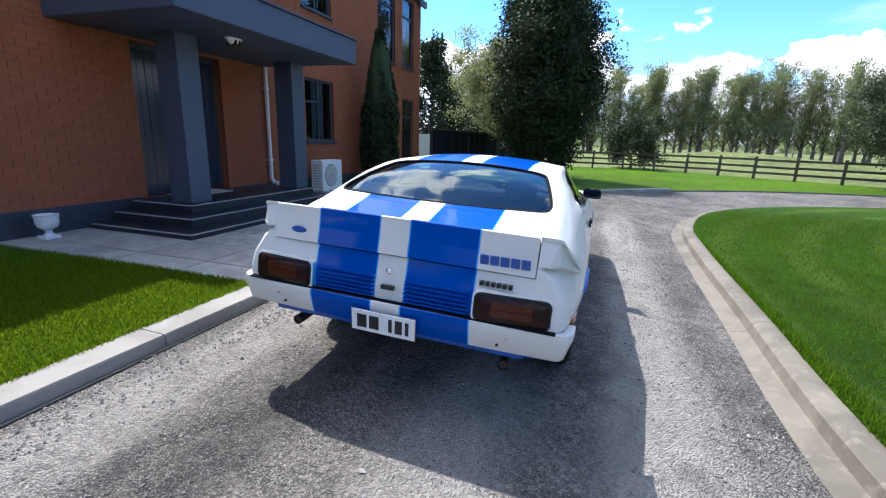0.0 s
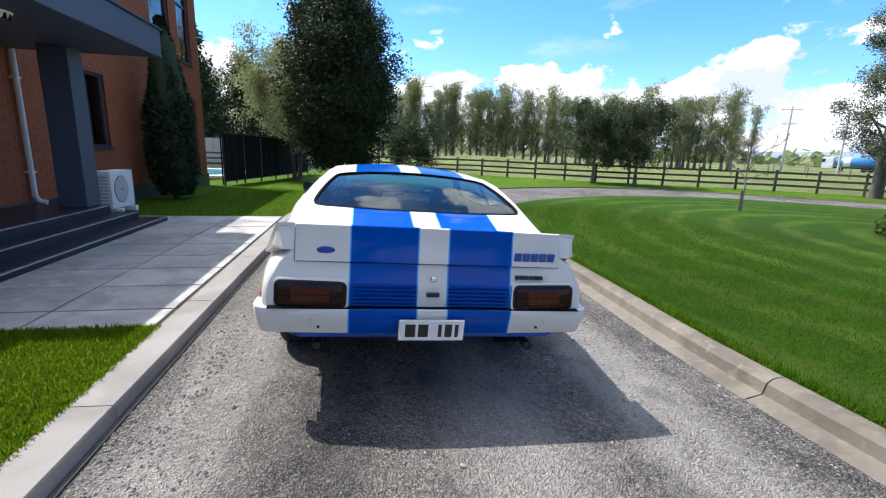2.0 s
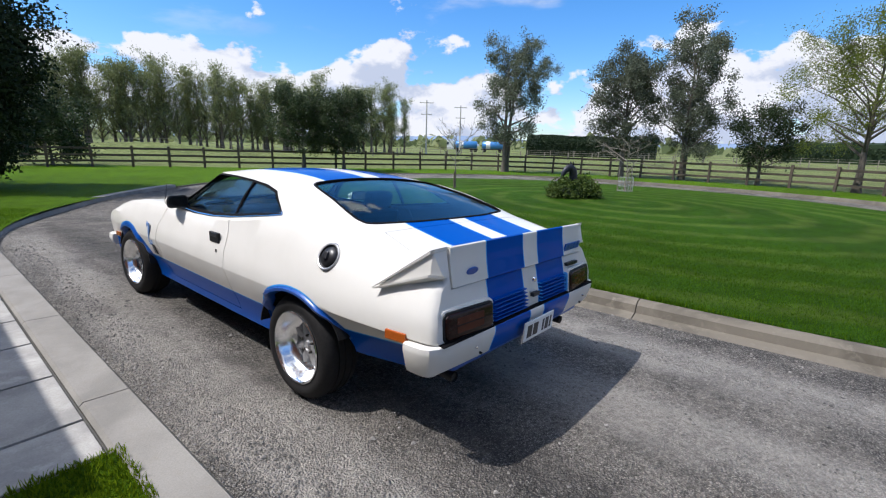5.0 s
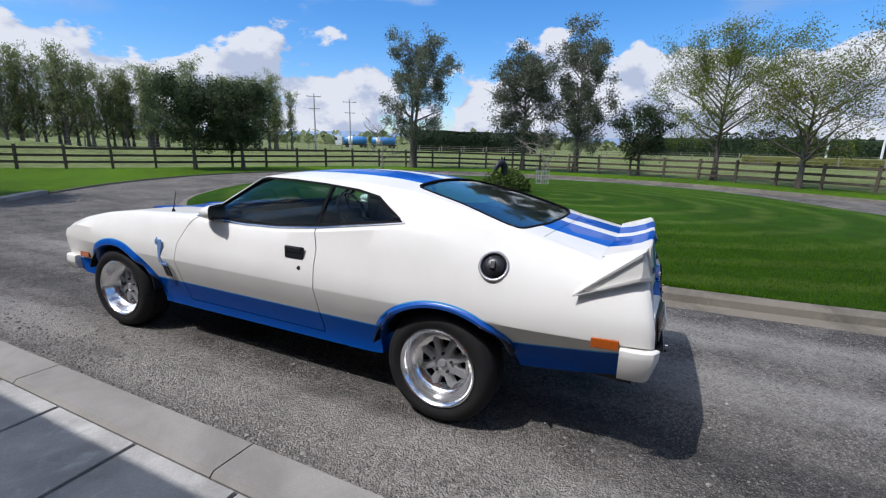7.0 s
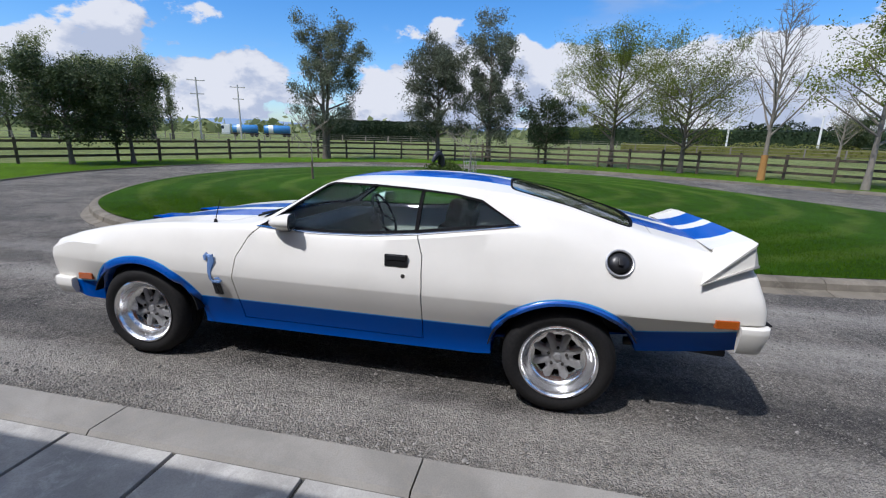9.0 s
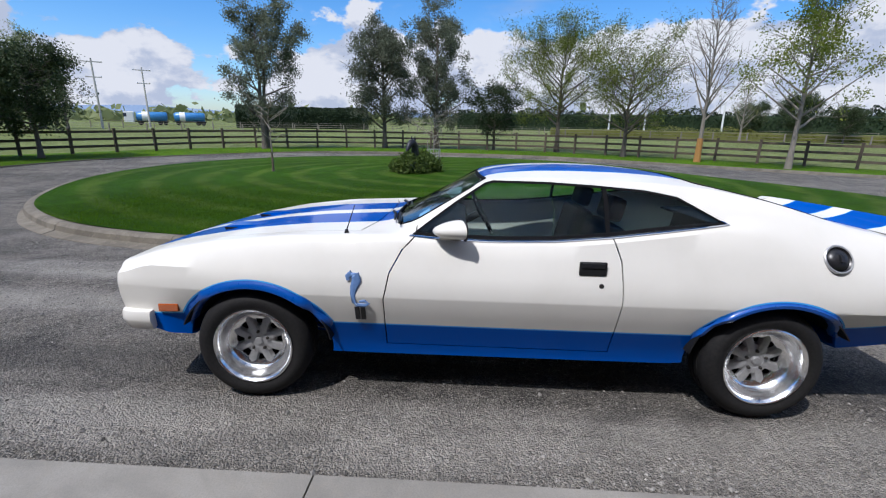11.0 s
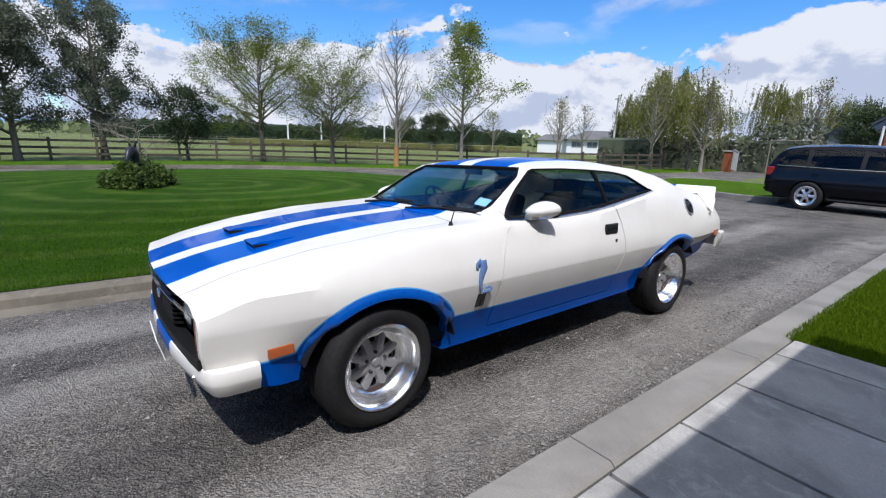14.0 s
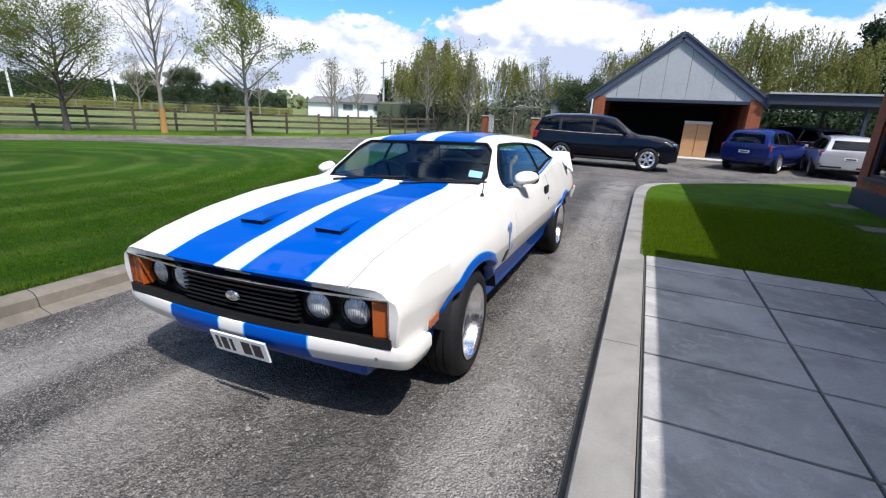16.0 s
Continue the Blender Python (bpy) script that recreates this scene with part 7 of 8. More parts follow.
for x, y, t, s in ((-13.5, 36, 0, 1.0), (-10.0, 38, 80, 0.85), (-17, 34, 150, 1.1), (-7.0, 37, 210, 0.7)):
    plant("conifer", con, x, y, "dark conifer behind the pool", turn=t, scale=s, group="conifers behind the pool")
# cypress by the house wall
rng = np.random.default_rng(46)
n = 15000
h = rng.uniform(0, 1, n) ** 0.9
a = rng.uniform(0, 2 * math.pi, n)
rr = (0.49 * np.minimum(1, (1 - h) * 1.6 + 0.16) * np.minimum(1, 0.65 + h * 3)) * (1 + 0.12 * np.sin(5 * a + 9 * h)) * rng.uniform(0.72, 1.03, n)
cyp = quads_mesh("crown", leaf_quads(rng, np.stack([rr * np.cos(a), rr * np.sin(a), 0.15 + h * 3.95], 1), 0.11, 0.45), "leaf_hedge")
cyp_trunk = Geo().tube([(0, 0, 0), (0, 0, 2), (0, 0, 3.9)], [0.07, 0.05, 0.01], 8).lathe([(0.3, 0.25), (0.4, 0.8), (0.4, 2.4), (0.25, 3.5), (0.05, 4.1)], 12).mesh("trunk", "leaf_hedge", 60)
plant("cypress", (cyp_trunk, cyp), -4.78, 8.45, "narrow dark cypress against the house wall")

# saplings on the island
sap = tree_meshes(51, 2.5, 0.42, 0.75, 9, ball, "leaf_fresh", 0, 0.1, rise=0.9, twigs=4, bark="bark_pale", gnarl=0.1, fine=2, girth=0.5)
plant("sapling", sap, 9.9, 7.3, "thin bare pale sapling on the lawn", z=0.05)
part("stake", Geo().box(-0.02, 0.02, -0.02, 0.02, 0.0, 0.62, pose(9.82, 7.27, 0.03)), "fence_wood", None)
tagged(bpy.data.objects["stake"], "short wooden stake beside a sapling", "stake")
sap2 = tree_meshes(52, 2.1, 0.3, 0.95, 10, ball, "leaf_fresh", 0, 0.1, rise=0.6, twigs=4, bark="bark_pale", gnarl=0.16, fine=2, girth=0.6)
plant("sapling", sap2, 13.8, 2.85, "bare spreading sapling in a wire guard", z=0.12)
guard = empty("tree_guard", pose(13.8, 2.85, 0.10), label="wire mesh tree guard on three white stakes", category="tree guard")
for k in range(3):
    t = 2 * math.pi * k / 3
    part("stake", Geo().tube([(0.26 * math.cos(t), 0.26 * math.sin(t), 0), (0.24 * math.cos(t), 0.24 * math.sin(t), 0.85)], 0.016, 8), "bark_pale", guard)
g = Geo()
for z in (0.05, 0.2, 0.35, 0.5):
    g.tube([(0.25 * math.cos(t), 0.25 * math.sin(t), z) for t in np.linspace(0, 2 * math.pi, 17)], 0.006, 4)
for t in np.linspace(0, 2 * math.pi, 17)[:-1]:
    g.tube([(0.25 * math.cos(t), 0.25 * math.sin(t), 0.0), (0.25 * math.cos(t), 0.25 * math.sin(t), 0.5)], 0.005, 4)
part("mesh", g, "panel_grey", guard)

# bush and sculpture
rng = np.random.default_rng(53)
cs = []
# two leafy lobes of many upright sprays
for bx, by, rx, rz in ((-0.28, 0.05, 0.50, 0.50), (0.30, -0.08, 0.48, 0.56), (0.0, 0.25, 0.5, 0.42), (0.05, -0.3, 0.45, 0.40)):
    m = 70
    d = unit(rng.normal(size=(m, 3)))
    d[:, 2] = np.abs(d[:, 2])
    seat = d * np.array([rx, rx, rz]) * rng.uniform(0.75, 1.0, (m, 1)) + np.array([bx, by, 0.06])
    for q in seat:
        k = 46
        cs.append(q + rng.normal(0, 1, (k, 3)) * np.array([0.055, 0.055, 0.075]))
c = np.concatenate(cs)
c[:, 2] = np.maximum(c[:, 2], 0.03)
bush = empty("bush", pose(10.05, 3.1, 0.12), label="low leafy green bush round the sculpture", category="bush")
obj("leaves", quads_mesh("leaves", leaf_quads(rng, c, 0.075, 0.5), "leaf_bush"), bush)
part("stems", Geo().lathe([(0.45, 0.0), (0.52, 0.15), (0.42, 0.3), (0.18, 0.38), (0, 0.38)], 14), "leaf_hedge", bush)


def horse_head():
    """A dark bust with an arched neck and a lowered muzzle."""
    g = Geo()
    secs = [((0, 0, 0.35), 0.15, 0.16), ((0.0, 0, 0.58), 0.13, 0.15), ((0.03, 0.0, 0.80), 0.11, 0.15), ((0.0, 0.05, 0.98), 0.10, 0.14), ((0, 0.14, 1.08), 0.095, 0.13), ((0, 0.26, 1.07), 0.09, 0.115), ((0, 0.36, 0.98), 0.075, 0.09), ((0, 0.43, 0.88), 0.06, 0.07), ((0, 0.46, 0.81), 0.05, 0.05)]
    pts = [np.array(s[0]) for s in secs]
    vs, n = [], 16
    for i, (p, rx, ry) in enumerate(secs):
        t = unit(np.array(secs[min(i + 1, len(secs) - 1)][0]) - np.array(secs[max(i - 1, 0)][0]))
        u = np.array([1.0, 0, 0])
        w = np.cross(t, u)
        for k in range(n):
            a = 2 * math.pi * k / n
            vs.append(tuple(p + u * rx * math.cos(a) + w * ry * math.sin(a)))
    fs = [(i * n + k, i * n + (k + 1) % n, (i + 1) * n + (k + 1) % n, (i + 1) * n + k) for i in range(len(secs) - 1) for k in range(n)] + [tuple(range(n)), tuple((len(secs) - 1) * n + k for k in range(n))]
    g.add(vs, fs)
    for sx in (-1, 1):
        g.lathe([(0.03, 0.0), (0.035, 0.05), (0.0, 0.14)], 10, "z", pose(0.055 * sx, 0.10, 1.17, -15, 10 * sx))
    return g


st = part("horse_sculpture", horse_head(), "bronze", None, smooth=60, m=pose(10.0, 3.1, 0.06, 0, 0, 60) @ Matrix.Scale(0.86, 4))
tagged(st, "dark bronze horse head sculpture standing in the bush", "sculpture")

# shelter belt
belt = spline([(-26, 76), (-12, 78), (3.5, 77), (23, 73.2), (40, 64.5), (54.5, 55)], False, 30)
sb = np.concatenate([[0], np.cumsum(np.linalg.norm(np.diff(belt, axis=0), axis=1))])
poplar = lambda h: 0.95 - 0.5 * h + 0.25 * math.sin(9 * h)
kinds = [tree_meshes(60 + k, 10.2 + 1.1 * k, 0.10, 1.55, 34, poplar, "leaf_belt", 5200, 0.27, rise=1.5, twigs=5, spread=0.3, clump=0.75, ratio=0.34, fine=2, droop=1.2, gnarl=0.16) for k in range(4)]
rnd = random.Random(9)
for k, s in enumerate(np.arange(0, sb[-1], 0.86)):
    x, y = np.interp(s, sb, belt[:, 0]), np.interp(s, sb, belt[:, 1])
    plant("shelter_tree", kinds[rnd.randrange(4)], x + rnd.uniform(-1.2, 1.2), y + rnd.uniform(-2.5, 2.5), "tall feathery shelter-belt tree", turn=rnd.uniform(0, 360), scale=rnd.uniform(0.82, 1.06) * (1 - 0.16 * max(0.0, (x - 22) / 30)), group="shelter belt")


def hedge(name, pts, width, height, leaf, count, size, label, seed, wob=0.1):
    rng = np.random.default_rng(seed)
    P = np.array(pts, float)
    s = np.concatenate([[0], np.cumsum(np.linalg.norm(np.diff(P, axis=0), axis=1))])
    u = rng.uniform(0, s[-1], count)
    x, y = np.interp(u, s, P[:, 0]), np.interp(u, s, P[:, 1])
    top = height * (1 + wob * np.sin(u * 0.21 + seed) + 0.5 * wob * np.sin(u * 0.83 + 2 * seed) + 0.3 * wob * np.sin(u * 2.9))
    q = rng.uniform(0, 1, count)
    z = top * np.sqrt(q)
    off = rng.choice([-1, 1], count) * width / 2 * np.sqrt(np.maximum(0.05, 1 - (z / top) ** 4)) * rng.uniform(0.7, 1.05, count)
    d = np.gradient(P, axis=0)
    nx = np.interp(u, s, -unit(d)[:, 1])
    ny = np.interp(u, s, unit(d)[:, 0])
    me = quads_mesh(name, leaf_quads(rng, np.stack([x + nx * off, y + ny * off, z], 1), size, 0.6), leaf)
    ob = new(name, me)
    core = sweep(P, [(-width * 0.38, -0.1), (-width * 0.38, height * 0.8), (0, height * 0.88), (width * 0.38, height * 0.8), (width * 0.38, -0.1)], lambda a, b: 0.0)
    part("hedge_core", core, leaf, ob)
    return tagged(ob, label, "hedge")


hedge("clipped_hedge", [(78.5, 43), (81.5, 34), (83.6, 26), (84.6, 20.5)], 3.0, 3.9, "leaf_hedge", 20000, 0.28, "tall dark clipped shelter hedge", 71, 0.03)
hedge("far_hedge", [(118, 4), (116.6, -8), (110, -34), (98, -62), (80, -84)], 4.0, 4.6, "leaf_hedge", 16000, 0.45, "dark far hedge row", 72, 0.18)
hedge("low_scrub", [(62, -10), (60, -26), (54, -38), (46, -48)], 2.0, 1.1, "leaf_willow", 5000, 0.2, "loose dry scrub beyond the paddock", 73, 0.35)
hedge("yard_scrub", [(20, -30), (15, -31.5), (10, -33), (4, -34), (-2, -35)], 2.2, 2.4, "leaf_olive", 6000, 0.25, "low scrub behind the drive gate", 74, 0.3)
# added leafy screen that supplies the darkness under the carport roof
hedge("carport_hedge", [(-16, -27.5), (-10, -27), (-5.5, -26.8)], 2.0, 2.7, "leaf_hedge", 7000, 0.2, "dark hedge behind the carport", 75, 0.12)

# willows and bare trees to the south
def willow_meshes(seed, height):
    """A willow: the crown is hanging strands of narrow leaves."""
    rng = np.random.default_rng(seed)
    trunk, _ = tree_meshes(seed, height, 0.15, 2.0, 36, ball, "leaf_willow", 0, 0.2, rise=0.7, twigs=5)
    n = len(trunk.vertices)
    co = np.empty(n * 3)
    trunk.vertices.foreach_get("co", co)
    co = co.reshape(-1, 3)
    seats = co[(co[:, 2] > height * 0.45)]
    cs = []
    for q in seats[rng.choice(len(seats), 1000)]:
        ln = rng.uniform(0.6, 2.4) * (0.5 + 0.5 * q[2] / height)
        k = int(ln / 0.075)
        u = np.linspace(0, 1, k)[:, None]
        out = q * np.array([1, 1, 0]) / (np.linalg.norm(q[:2]) + 0.3)
        cs.append(q + out * 0.35 * np.sqrt(u) * rng.uniform(0.3, 1.2) - np.array([0, 0, ln]) * u + rng.normal(0, 0.035, (k, 3)))
    return trunk, quads_mesh("crown", leaf_quads(rng, np.concatenate(cs), 0.17, 0.36, 2.2), "leaf_willow")


will = [willow_meshes(80 + k, 7.2 + 0.6 * k) for k in range(2)]
G3 = "willows south of the yard"
for k, (x, y, s, t) in enumerate(((11.6, -27.5, 0.82, 0), (14.6, -29.5, 0.95, 70), (19.5, -35, 0.9, 120), (12.0, -44, 0.95, 200), (8.0, -46, 0.85, 30), (1.0, -40, 0.95, 90), (-5.5, -38, 1.1, 10), (-9.0, -37, 1.15, 150), (-13.5, -37, 1.1, 250), (-2.0, -37, 1.05, 300))):
    plant("willow", will[k % 2], x, y, "drooping yellow-green willow tree in young leaf", turn=t, scale=s, group=G3)
bare = [tree_meshes(85 + k, 7.0, 0.2, 1.9, 26, cone, "leaf_willow", 420, 0.16, rise=1.1, twigs=7, bark="bark_pale", spread=0.15) for k in range(2)]
for k, (x, y, s, t) in enumerate(((34.8, -42.7, 1.05, 0), (31.5, -39, 0.9, 50), (13.2, -25.5, 0.86, 100), (10.3, -26.3, 0.8, 210), (1.6, -33, 0.95, 300), (52, -30, 0.9, 20), (46, -42, 0.85, 170), (27, -37, 0.8, 260), (8.4, -40, 1.0, 15))):
    plant("bare_tree", bare[k % 2], x, y, "bare branching tree far across the paddock", turn=t, scale=s, group="bare trees to the south")
for x, y, s, t in ((54, -37.5, 0.95, 0), (57, -34, 0.8, 80), (3.2, -31, 0.75, 40), (50, -40, 0.7, 190)):
    plant("green_tree", rm, x, y, "round green tree far off", turn=t, scale=s * 1.35, group="far green trees")
for x, y, s in ((-15.5, -38.5, 0.9), (-19, -37, 1.0), (36, -58, 0.6)):
    plant("conifer", con, x, y, "dark conifer behind the garage", scale=s, group="conifers to the south")

# woods along the horizon
rng = np.random.default_rng(90)
cs = []
for k in range(420):
    a = rng.uniform(-1.35, 1.75)
    r = rng.uniform(190, 420)
    w, hh = rng.uniform(4, 16), rng.uniform(2.5, 7)
    m = 26
    p = rng.normal(size=(m, 3)) * np.array([w * 0.4, w * 0.4, hh * 0.25]) + np.array([r * math.cos(a), r * math.sin(a), hh * 0.45])
    p[:, 2] = np.abs(p[:, 2])
    cs.append(p)
tagged(new("far_woods", quads_mesh("far_woods", leaf_quads(rng, np.concatenate(cs), 4.2, 0.7), "leaf_belt")), "low hedgerows and woods along the horizon", "woods", kind="stuff")
# far ridge, its haze carried by the blue material
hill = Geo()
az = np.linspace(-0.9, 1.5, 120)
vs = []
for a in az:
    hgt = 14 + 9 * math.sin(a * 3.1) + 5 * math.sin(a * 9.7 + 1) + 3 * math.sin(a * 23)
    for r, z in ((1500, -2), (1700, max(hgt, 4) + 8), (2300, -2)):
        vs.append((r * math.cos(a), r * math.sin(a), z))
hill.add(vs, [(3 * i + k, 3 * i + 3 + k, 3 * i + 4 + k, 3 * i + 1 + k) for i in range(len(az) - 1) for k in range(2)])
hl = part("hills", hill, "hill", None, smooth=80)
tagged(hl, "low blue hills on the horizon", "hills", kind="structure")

# ---- garage, yard and parked cars ----
def build_garage():
    gy = -18.5
    ga = empty("garage", label="open brick garage with a grey gable and dark fascia", category="garage")
    for x in (0.42, -5.95):
        g = Geo().box(x, x + 0.5, gy - 0.5, gy, -0.2, 2.55)
        pr = part("pillar", g, "mortar", ga)
        bk = Geo()
        for r in range(30):
            z = -0.1 + r * 0.086
            for k in range(2):
                o = 0.0 if r % 2 else -0.115
                for y0 in (0.0 + o, 0.24 + o):
                    a, b = max(x - 0.006, x + y0), min(x + 0.506, x + y0 + 0.23)
                    if k == 0:
                        bk.box(a, b, gy - 0.02, gy + 0.008, z, z + 0.076)
                    elif x < -5:
                        bk.box(x + 0.49, x + 0.508, gy - 0.5 - y0 * 0 + max(y0, 0), gy - 0.5 + min(y0 + 0.23, 0.5), z, z + 0.076)
        tagged(part("brickwork", bk, "brick", pr), kind="stuff")
    part("side_wall", Geo().box(0.6, 0.85, gy - 6.5, gy - 0.5, -0.2, 2.6).box(-5.9, -5.65, gy - 6.5, gy - 3.2, -0.2, 2.6).box(-5.9, 0.85, gy - 6.7, gy - 6.5, -0.2, 2.6), "brick", ga)
    part("garage_door", Geo().box(-5.0, 0.3, gy - 5.2, gy - 5.1, -0.1, 2.2, b=0.01), "navy_dark", ga)
    part("ceiling", Geo().box(-5.9, 0.9, gy - 6.5, gy - 0.1, 2.42, 2.46), "slate_dark", ga)
    ap, el, er = (-2.45, 5.12), (1.05, 2.52), (-5.95, 2.52)
    n = 7
    xs_ = np.linspace(el[0] - 0.12, er[0] + 0.12, n + 1)
    top = lambda x: float(np.interp(x, [er[0], ap[0], el[0]], [er[1], ap[1], el[1]]))
    for a, b in zip(xs_[:-1], xs_[1:]):
        pts = [(a - 0.008, 2.46), (b + 0.008, 2.46), (b + 0.008, top(b)), *([(ap[0], ap[1])] if b < ap[0] < a else []), (a - 0.008, top(a))]
        part("gable_panel", Geo().prism(pts, "y", gy - 0.12, gy - 0.05), "panel_grey", ga)
    for p, q in ((ap, el), (ap, er)):
        d = np.array(q) - np.array(p)
        d = d / np.linalg.norm(d)
        e = np.array(q) + d * 0.28
        nn = np.array([-d[1], d[0]]) * (1 if d[0] > 0 else -1)
        poly = [tuple(np.array(p) + nn * 0.12), tuple(e + nn * 0.12), tuple(e - nn * 0.16), tuple(np.array(p) - nn * 0.16)]
        part("fascia", Geo().prism(poly, "y", gy - 0.14, gy + 0.06), "slate_paint", ga)
        poly = [tuple(np.array(p) + nn * 0.16), tuple(e + nn * 0.16), tuple(e + nn * 0.08), tuple(np.array(p) + nn * 0.08)]
        part("roof_side", Geo().prism(poly, "y", gy - 7.0, gy + 0.10), "roof_metal", ga)
    part("ridge_cap", Geo().prism([(ap[0] - 0.2, ap[1] - 0.10), (ap[0] + 0.2, ap[1] - 0.10), (ap[0] + 0.12, ap[1] + 0.06), (ap[0], ap[1] + 0.17), (ap[0] - 0.12, ap[1] + 0.06)], "y", gy - 6.9, gy + 0.064), "slate_paint", ga)
    part("beam", Geo().box(-5.95, 1.0, gy - 0.16, gy - 0.02, 2.34, 2.48, b=0.008), "slate_dark", ga)
    part("downpipe", Geo().tube([(1.0, gy + 0.04, 2.4), (1.0, gy + 0.04, -0.1)], 0.04, 10), "white_plastic", ga)
    part("apron", Geo().box(-6.2, 0.9, gy - 6.0, gy + 0.35, -0.12, -0.02, b=0.01), "pale_conc", ga)
    bd = empty("plywood_sheet", pose(-3.7, gy - 0.7, -0.02, -5, 0, 0), label="two worn plywood sheets leaning in the garage", category="board")
    part("sheet", Geo().box(-0.55, -0.02, -0.02, 0.02, 0, 1.6, b=0.004), "board", bd)
    part("sheet", Geo().box(0.0, 0.55, -0.012, 0.028, 0, 1.62, b=0.004), "board", bd)
    part("rail", Geo().box(-0.56, 0.56, 0.03, 0.05, 1.5, 1.62, b=0.004), "pale_conc", bd)
    cp = empty("carport", label="flat grey carport roof beside the garage", category="carport")
    part("roof", Geo().box(-13.5, -6.0, gy - 5.5, gy + 0.2, 2.40, 2.80, b=0.01), "slate_dark", cp)
    part("roof_sheet", Geo().box(-13.6, -6.0, gy - 5.6, gy + 0.3, 2.80, 2.87), "panel_grey", cp)
    for x in (-9.5, -13.2):
        part("post", Geo().box(x, x + 0.12, gy - 0.1, gy + 0.02, -0.15, 2.42, b=0.008), "slate_dark", cp)
        part("post", Geo().box(x, x + 0.12, gy - 5.2, gy - 5.08, -0.15, 2.42, b=0.008), "slate_dark", cp)


build_garage()

WAGON = {
    "stations": np.concatenate([[-1.06, -1.052, -1.04, -1.02], np.arange(-0.98, 3.62, 0.085), [3.64, 3.69, 3.72, 3.735]]),
    "zc": [(-1.06, 1.02), (-1.02, 1.18), (-0.9, 1.44), (-0.74, 1.585), (-0.3, 1.65), (0.5, 1.675), (1.2, 1.66), (1.55, 1.60), (1.72, 1.54), (2.35, 1.13), (2.45, 1.10), (2.9, 1.085), (3.3, 1.03), (3.55, 0.96), (3.68, 0.87), (3.74, 0.78)],
    "zs": [(-1.06, 1.0), (-0.5, 1.06), (0, 1.06), (1, 1.04), (2, 1.01), (2.4, 1.01), (2.9, 1.0), (3.3, 0.955), (3.55, 0.89), (3.68, 0.82), (3.74, 0.76)],
    "xs": [(-1.06, 0.80), (-0.6, 0.855), (0, 0.865), (2, 0.865), (2.8, 0.845), (3.3, 0.825), (3.74, 0.72)],
    "xr": [(-1.06, 0.74), (-0.8, 0.64), (0, 0.62), (1.2, 0.61), (1.6, 0.62), (2.35, 0.76), (2.8, 0.72), (3.3, 0.69), (3.74, 0.60)],
    "zr": [(-1.06, 1.01), (-0.9, 1.36), (-0.74, 1.51), (-0.3, 1.585), (0.5, 1.61), (1.2, 1.60), (1.6, 1.53), (1.72, 1.48), (2.3, 1.10), (2.45, 1.04), (2.9, 1.03), (3.3, 0.98), (3.55, 0.91), (3.68, 0.84), (3.74, 0.77)],
    "xw": [(-1.06, 0.84), (-0.8, 0.925), (0, 0.945), (2.8, 0.945), (3.2, 0.93), (3.5, 0.885), (3.74, 0.78)],
    "zl": [(-1.06, 0.42), (-0.7, 0.34), (0, 0.28), (2.8, 0.28), (3.74, 0.36)],
    "round": {-1.06: 0.93, -1.052: 0.965, 3.735: 0.93, 3.72: 0.97}, "mid": 0.75, "zw": 0.62, "zk": 0.80, "sigma": {"zc": 0.05, "zr": 0.05},
}
WAGON_MESH = {}


def wagon_meshes():
    hull = oriented("hull", *car_hull(WAGON, 4, 6))
    skin = shell(hull, 0.0, 0.018)
    dlo = [(2.12, 1.08), (1.72, 1.36), (1.45, 1.50), (0.5, 1.53), (-0.3, 1.50), (-0.66, 1.44), (-0.84, 1.28), (-0.80, 1.12), (0.5, 1.08)]
    side = [cutter(dlo, "x", -1.2, -0.4), cutter(dlo, "x", 0.4, 1.2)]
    scr = cutter([(-0.70, 2.26), (-0.58, 1.72), (0, 1.75), (0.58, 1.72), (0.70, 2.26), (0, 2.36)], "z", 1.0, 1.8)
    back = Geo().prism([(-0.60, 1.12), (0.60, 1.12), (0.53, 1.46), (-0.53, 1.46)], "y", -1.5, -0.5).mesh("cutter", None)
    arches = [Geo().lathe([(0, 0.5 * s), (0.395, 0.5 * s), (0.395, 1.2 * s), (0, 1.2 * s)], 36, "x", Matrix.Translation((0, cy, 0.365))).mesh("cutter", None) for cy in (0, 2.84) for s in (-1, 1)]
    WAGON_MESH["body"] = boolean(skin, arches + side + [scr, back])
    pane = shell(hull, 0.007, 0.012)
    WAGON_MESH["glass"] = [boolean(pane, c, "INTERSECT") for c in (side[0], side[1], scr, back)]
    posts = [boolean(shell(hull, -0.001, 0.02), boolean(side[0], Geo().box(-2, 2, y - 0.045, y + 0.045, 0, 2).mesh("c", None), "INTERSECT"), "INTERSECT") for y in (1.0, -0.12)]
    WAGON_MESH["posts"] = posts + [mirrored(p) for p in posts]


wagon_meshes()


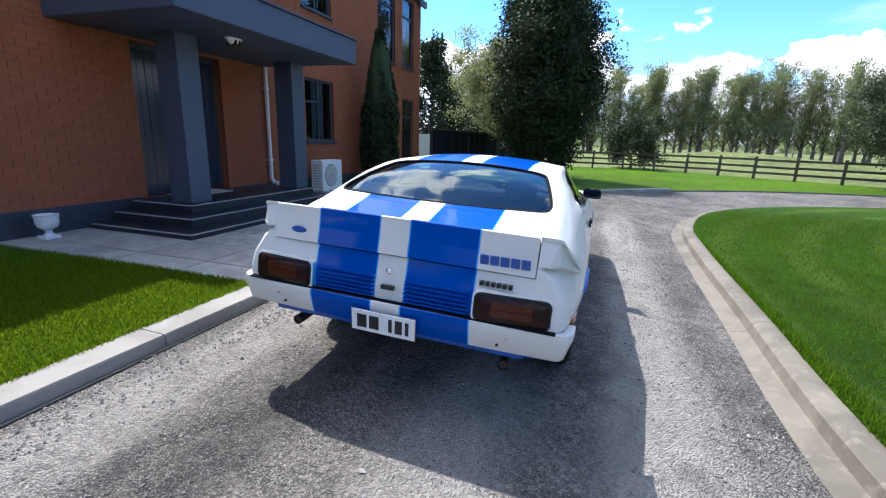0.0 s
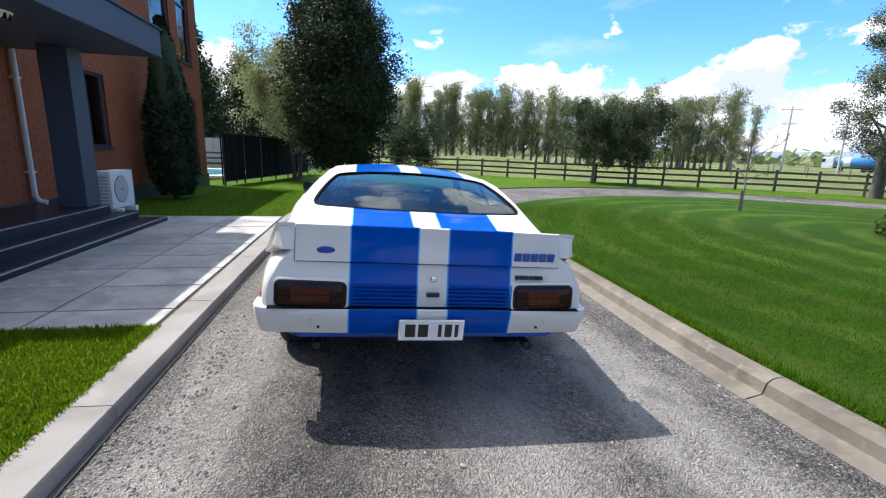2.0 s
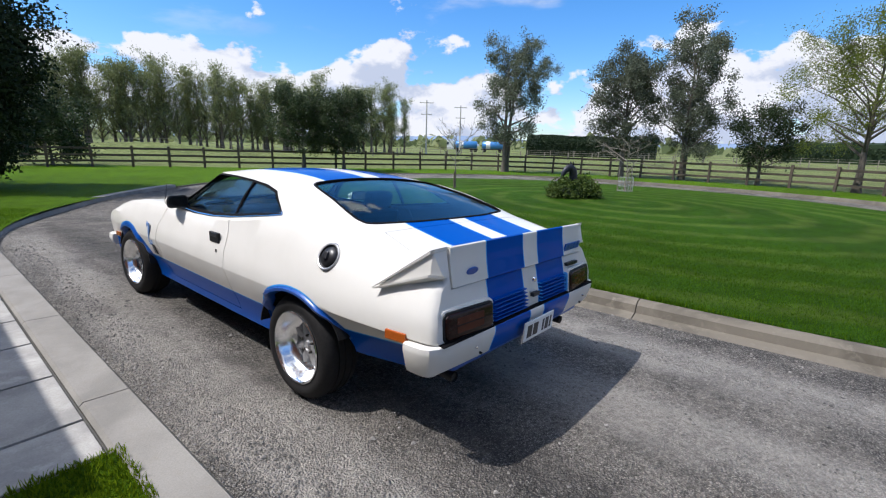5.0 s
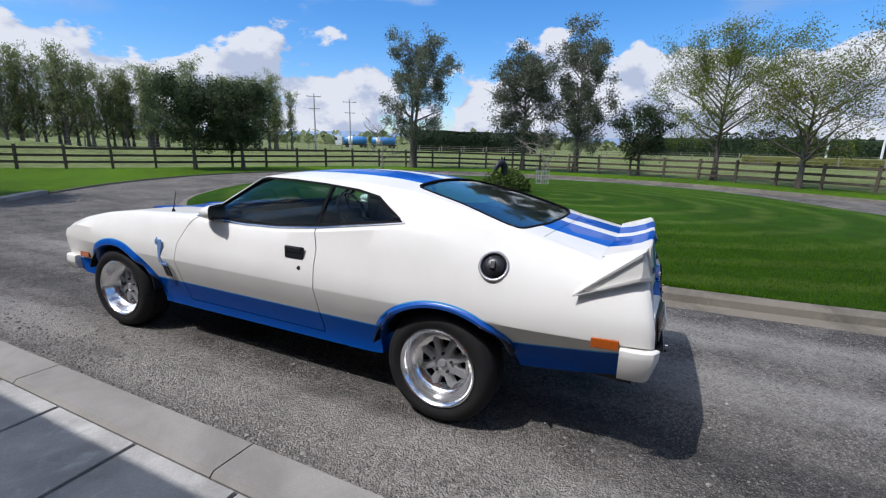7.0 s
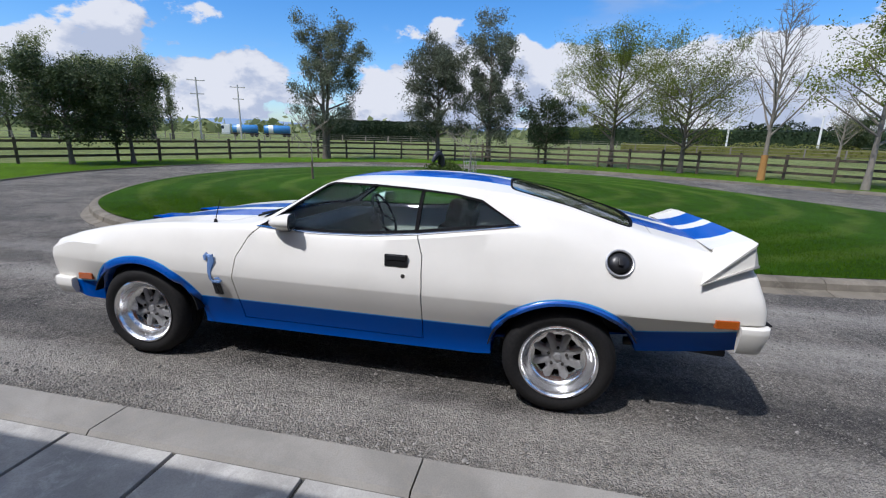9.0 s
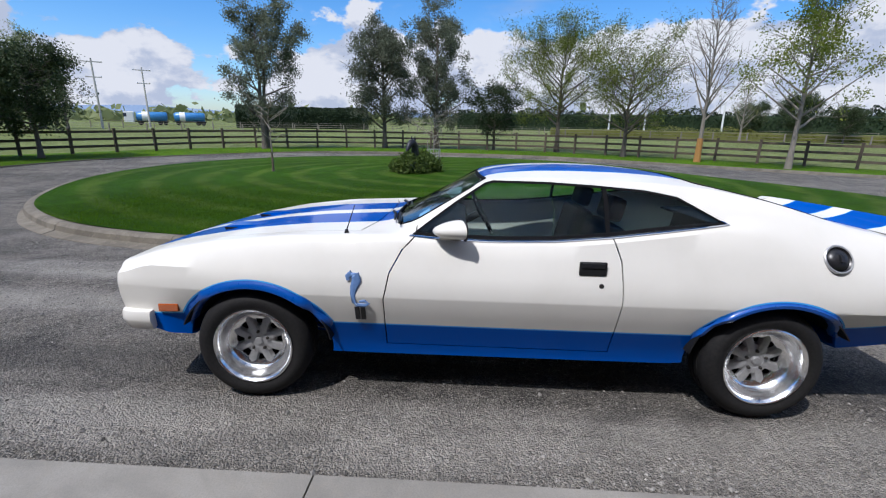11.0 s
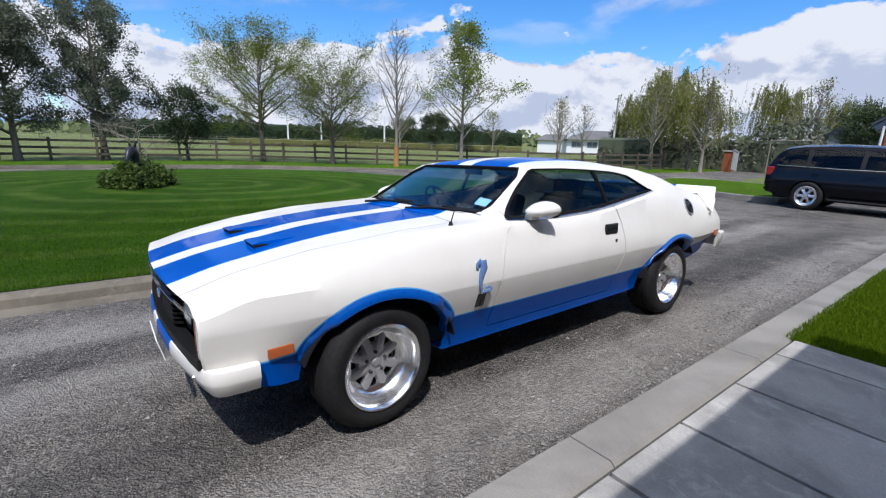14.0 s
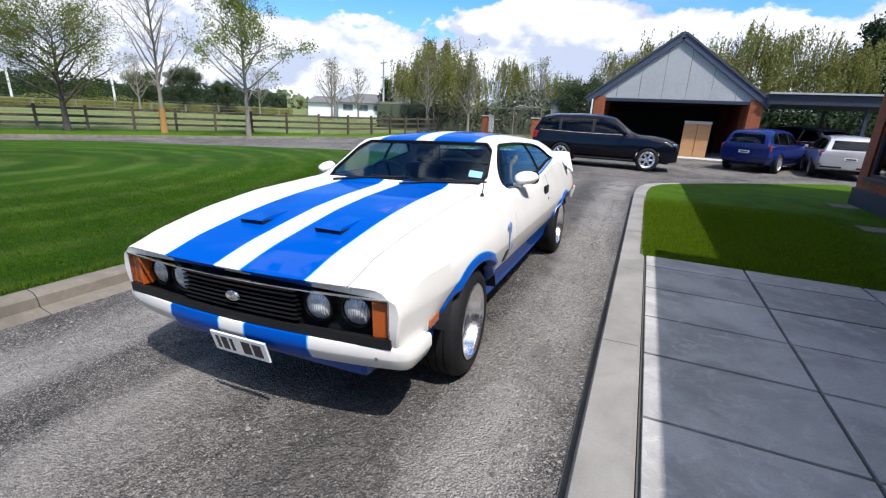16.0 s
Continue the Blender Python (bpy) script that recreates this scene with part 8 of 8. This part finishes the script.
def parked_car(name, m, paint, label, rims="alloy_dull", spokes=5, lights=True, plate_face=True):
    car = empty(name, m, label=label, category="car")
    part("body_shell", painted(WAGON_MESH["body"].copy(), paint), None, car)
    for me, nm in zip(WAGON_MESH["glass"], ("side_window", "side_window", "windscreen", "rear_window")):
        part(nm, painted(me.copy(), "privacy_glass"), None, car).visible_shadow = False
    for me in WAGON_MESH["posts"]:
        part("window_post", painted(me.copy(), "dark_plastic"), None, car)
    add_wheels(car, [(-0.84, 2.84, 0), (0.84, 2.84, 0), (-0.84, 0, 0), (0.84, 0, 0)], 0.362, 0.245, 0.22, spokes, alloy=rims, cast=rims, dish=0.03, spoke_w=0.045, twin=True)
    part("interior", Geo().box(-0.8, 0.8, -0.8, 2.3, 0.32, 0.95, b=0.05).box(-0.62, -0.12, 0.95, 1.1, 0.9, 1.42, b=0.05).box(0.12, 0.62, 0.95, 1.1, 0.9, 1.42, b=0.05).box(-0.62, 0.62, 0.0, 0.15, 0.9, 1.3, b=0.05), "trim", car)
    part("underbody", Geo().box(-0.5, 0.5, -0.9, 3.5, 0.24, 0.34, b=0.02), "dark_plastic", car)
    for s in (-1, 1):
        part("sill_moulding", Geo().box(*sorted((0.905 * s, 0.93 * s)), 0.45, 2.4, 0.30, 0.335, b=0.004), "steel_dark", car)
        part("window_moulding", Geo().tube([(0.872 * s, 2.12, 1.062), (0.875 * s, 0.5, 1.068), (0.86 * s, -0.80, 1.10)], 0.010, 6), "chrome", car)
        part("tail_lamp", Geo().box(*sorted((0.62 * s, 0.86 * s)), -1.04, -0.86, 0.83, 1.06, pose(0, 0, 0), b=0.03), "lens_red", car, "red tail lamp")
        part("headlamp", Geo().box(*sorted((0.50 * s, 0.80 * s)), 3.40, 3.70, 0.74, 0.88, pose(0, 0, 0), b=0.04), "chrome", car, "bright clear headlamp")
        part("fog_lamp", Geo().lathe([(0, 0.03), (0.04, 0.02), (0.045, 0)], 14, "y", pose(0.58 * s, 3.66, 0.42)), "chrome", car)
        part("door_mirror", Geo().box(*sorted((0.90 * s, 1.06 * s)), 1.98, 2.10, 1.05, 1.17, b=0.03), paint, car)
        for y in (1.15, 0.05):
            part("door_handle", Geo().box(*sorted((0.935 * s, 0.955 * s)), y, y + 0.15, 0.90, 0.925, b=0.006), paint, car)
        part("bumper_trim", Geo().box(*sorted((0.2 * s, 0.78 * s)), -1.075, -1.0, 0.44, 0.50, b=0.01), "dark_plastic", car)
    part("rear_plate", Geo().box(-0.18, 0.18, -1.072, -1.04, 0.74, 0.84, b=0.002), "plate", car, "white plate with a dark bar")
    part("plate_bar", Geo().box(-0.14, 0.14, -1.075, -1.07, 0.765, 0.815), "badge_black", car)
    part("grille", Geo().box(-0.42, 0.42, 3.62, 3.71, 0.56, 0.68, b=0.02), "dark_plastic", car)
    return car


parked_car("wagon_car", pose(1.06, -12.32, -0.12, 0, 0, 90) @ Matrix.Diagonal((1, 1, 1.06, 1)), "paint_black", "glossy black four-wheel-drive wagon parked in the yard", rims="alloy", spokes=6)
parked_car("hatchback_car", pose(-5.35, -15.0, -0.10, 0, 0, 150) @ Matrix.Diagonal((0.94, 0.84, 0.91, 1)), "paint_blue", "dark blue hatchback parked before the garage")
parked_car("silver_car", pose(-8.0, -14.9, -0.10, 0, 0, 172) @ Matrix.Diagonal((0.95, 0.95, 0.86, 1)), "paint_silver", "silver estate car parked by the carport")
parked_car("carport_car", pose(-7.6, -19.6, -0.08, 0, 0, 30), "paint_black", "black wagon parked under the carport roof")


# ---- far things ----
def far_house():
    h = empty("far_house", pose(38.7, -61.8, 0, 0, 0, 37), label="white single-storey house far across the paddock", category="house")
    part("wall", Geo().box(-7.5, 7.5, -4, 4, -0.3, 2.3), "white_wall", h)
    part("wing", Geo().box(7.5, 12, -3, 3, -0.3, 2.1), "white_wall", h)
    g = Geo().add([(-8, -4.6, 2.25), (8, -4.6, 2.25), (8, 4.6, 2.25), (-8, 4.6, 2.25), (-4.5, 0, 3.7), (4.5, 0, 3.7)], [(0, 1, 5, 4), (1, 2, 5), (2, 3, 4, 5), (3, 0, 4), (0, 3, 2, 1)])
    part("roof", g, "far_roof", h)
    part("wing_roof", Geo().add([(7.6, -3.4, 2.05), (12.4, -3.4, 2.05), (12.4, 3.4, 2.05), (7.6, 3.4, 2.05), (7.6, 0, 3.0), (11, 0, 3.0)], [(0, 1, 5, 4), (1, 2, 5), (2, 3, 4, 5), (0, 4, 3), (0, 3, 2, 1)] ), "far_roof", h)
    for x in (-6.2, -4.1, -1.4, 0.7, 3.0, 5.3):
        w = part("window", Geo().box(x, x + 1.5, 3.98, 4.04, 1.05, 1.95, b=0.01), "panel_grey", h)
        for k in range(2):
            part("pane", Geo().box(x + 0.07 + 0.71 * k, x + 0.72 + 0.71 * k, 4.04, 4.05, 1.12, 1.88), "far_pane", w)
    part("chimney", Geo().box(-2.6, -1.9, -0.4, 0.3, 3.2, 4.4), "white_wall", h)


far_house()


def power_pole(x, y, top, turn):
    p = empty("power_pole", pose(x, y, 0, 0, 0, turn), label="tall wooden power pole with cross arms", category="power pole", group="power poles")
    part("pole", Geo().tube([(0, 0, -0.3), (0, 0, top)], [0.16, 0.10], 10), "pale_conc", p)
    for z, w in ((top - 0.5, 1.2), (top - 2.4, 0.9)):
        part("cross_arm", Geo().box(-w, w, -0.06, 0.06, z, z + 0.12, b=0.01), "pale_conc", p)
        for s in (-0.9, 0.9):
            part("insulator", Geo().lathe([(0.04, 0), (0.06, 0.06), (0.03, 0.16), (0, 0.18)], 8, "z", pose(s * w, 0, z + 0.12)), "white_plastic", p)


power_pole(57.4, 51.1, 8.9, -50)
power_pole(67.6, 51.6, 8.9, -50)
power_pole(33, -52, 8.0, -40)
for x, y in ((63.9, -18.5), (62.4, -22.9), (58, -31)):
    mst = empty("white_post", pose(x, y, 0), label="tall white marker post by the road", category="post", group="white posts")
    part("shaft", Geo().tube([(0, 0, -0.2), (0.1, 0, 4.6)], [0.13, 0.10], 10), "white_plastic", mst)
    part("cap", Geo().lathe([(0.12, 0), (0.13, 0.05), (0, 0.1)], 10, "z", pose(0.1, 0, 4.58)), "white_plastic", mst)


def tanker():
    t = empty("tanker_truck", pose(92, 65, 0.0, 0, 0, -57) @ Matrix.Scale(0.86, 4), label="blue and white milk tanker on the far road", category="truck")
    part("cab", Geo().box(-8.6, -6.6, -1.2, 1.2, 0.6, 3.1, b=0.15), "white_wall", t)
    part("cab_window", Geo().box(-8.64, -8.0, -1.22, 1.22, 1.9, 2.7, b=0.05), "slate_dark", t)
    for x0, x1 in ((-6.2, 0.2), (1.6, 8.4)):
        tk = part("tank", Geo().tube([(x0, 0, 1.95), (x0 + 0.3, 0, 1.95), (x1 - 0.3, 0, 1.95), (x1, 0, 1.95)], [0.8, 1.15, 1.15, 0.8], 20), "paint_tank", t, smooth=50)
        part("tank_band", Geo().tube([(x0 + 1.2, 0, 1.95), (x0 + 2.4, 0, 1.95)], 1.17, 20), "white_wall", tk)
        part("chassis", Geo().box(x0 - 0.3, x1 + 0.3, -0.9, 0.9, 0.7, 0.95), "dark_plastic", t)
        for x in (x0 + 0.8, x1 - 1.6, x1 - 0.5):
            for s in (-1, 1):
                part("wheel", Geo().lathe([(0, -0.15), (0.48, -0.15), (0.5, -0.1), (0.5, 0.1), (0.48, 0.15), (0, 0.15)], 16, "y", pose(x, 1.05 * s, 0.5)), "rubber", t)


MAT["paint_tank"] = surface("tanker_blue_paint", (0.03, 0.17, 0.42), (0.05, 0.22, 0.50), 3, 0.3, coat=0.6)
tanker()


def gateway():
    for x, y in ((10.3, -30.3), (6.2, -29.8)):
        pl = empty("gate_pillar", pose(x, y, -0.05), label="brick gate pillar with a lamp on top", category="gate pillar", group="gate pillars")
        part("shaft", Geo().box(-0.24, 0.24, -0.24, 0.24, -0.1, 1.35, b=0.01), "brick", pl)
        part("coping", Geo().box(-0.29, 0.29, -0.29, 0.29, 1.35, 1.43, b=0.01), "pale_conc", pl)
        part("lamp", Geo().lathe([(0.05, 1.43), (0.04, 1.5), (0.12, 1.56), (0.13, 1.72), (0.06, 1.82), (0, 1.84)], 14), "dark_plastic", pl)
    gt = empty("drive_gate", pose(10.0, -30.2, 0.0, 0, 0, 118), label="pale steel drive gate standing open", category="gate")
    part("gate_frame", Geo().tube([(0, 0, 0.15), (2.0, 0, 0.15), (2.0, 0, 1.3), (0, 0, 1.45), (0, 0, 0.15)], 0.03, 8), "panel_grey", gt)
    for k in range(12):
        part("bar", Geo().tube([(0.15 + 0.155 * k, 0, 0.15), (0.15 + 0.155 * k, 0, 1.42 - 0.01 * k)], 0.013, 6), "panel_grey", gt)
    sw = empty("swing_frame", pose(7.3, -31.5, 0), label="pale timber swing frame by the trees", category="swing frame")
    part("frame", Geo().tube([(-1.1, 0, 0), (-1.1, 0, 2.1), (1.1, 0, 2.1), (1.1, 0, 0)], 0.05, 8), "bark_pale", sw)
    ph = empty("play_house", pose(4.6, -32.5, 0), label="small grey timber play house on legs", category="play house")
    part("hut", Geo().box(-0.9, 0.9, -0.9, 0.9, 1.2, 2.5, b=0.02), "panel_grey", ph)
    part("roof", Geo().prism([(-1.1, 2.45), (1.1, 2.45), (0, 3.3)], "y", -1.05, 1.05), "roof_metal", ph)
    for x in (-0.8, 0.8):
        for y in (-0.8, 0.8):
            part("leg", Geo().box(x - 0.05, x + 0.05, y - 0.05, y + 0.05, -0.1, 1.2), "bark_pale", ph)


gateway()

# ---- grass blades and loose stones ----
def blades(name, loop, count, length, label, zf, seed, box, mat, fade=1, fade_y=True):
    rng = np.random.default_rng(seed)
    p = np.stack([rng.uniform(box[0], box[1], count), rng.uniform(box[2], box[3], count)], 1)
    p = p[inside(np.asarray(loop), p)]
    # thin out towards the far side
    edge = np.minimum.reduce([(box[1] - p[:, 0]) / (0.55 * (box[1] - box[0])) if fade > 0 else (p[:, 0] - box[0]) / (0.55 * (box[1] - box[0])), (p[:, 1] - box[2]) / 1.5 if fade_y else np.ones(len(p)), (box[3] - p[:, 1]) / 1.5 if fade > 0 else np.ones(len(p))])
    p = p[rng.uniform(0, 1, len(p)) < edge]
    n = len(p)
    z = np.array([zf(x, y) for x, y in p])
    a = rng.uniform(0, 2 * math.pi, n)
    ln = length * rng.uniform(0.5, 1.25, n)
    lean = rng.uniform(0.1, 0.9, n) * ln
    w = rng.uniform(0.0018, 0.0036, n) * (1 + length * 8)
    base = np.stack([p[:, 0], p[:, 1], z - 0.004], 1)
    side = np.stack([-np.sin(a), np.cos(a), np.zeros(n)], 1) * w[:, None]
    tip = base + np.stack([np.cos(a) * lean, np.sin(a) * lean, ln], 1)
    me = quads_mesh(name, np.stack([base - side, base + side, tip + side * 0.25, tip - side * 0.25], 1), mat)
    return tagged(new(name, me), label, "grass", kind="stuff")


MAT["blade"] = make_leaf("grass_blade", (0.030, 0.084, 0.002), (0.115, 0.21, 0.007), 0.6, 0.6, 0.08)
MAT["blade_light"] = make_leaf("sunny_grass_blade", (0.070, 0.13, 0.003), (0.20, 0.285, 0.008), 0.6, 0.6, 0.08)
SOUTH = [(-1.80, 0.06), (-1.80, -4.7), (-1.92, -5.65), (-2.15, -6.3), (-2.75, -6.95), (-4.0, -8.05), (-5.4, -8.9), (-5.4, 0.06)]
blades("grass_south", SOUTH, 150000, 0.030, "short mown grass blades on the house lawn", lambda x, y: 0.125, 1, (-4.8, -1.8, -4.2, 0.06), "blade_light", -1)
blades("grass_island", ISLAND, 190000, 0.026, "short mown grass blades on the island", island_z, 2, (2.45, 7.5, -5.5, 9.0), "blade")
blades("grass_edge", ISLAND, 20000, 0.05, "longer grass along the island kerb", island_z, 3, (2.45, 2.66, -5.5, 8.0), "blade")
NORTH = [(-1.75, 5.55), (-1.5, 7.0), (-0.6, 9.3), (-3.0, 12.0), (-5.0, 12.0), (-5.0, 5.6)]
blades("grass_north", NORTH, 40000, 0.035, "short grass blades beside the terrace", lambda x, y: lawn_z(x, y) + 0.012, 4, (-5.0, -0.4, 5.5, 12), "blade", -1, False)

rng = np.random.default_rng(12)
pts = np.concatenate([np.stack([rng.uniform(-1.58, -1.25, 2200), rng.uniform(-4, 6, 2200)], 1), np.stack([rng.uniform(-1.6, 2.1, 5200), rng.uniform(-4, 6.8, 5200)], 1), np.stack([rng.uniform(1.7, 2.15, 1200), rng.uniform(-4, 6, 1200)], 1)])
g = Geo()
for x, y in pts:
    s = float(rng.uniform(0.004, 0.011)) * (1.7 if rng.uniform() < 0.04 else 1)
    d = unit(rng.normal(size=(6, 3)))
    z = road_z(x, y) + s * 0.4
    o = [(1, 0, 0), (-1, 0, 0), (0, 1, 0), (0, -1, 0), (0, 0, 0.7), (0, 0, -0.7)]
    vs = [(x + s * (q[0] + 0.3 * e[0]), y + s * (q[1] + 0.3 * e[1]), z + s * (q[2] + 0.2 * e[2])) for q, e in zip(o, d)]
    g.add(vs, [(0, 2, 4), (2, 1, 4), (1, 3, 4), (3, 0, 4), (2, 0, 5), (1, 2, 5), (3, 1, 5), (0, 3, 5)])
MAT["chipping"] = surface("loose_chipping", (0.06, 0.058, 0.055), (0.34, 0.32, 0.29), 30, 0.9, vary=0.8)
tagged(new("loose_chippings", mesh_of("loose_chippings", g.v, g.f, "chipping")), "loose stone chippings scattered on the drive", "stones", kind="stuff")
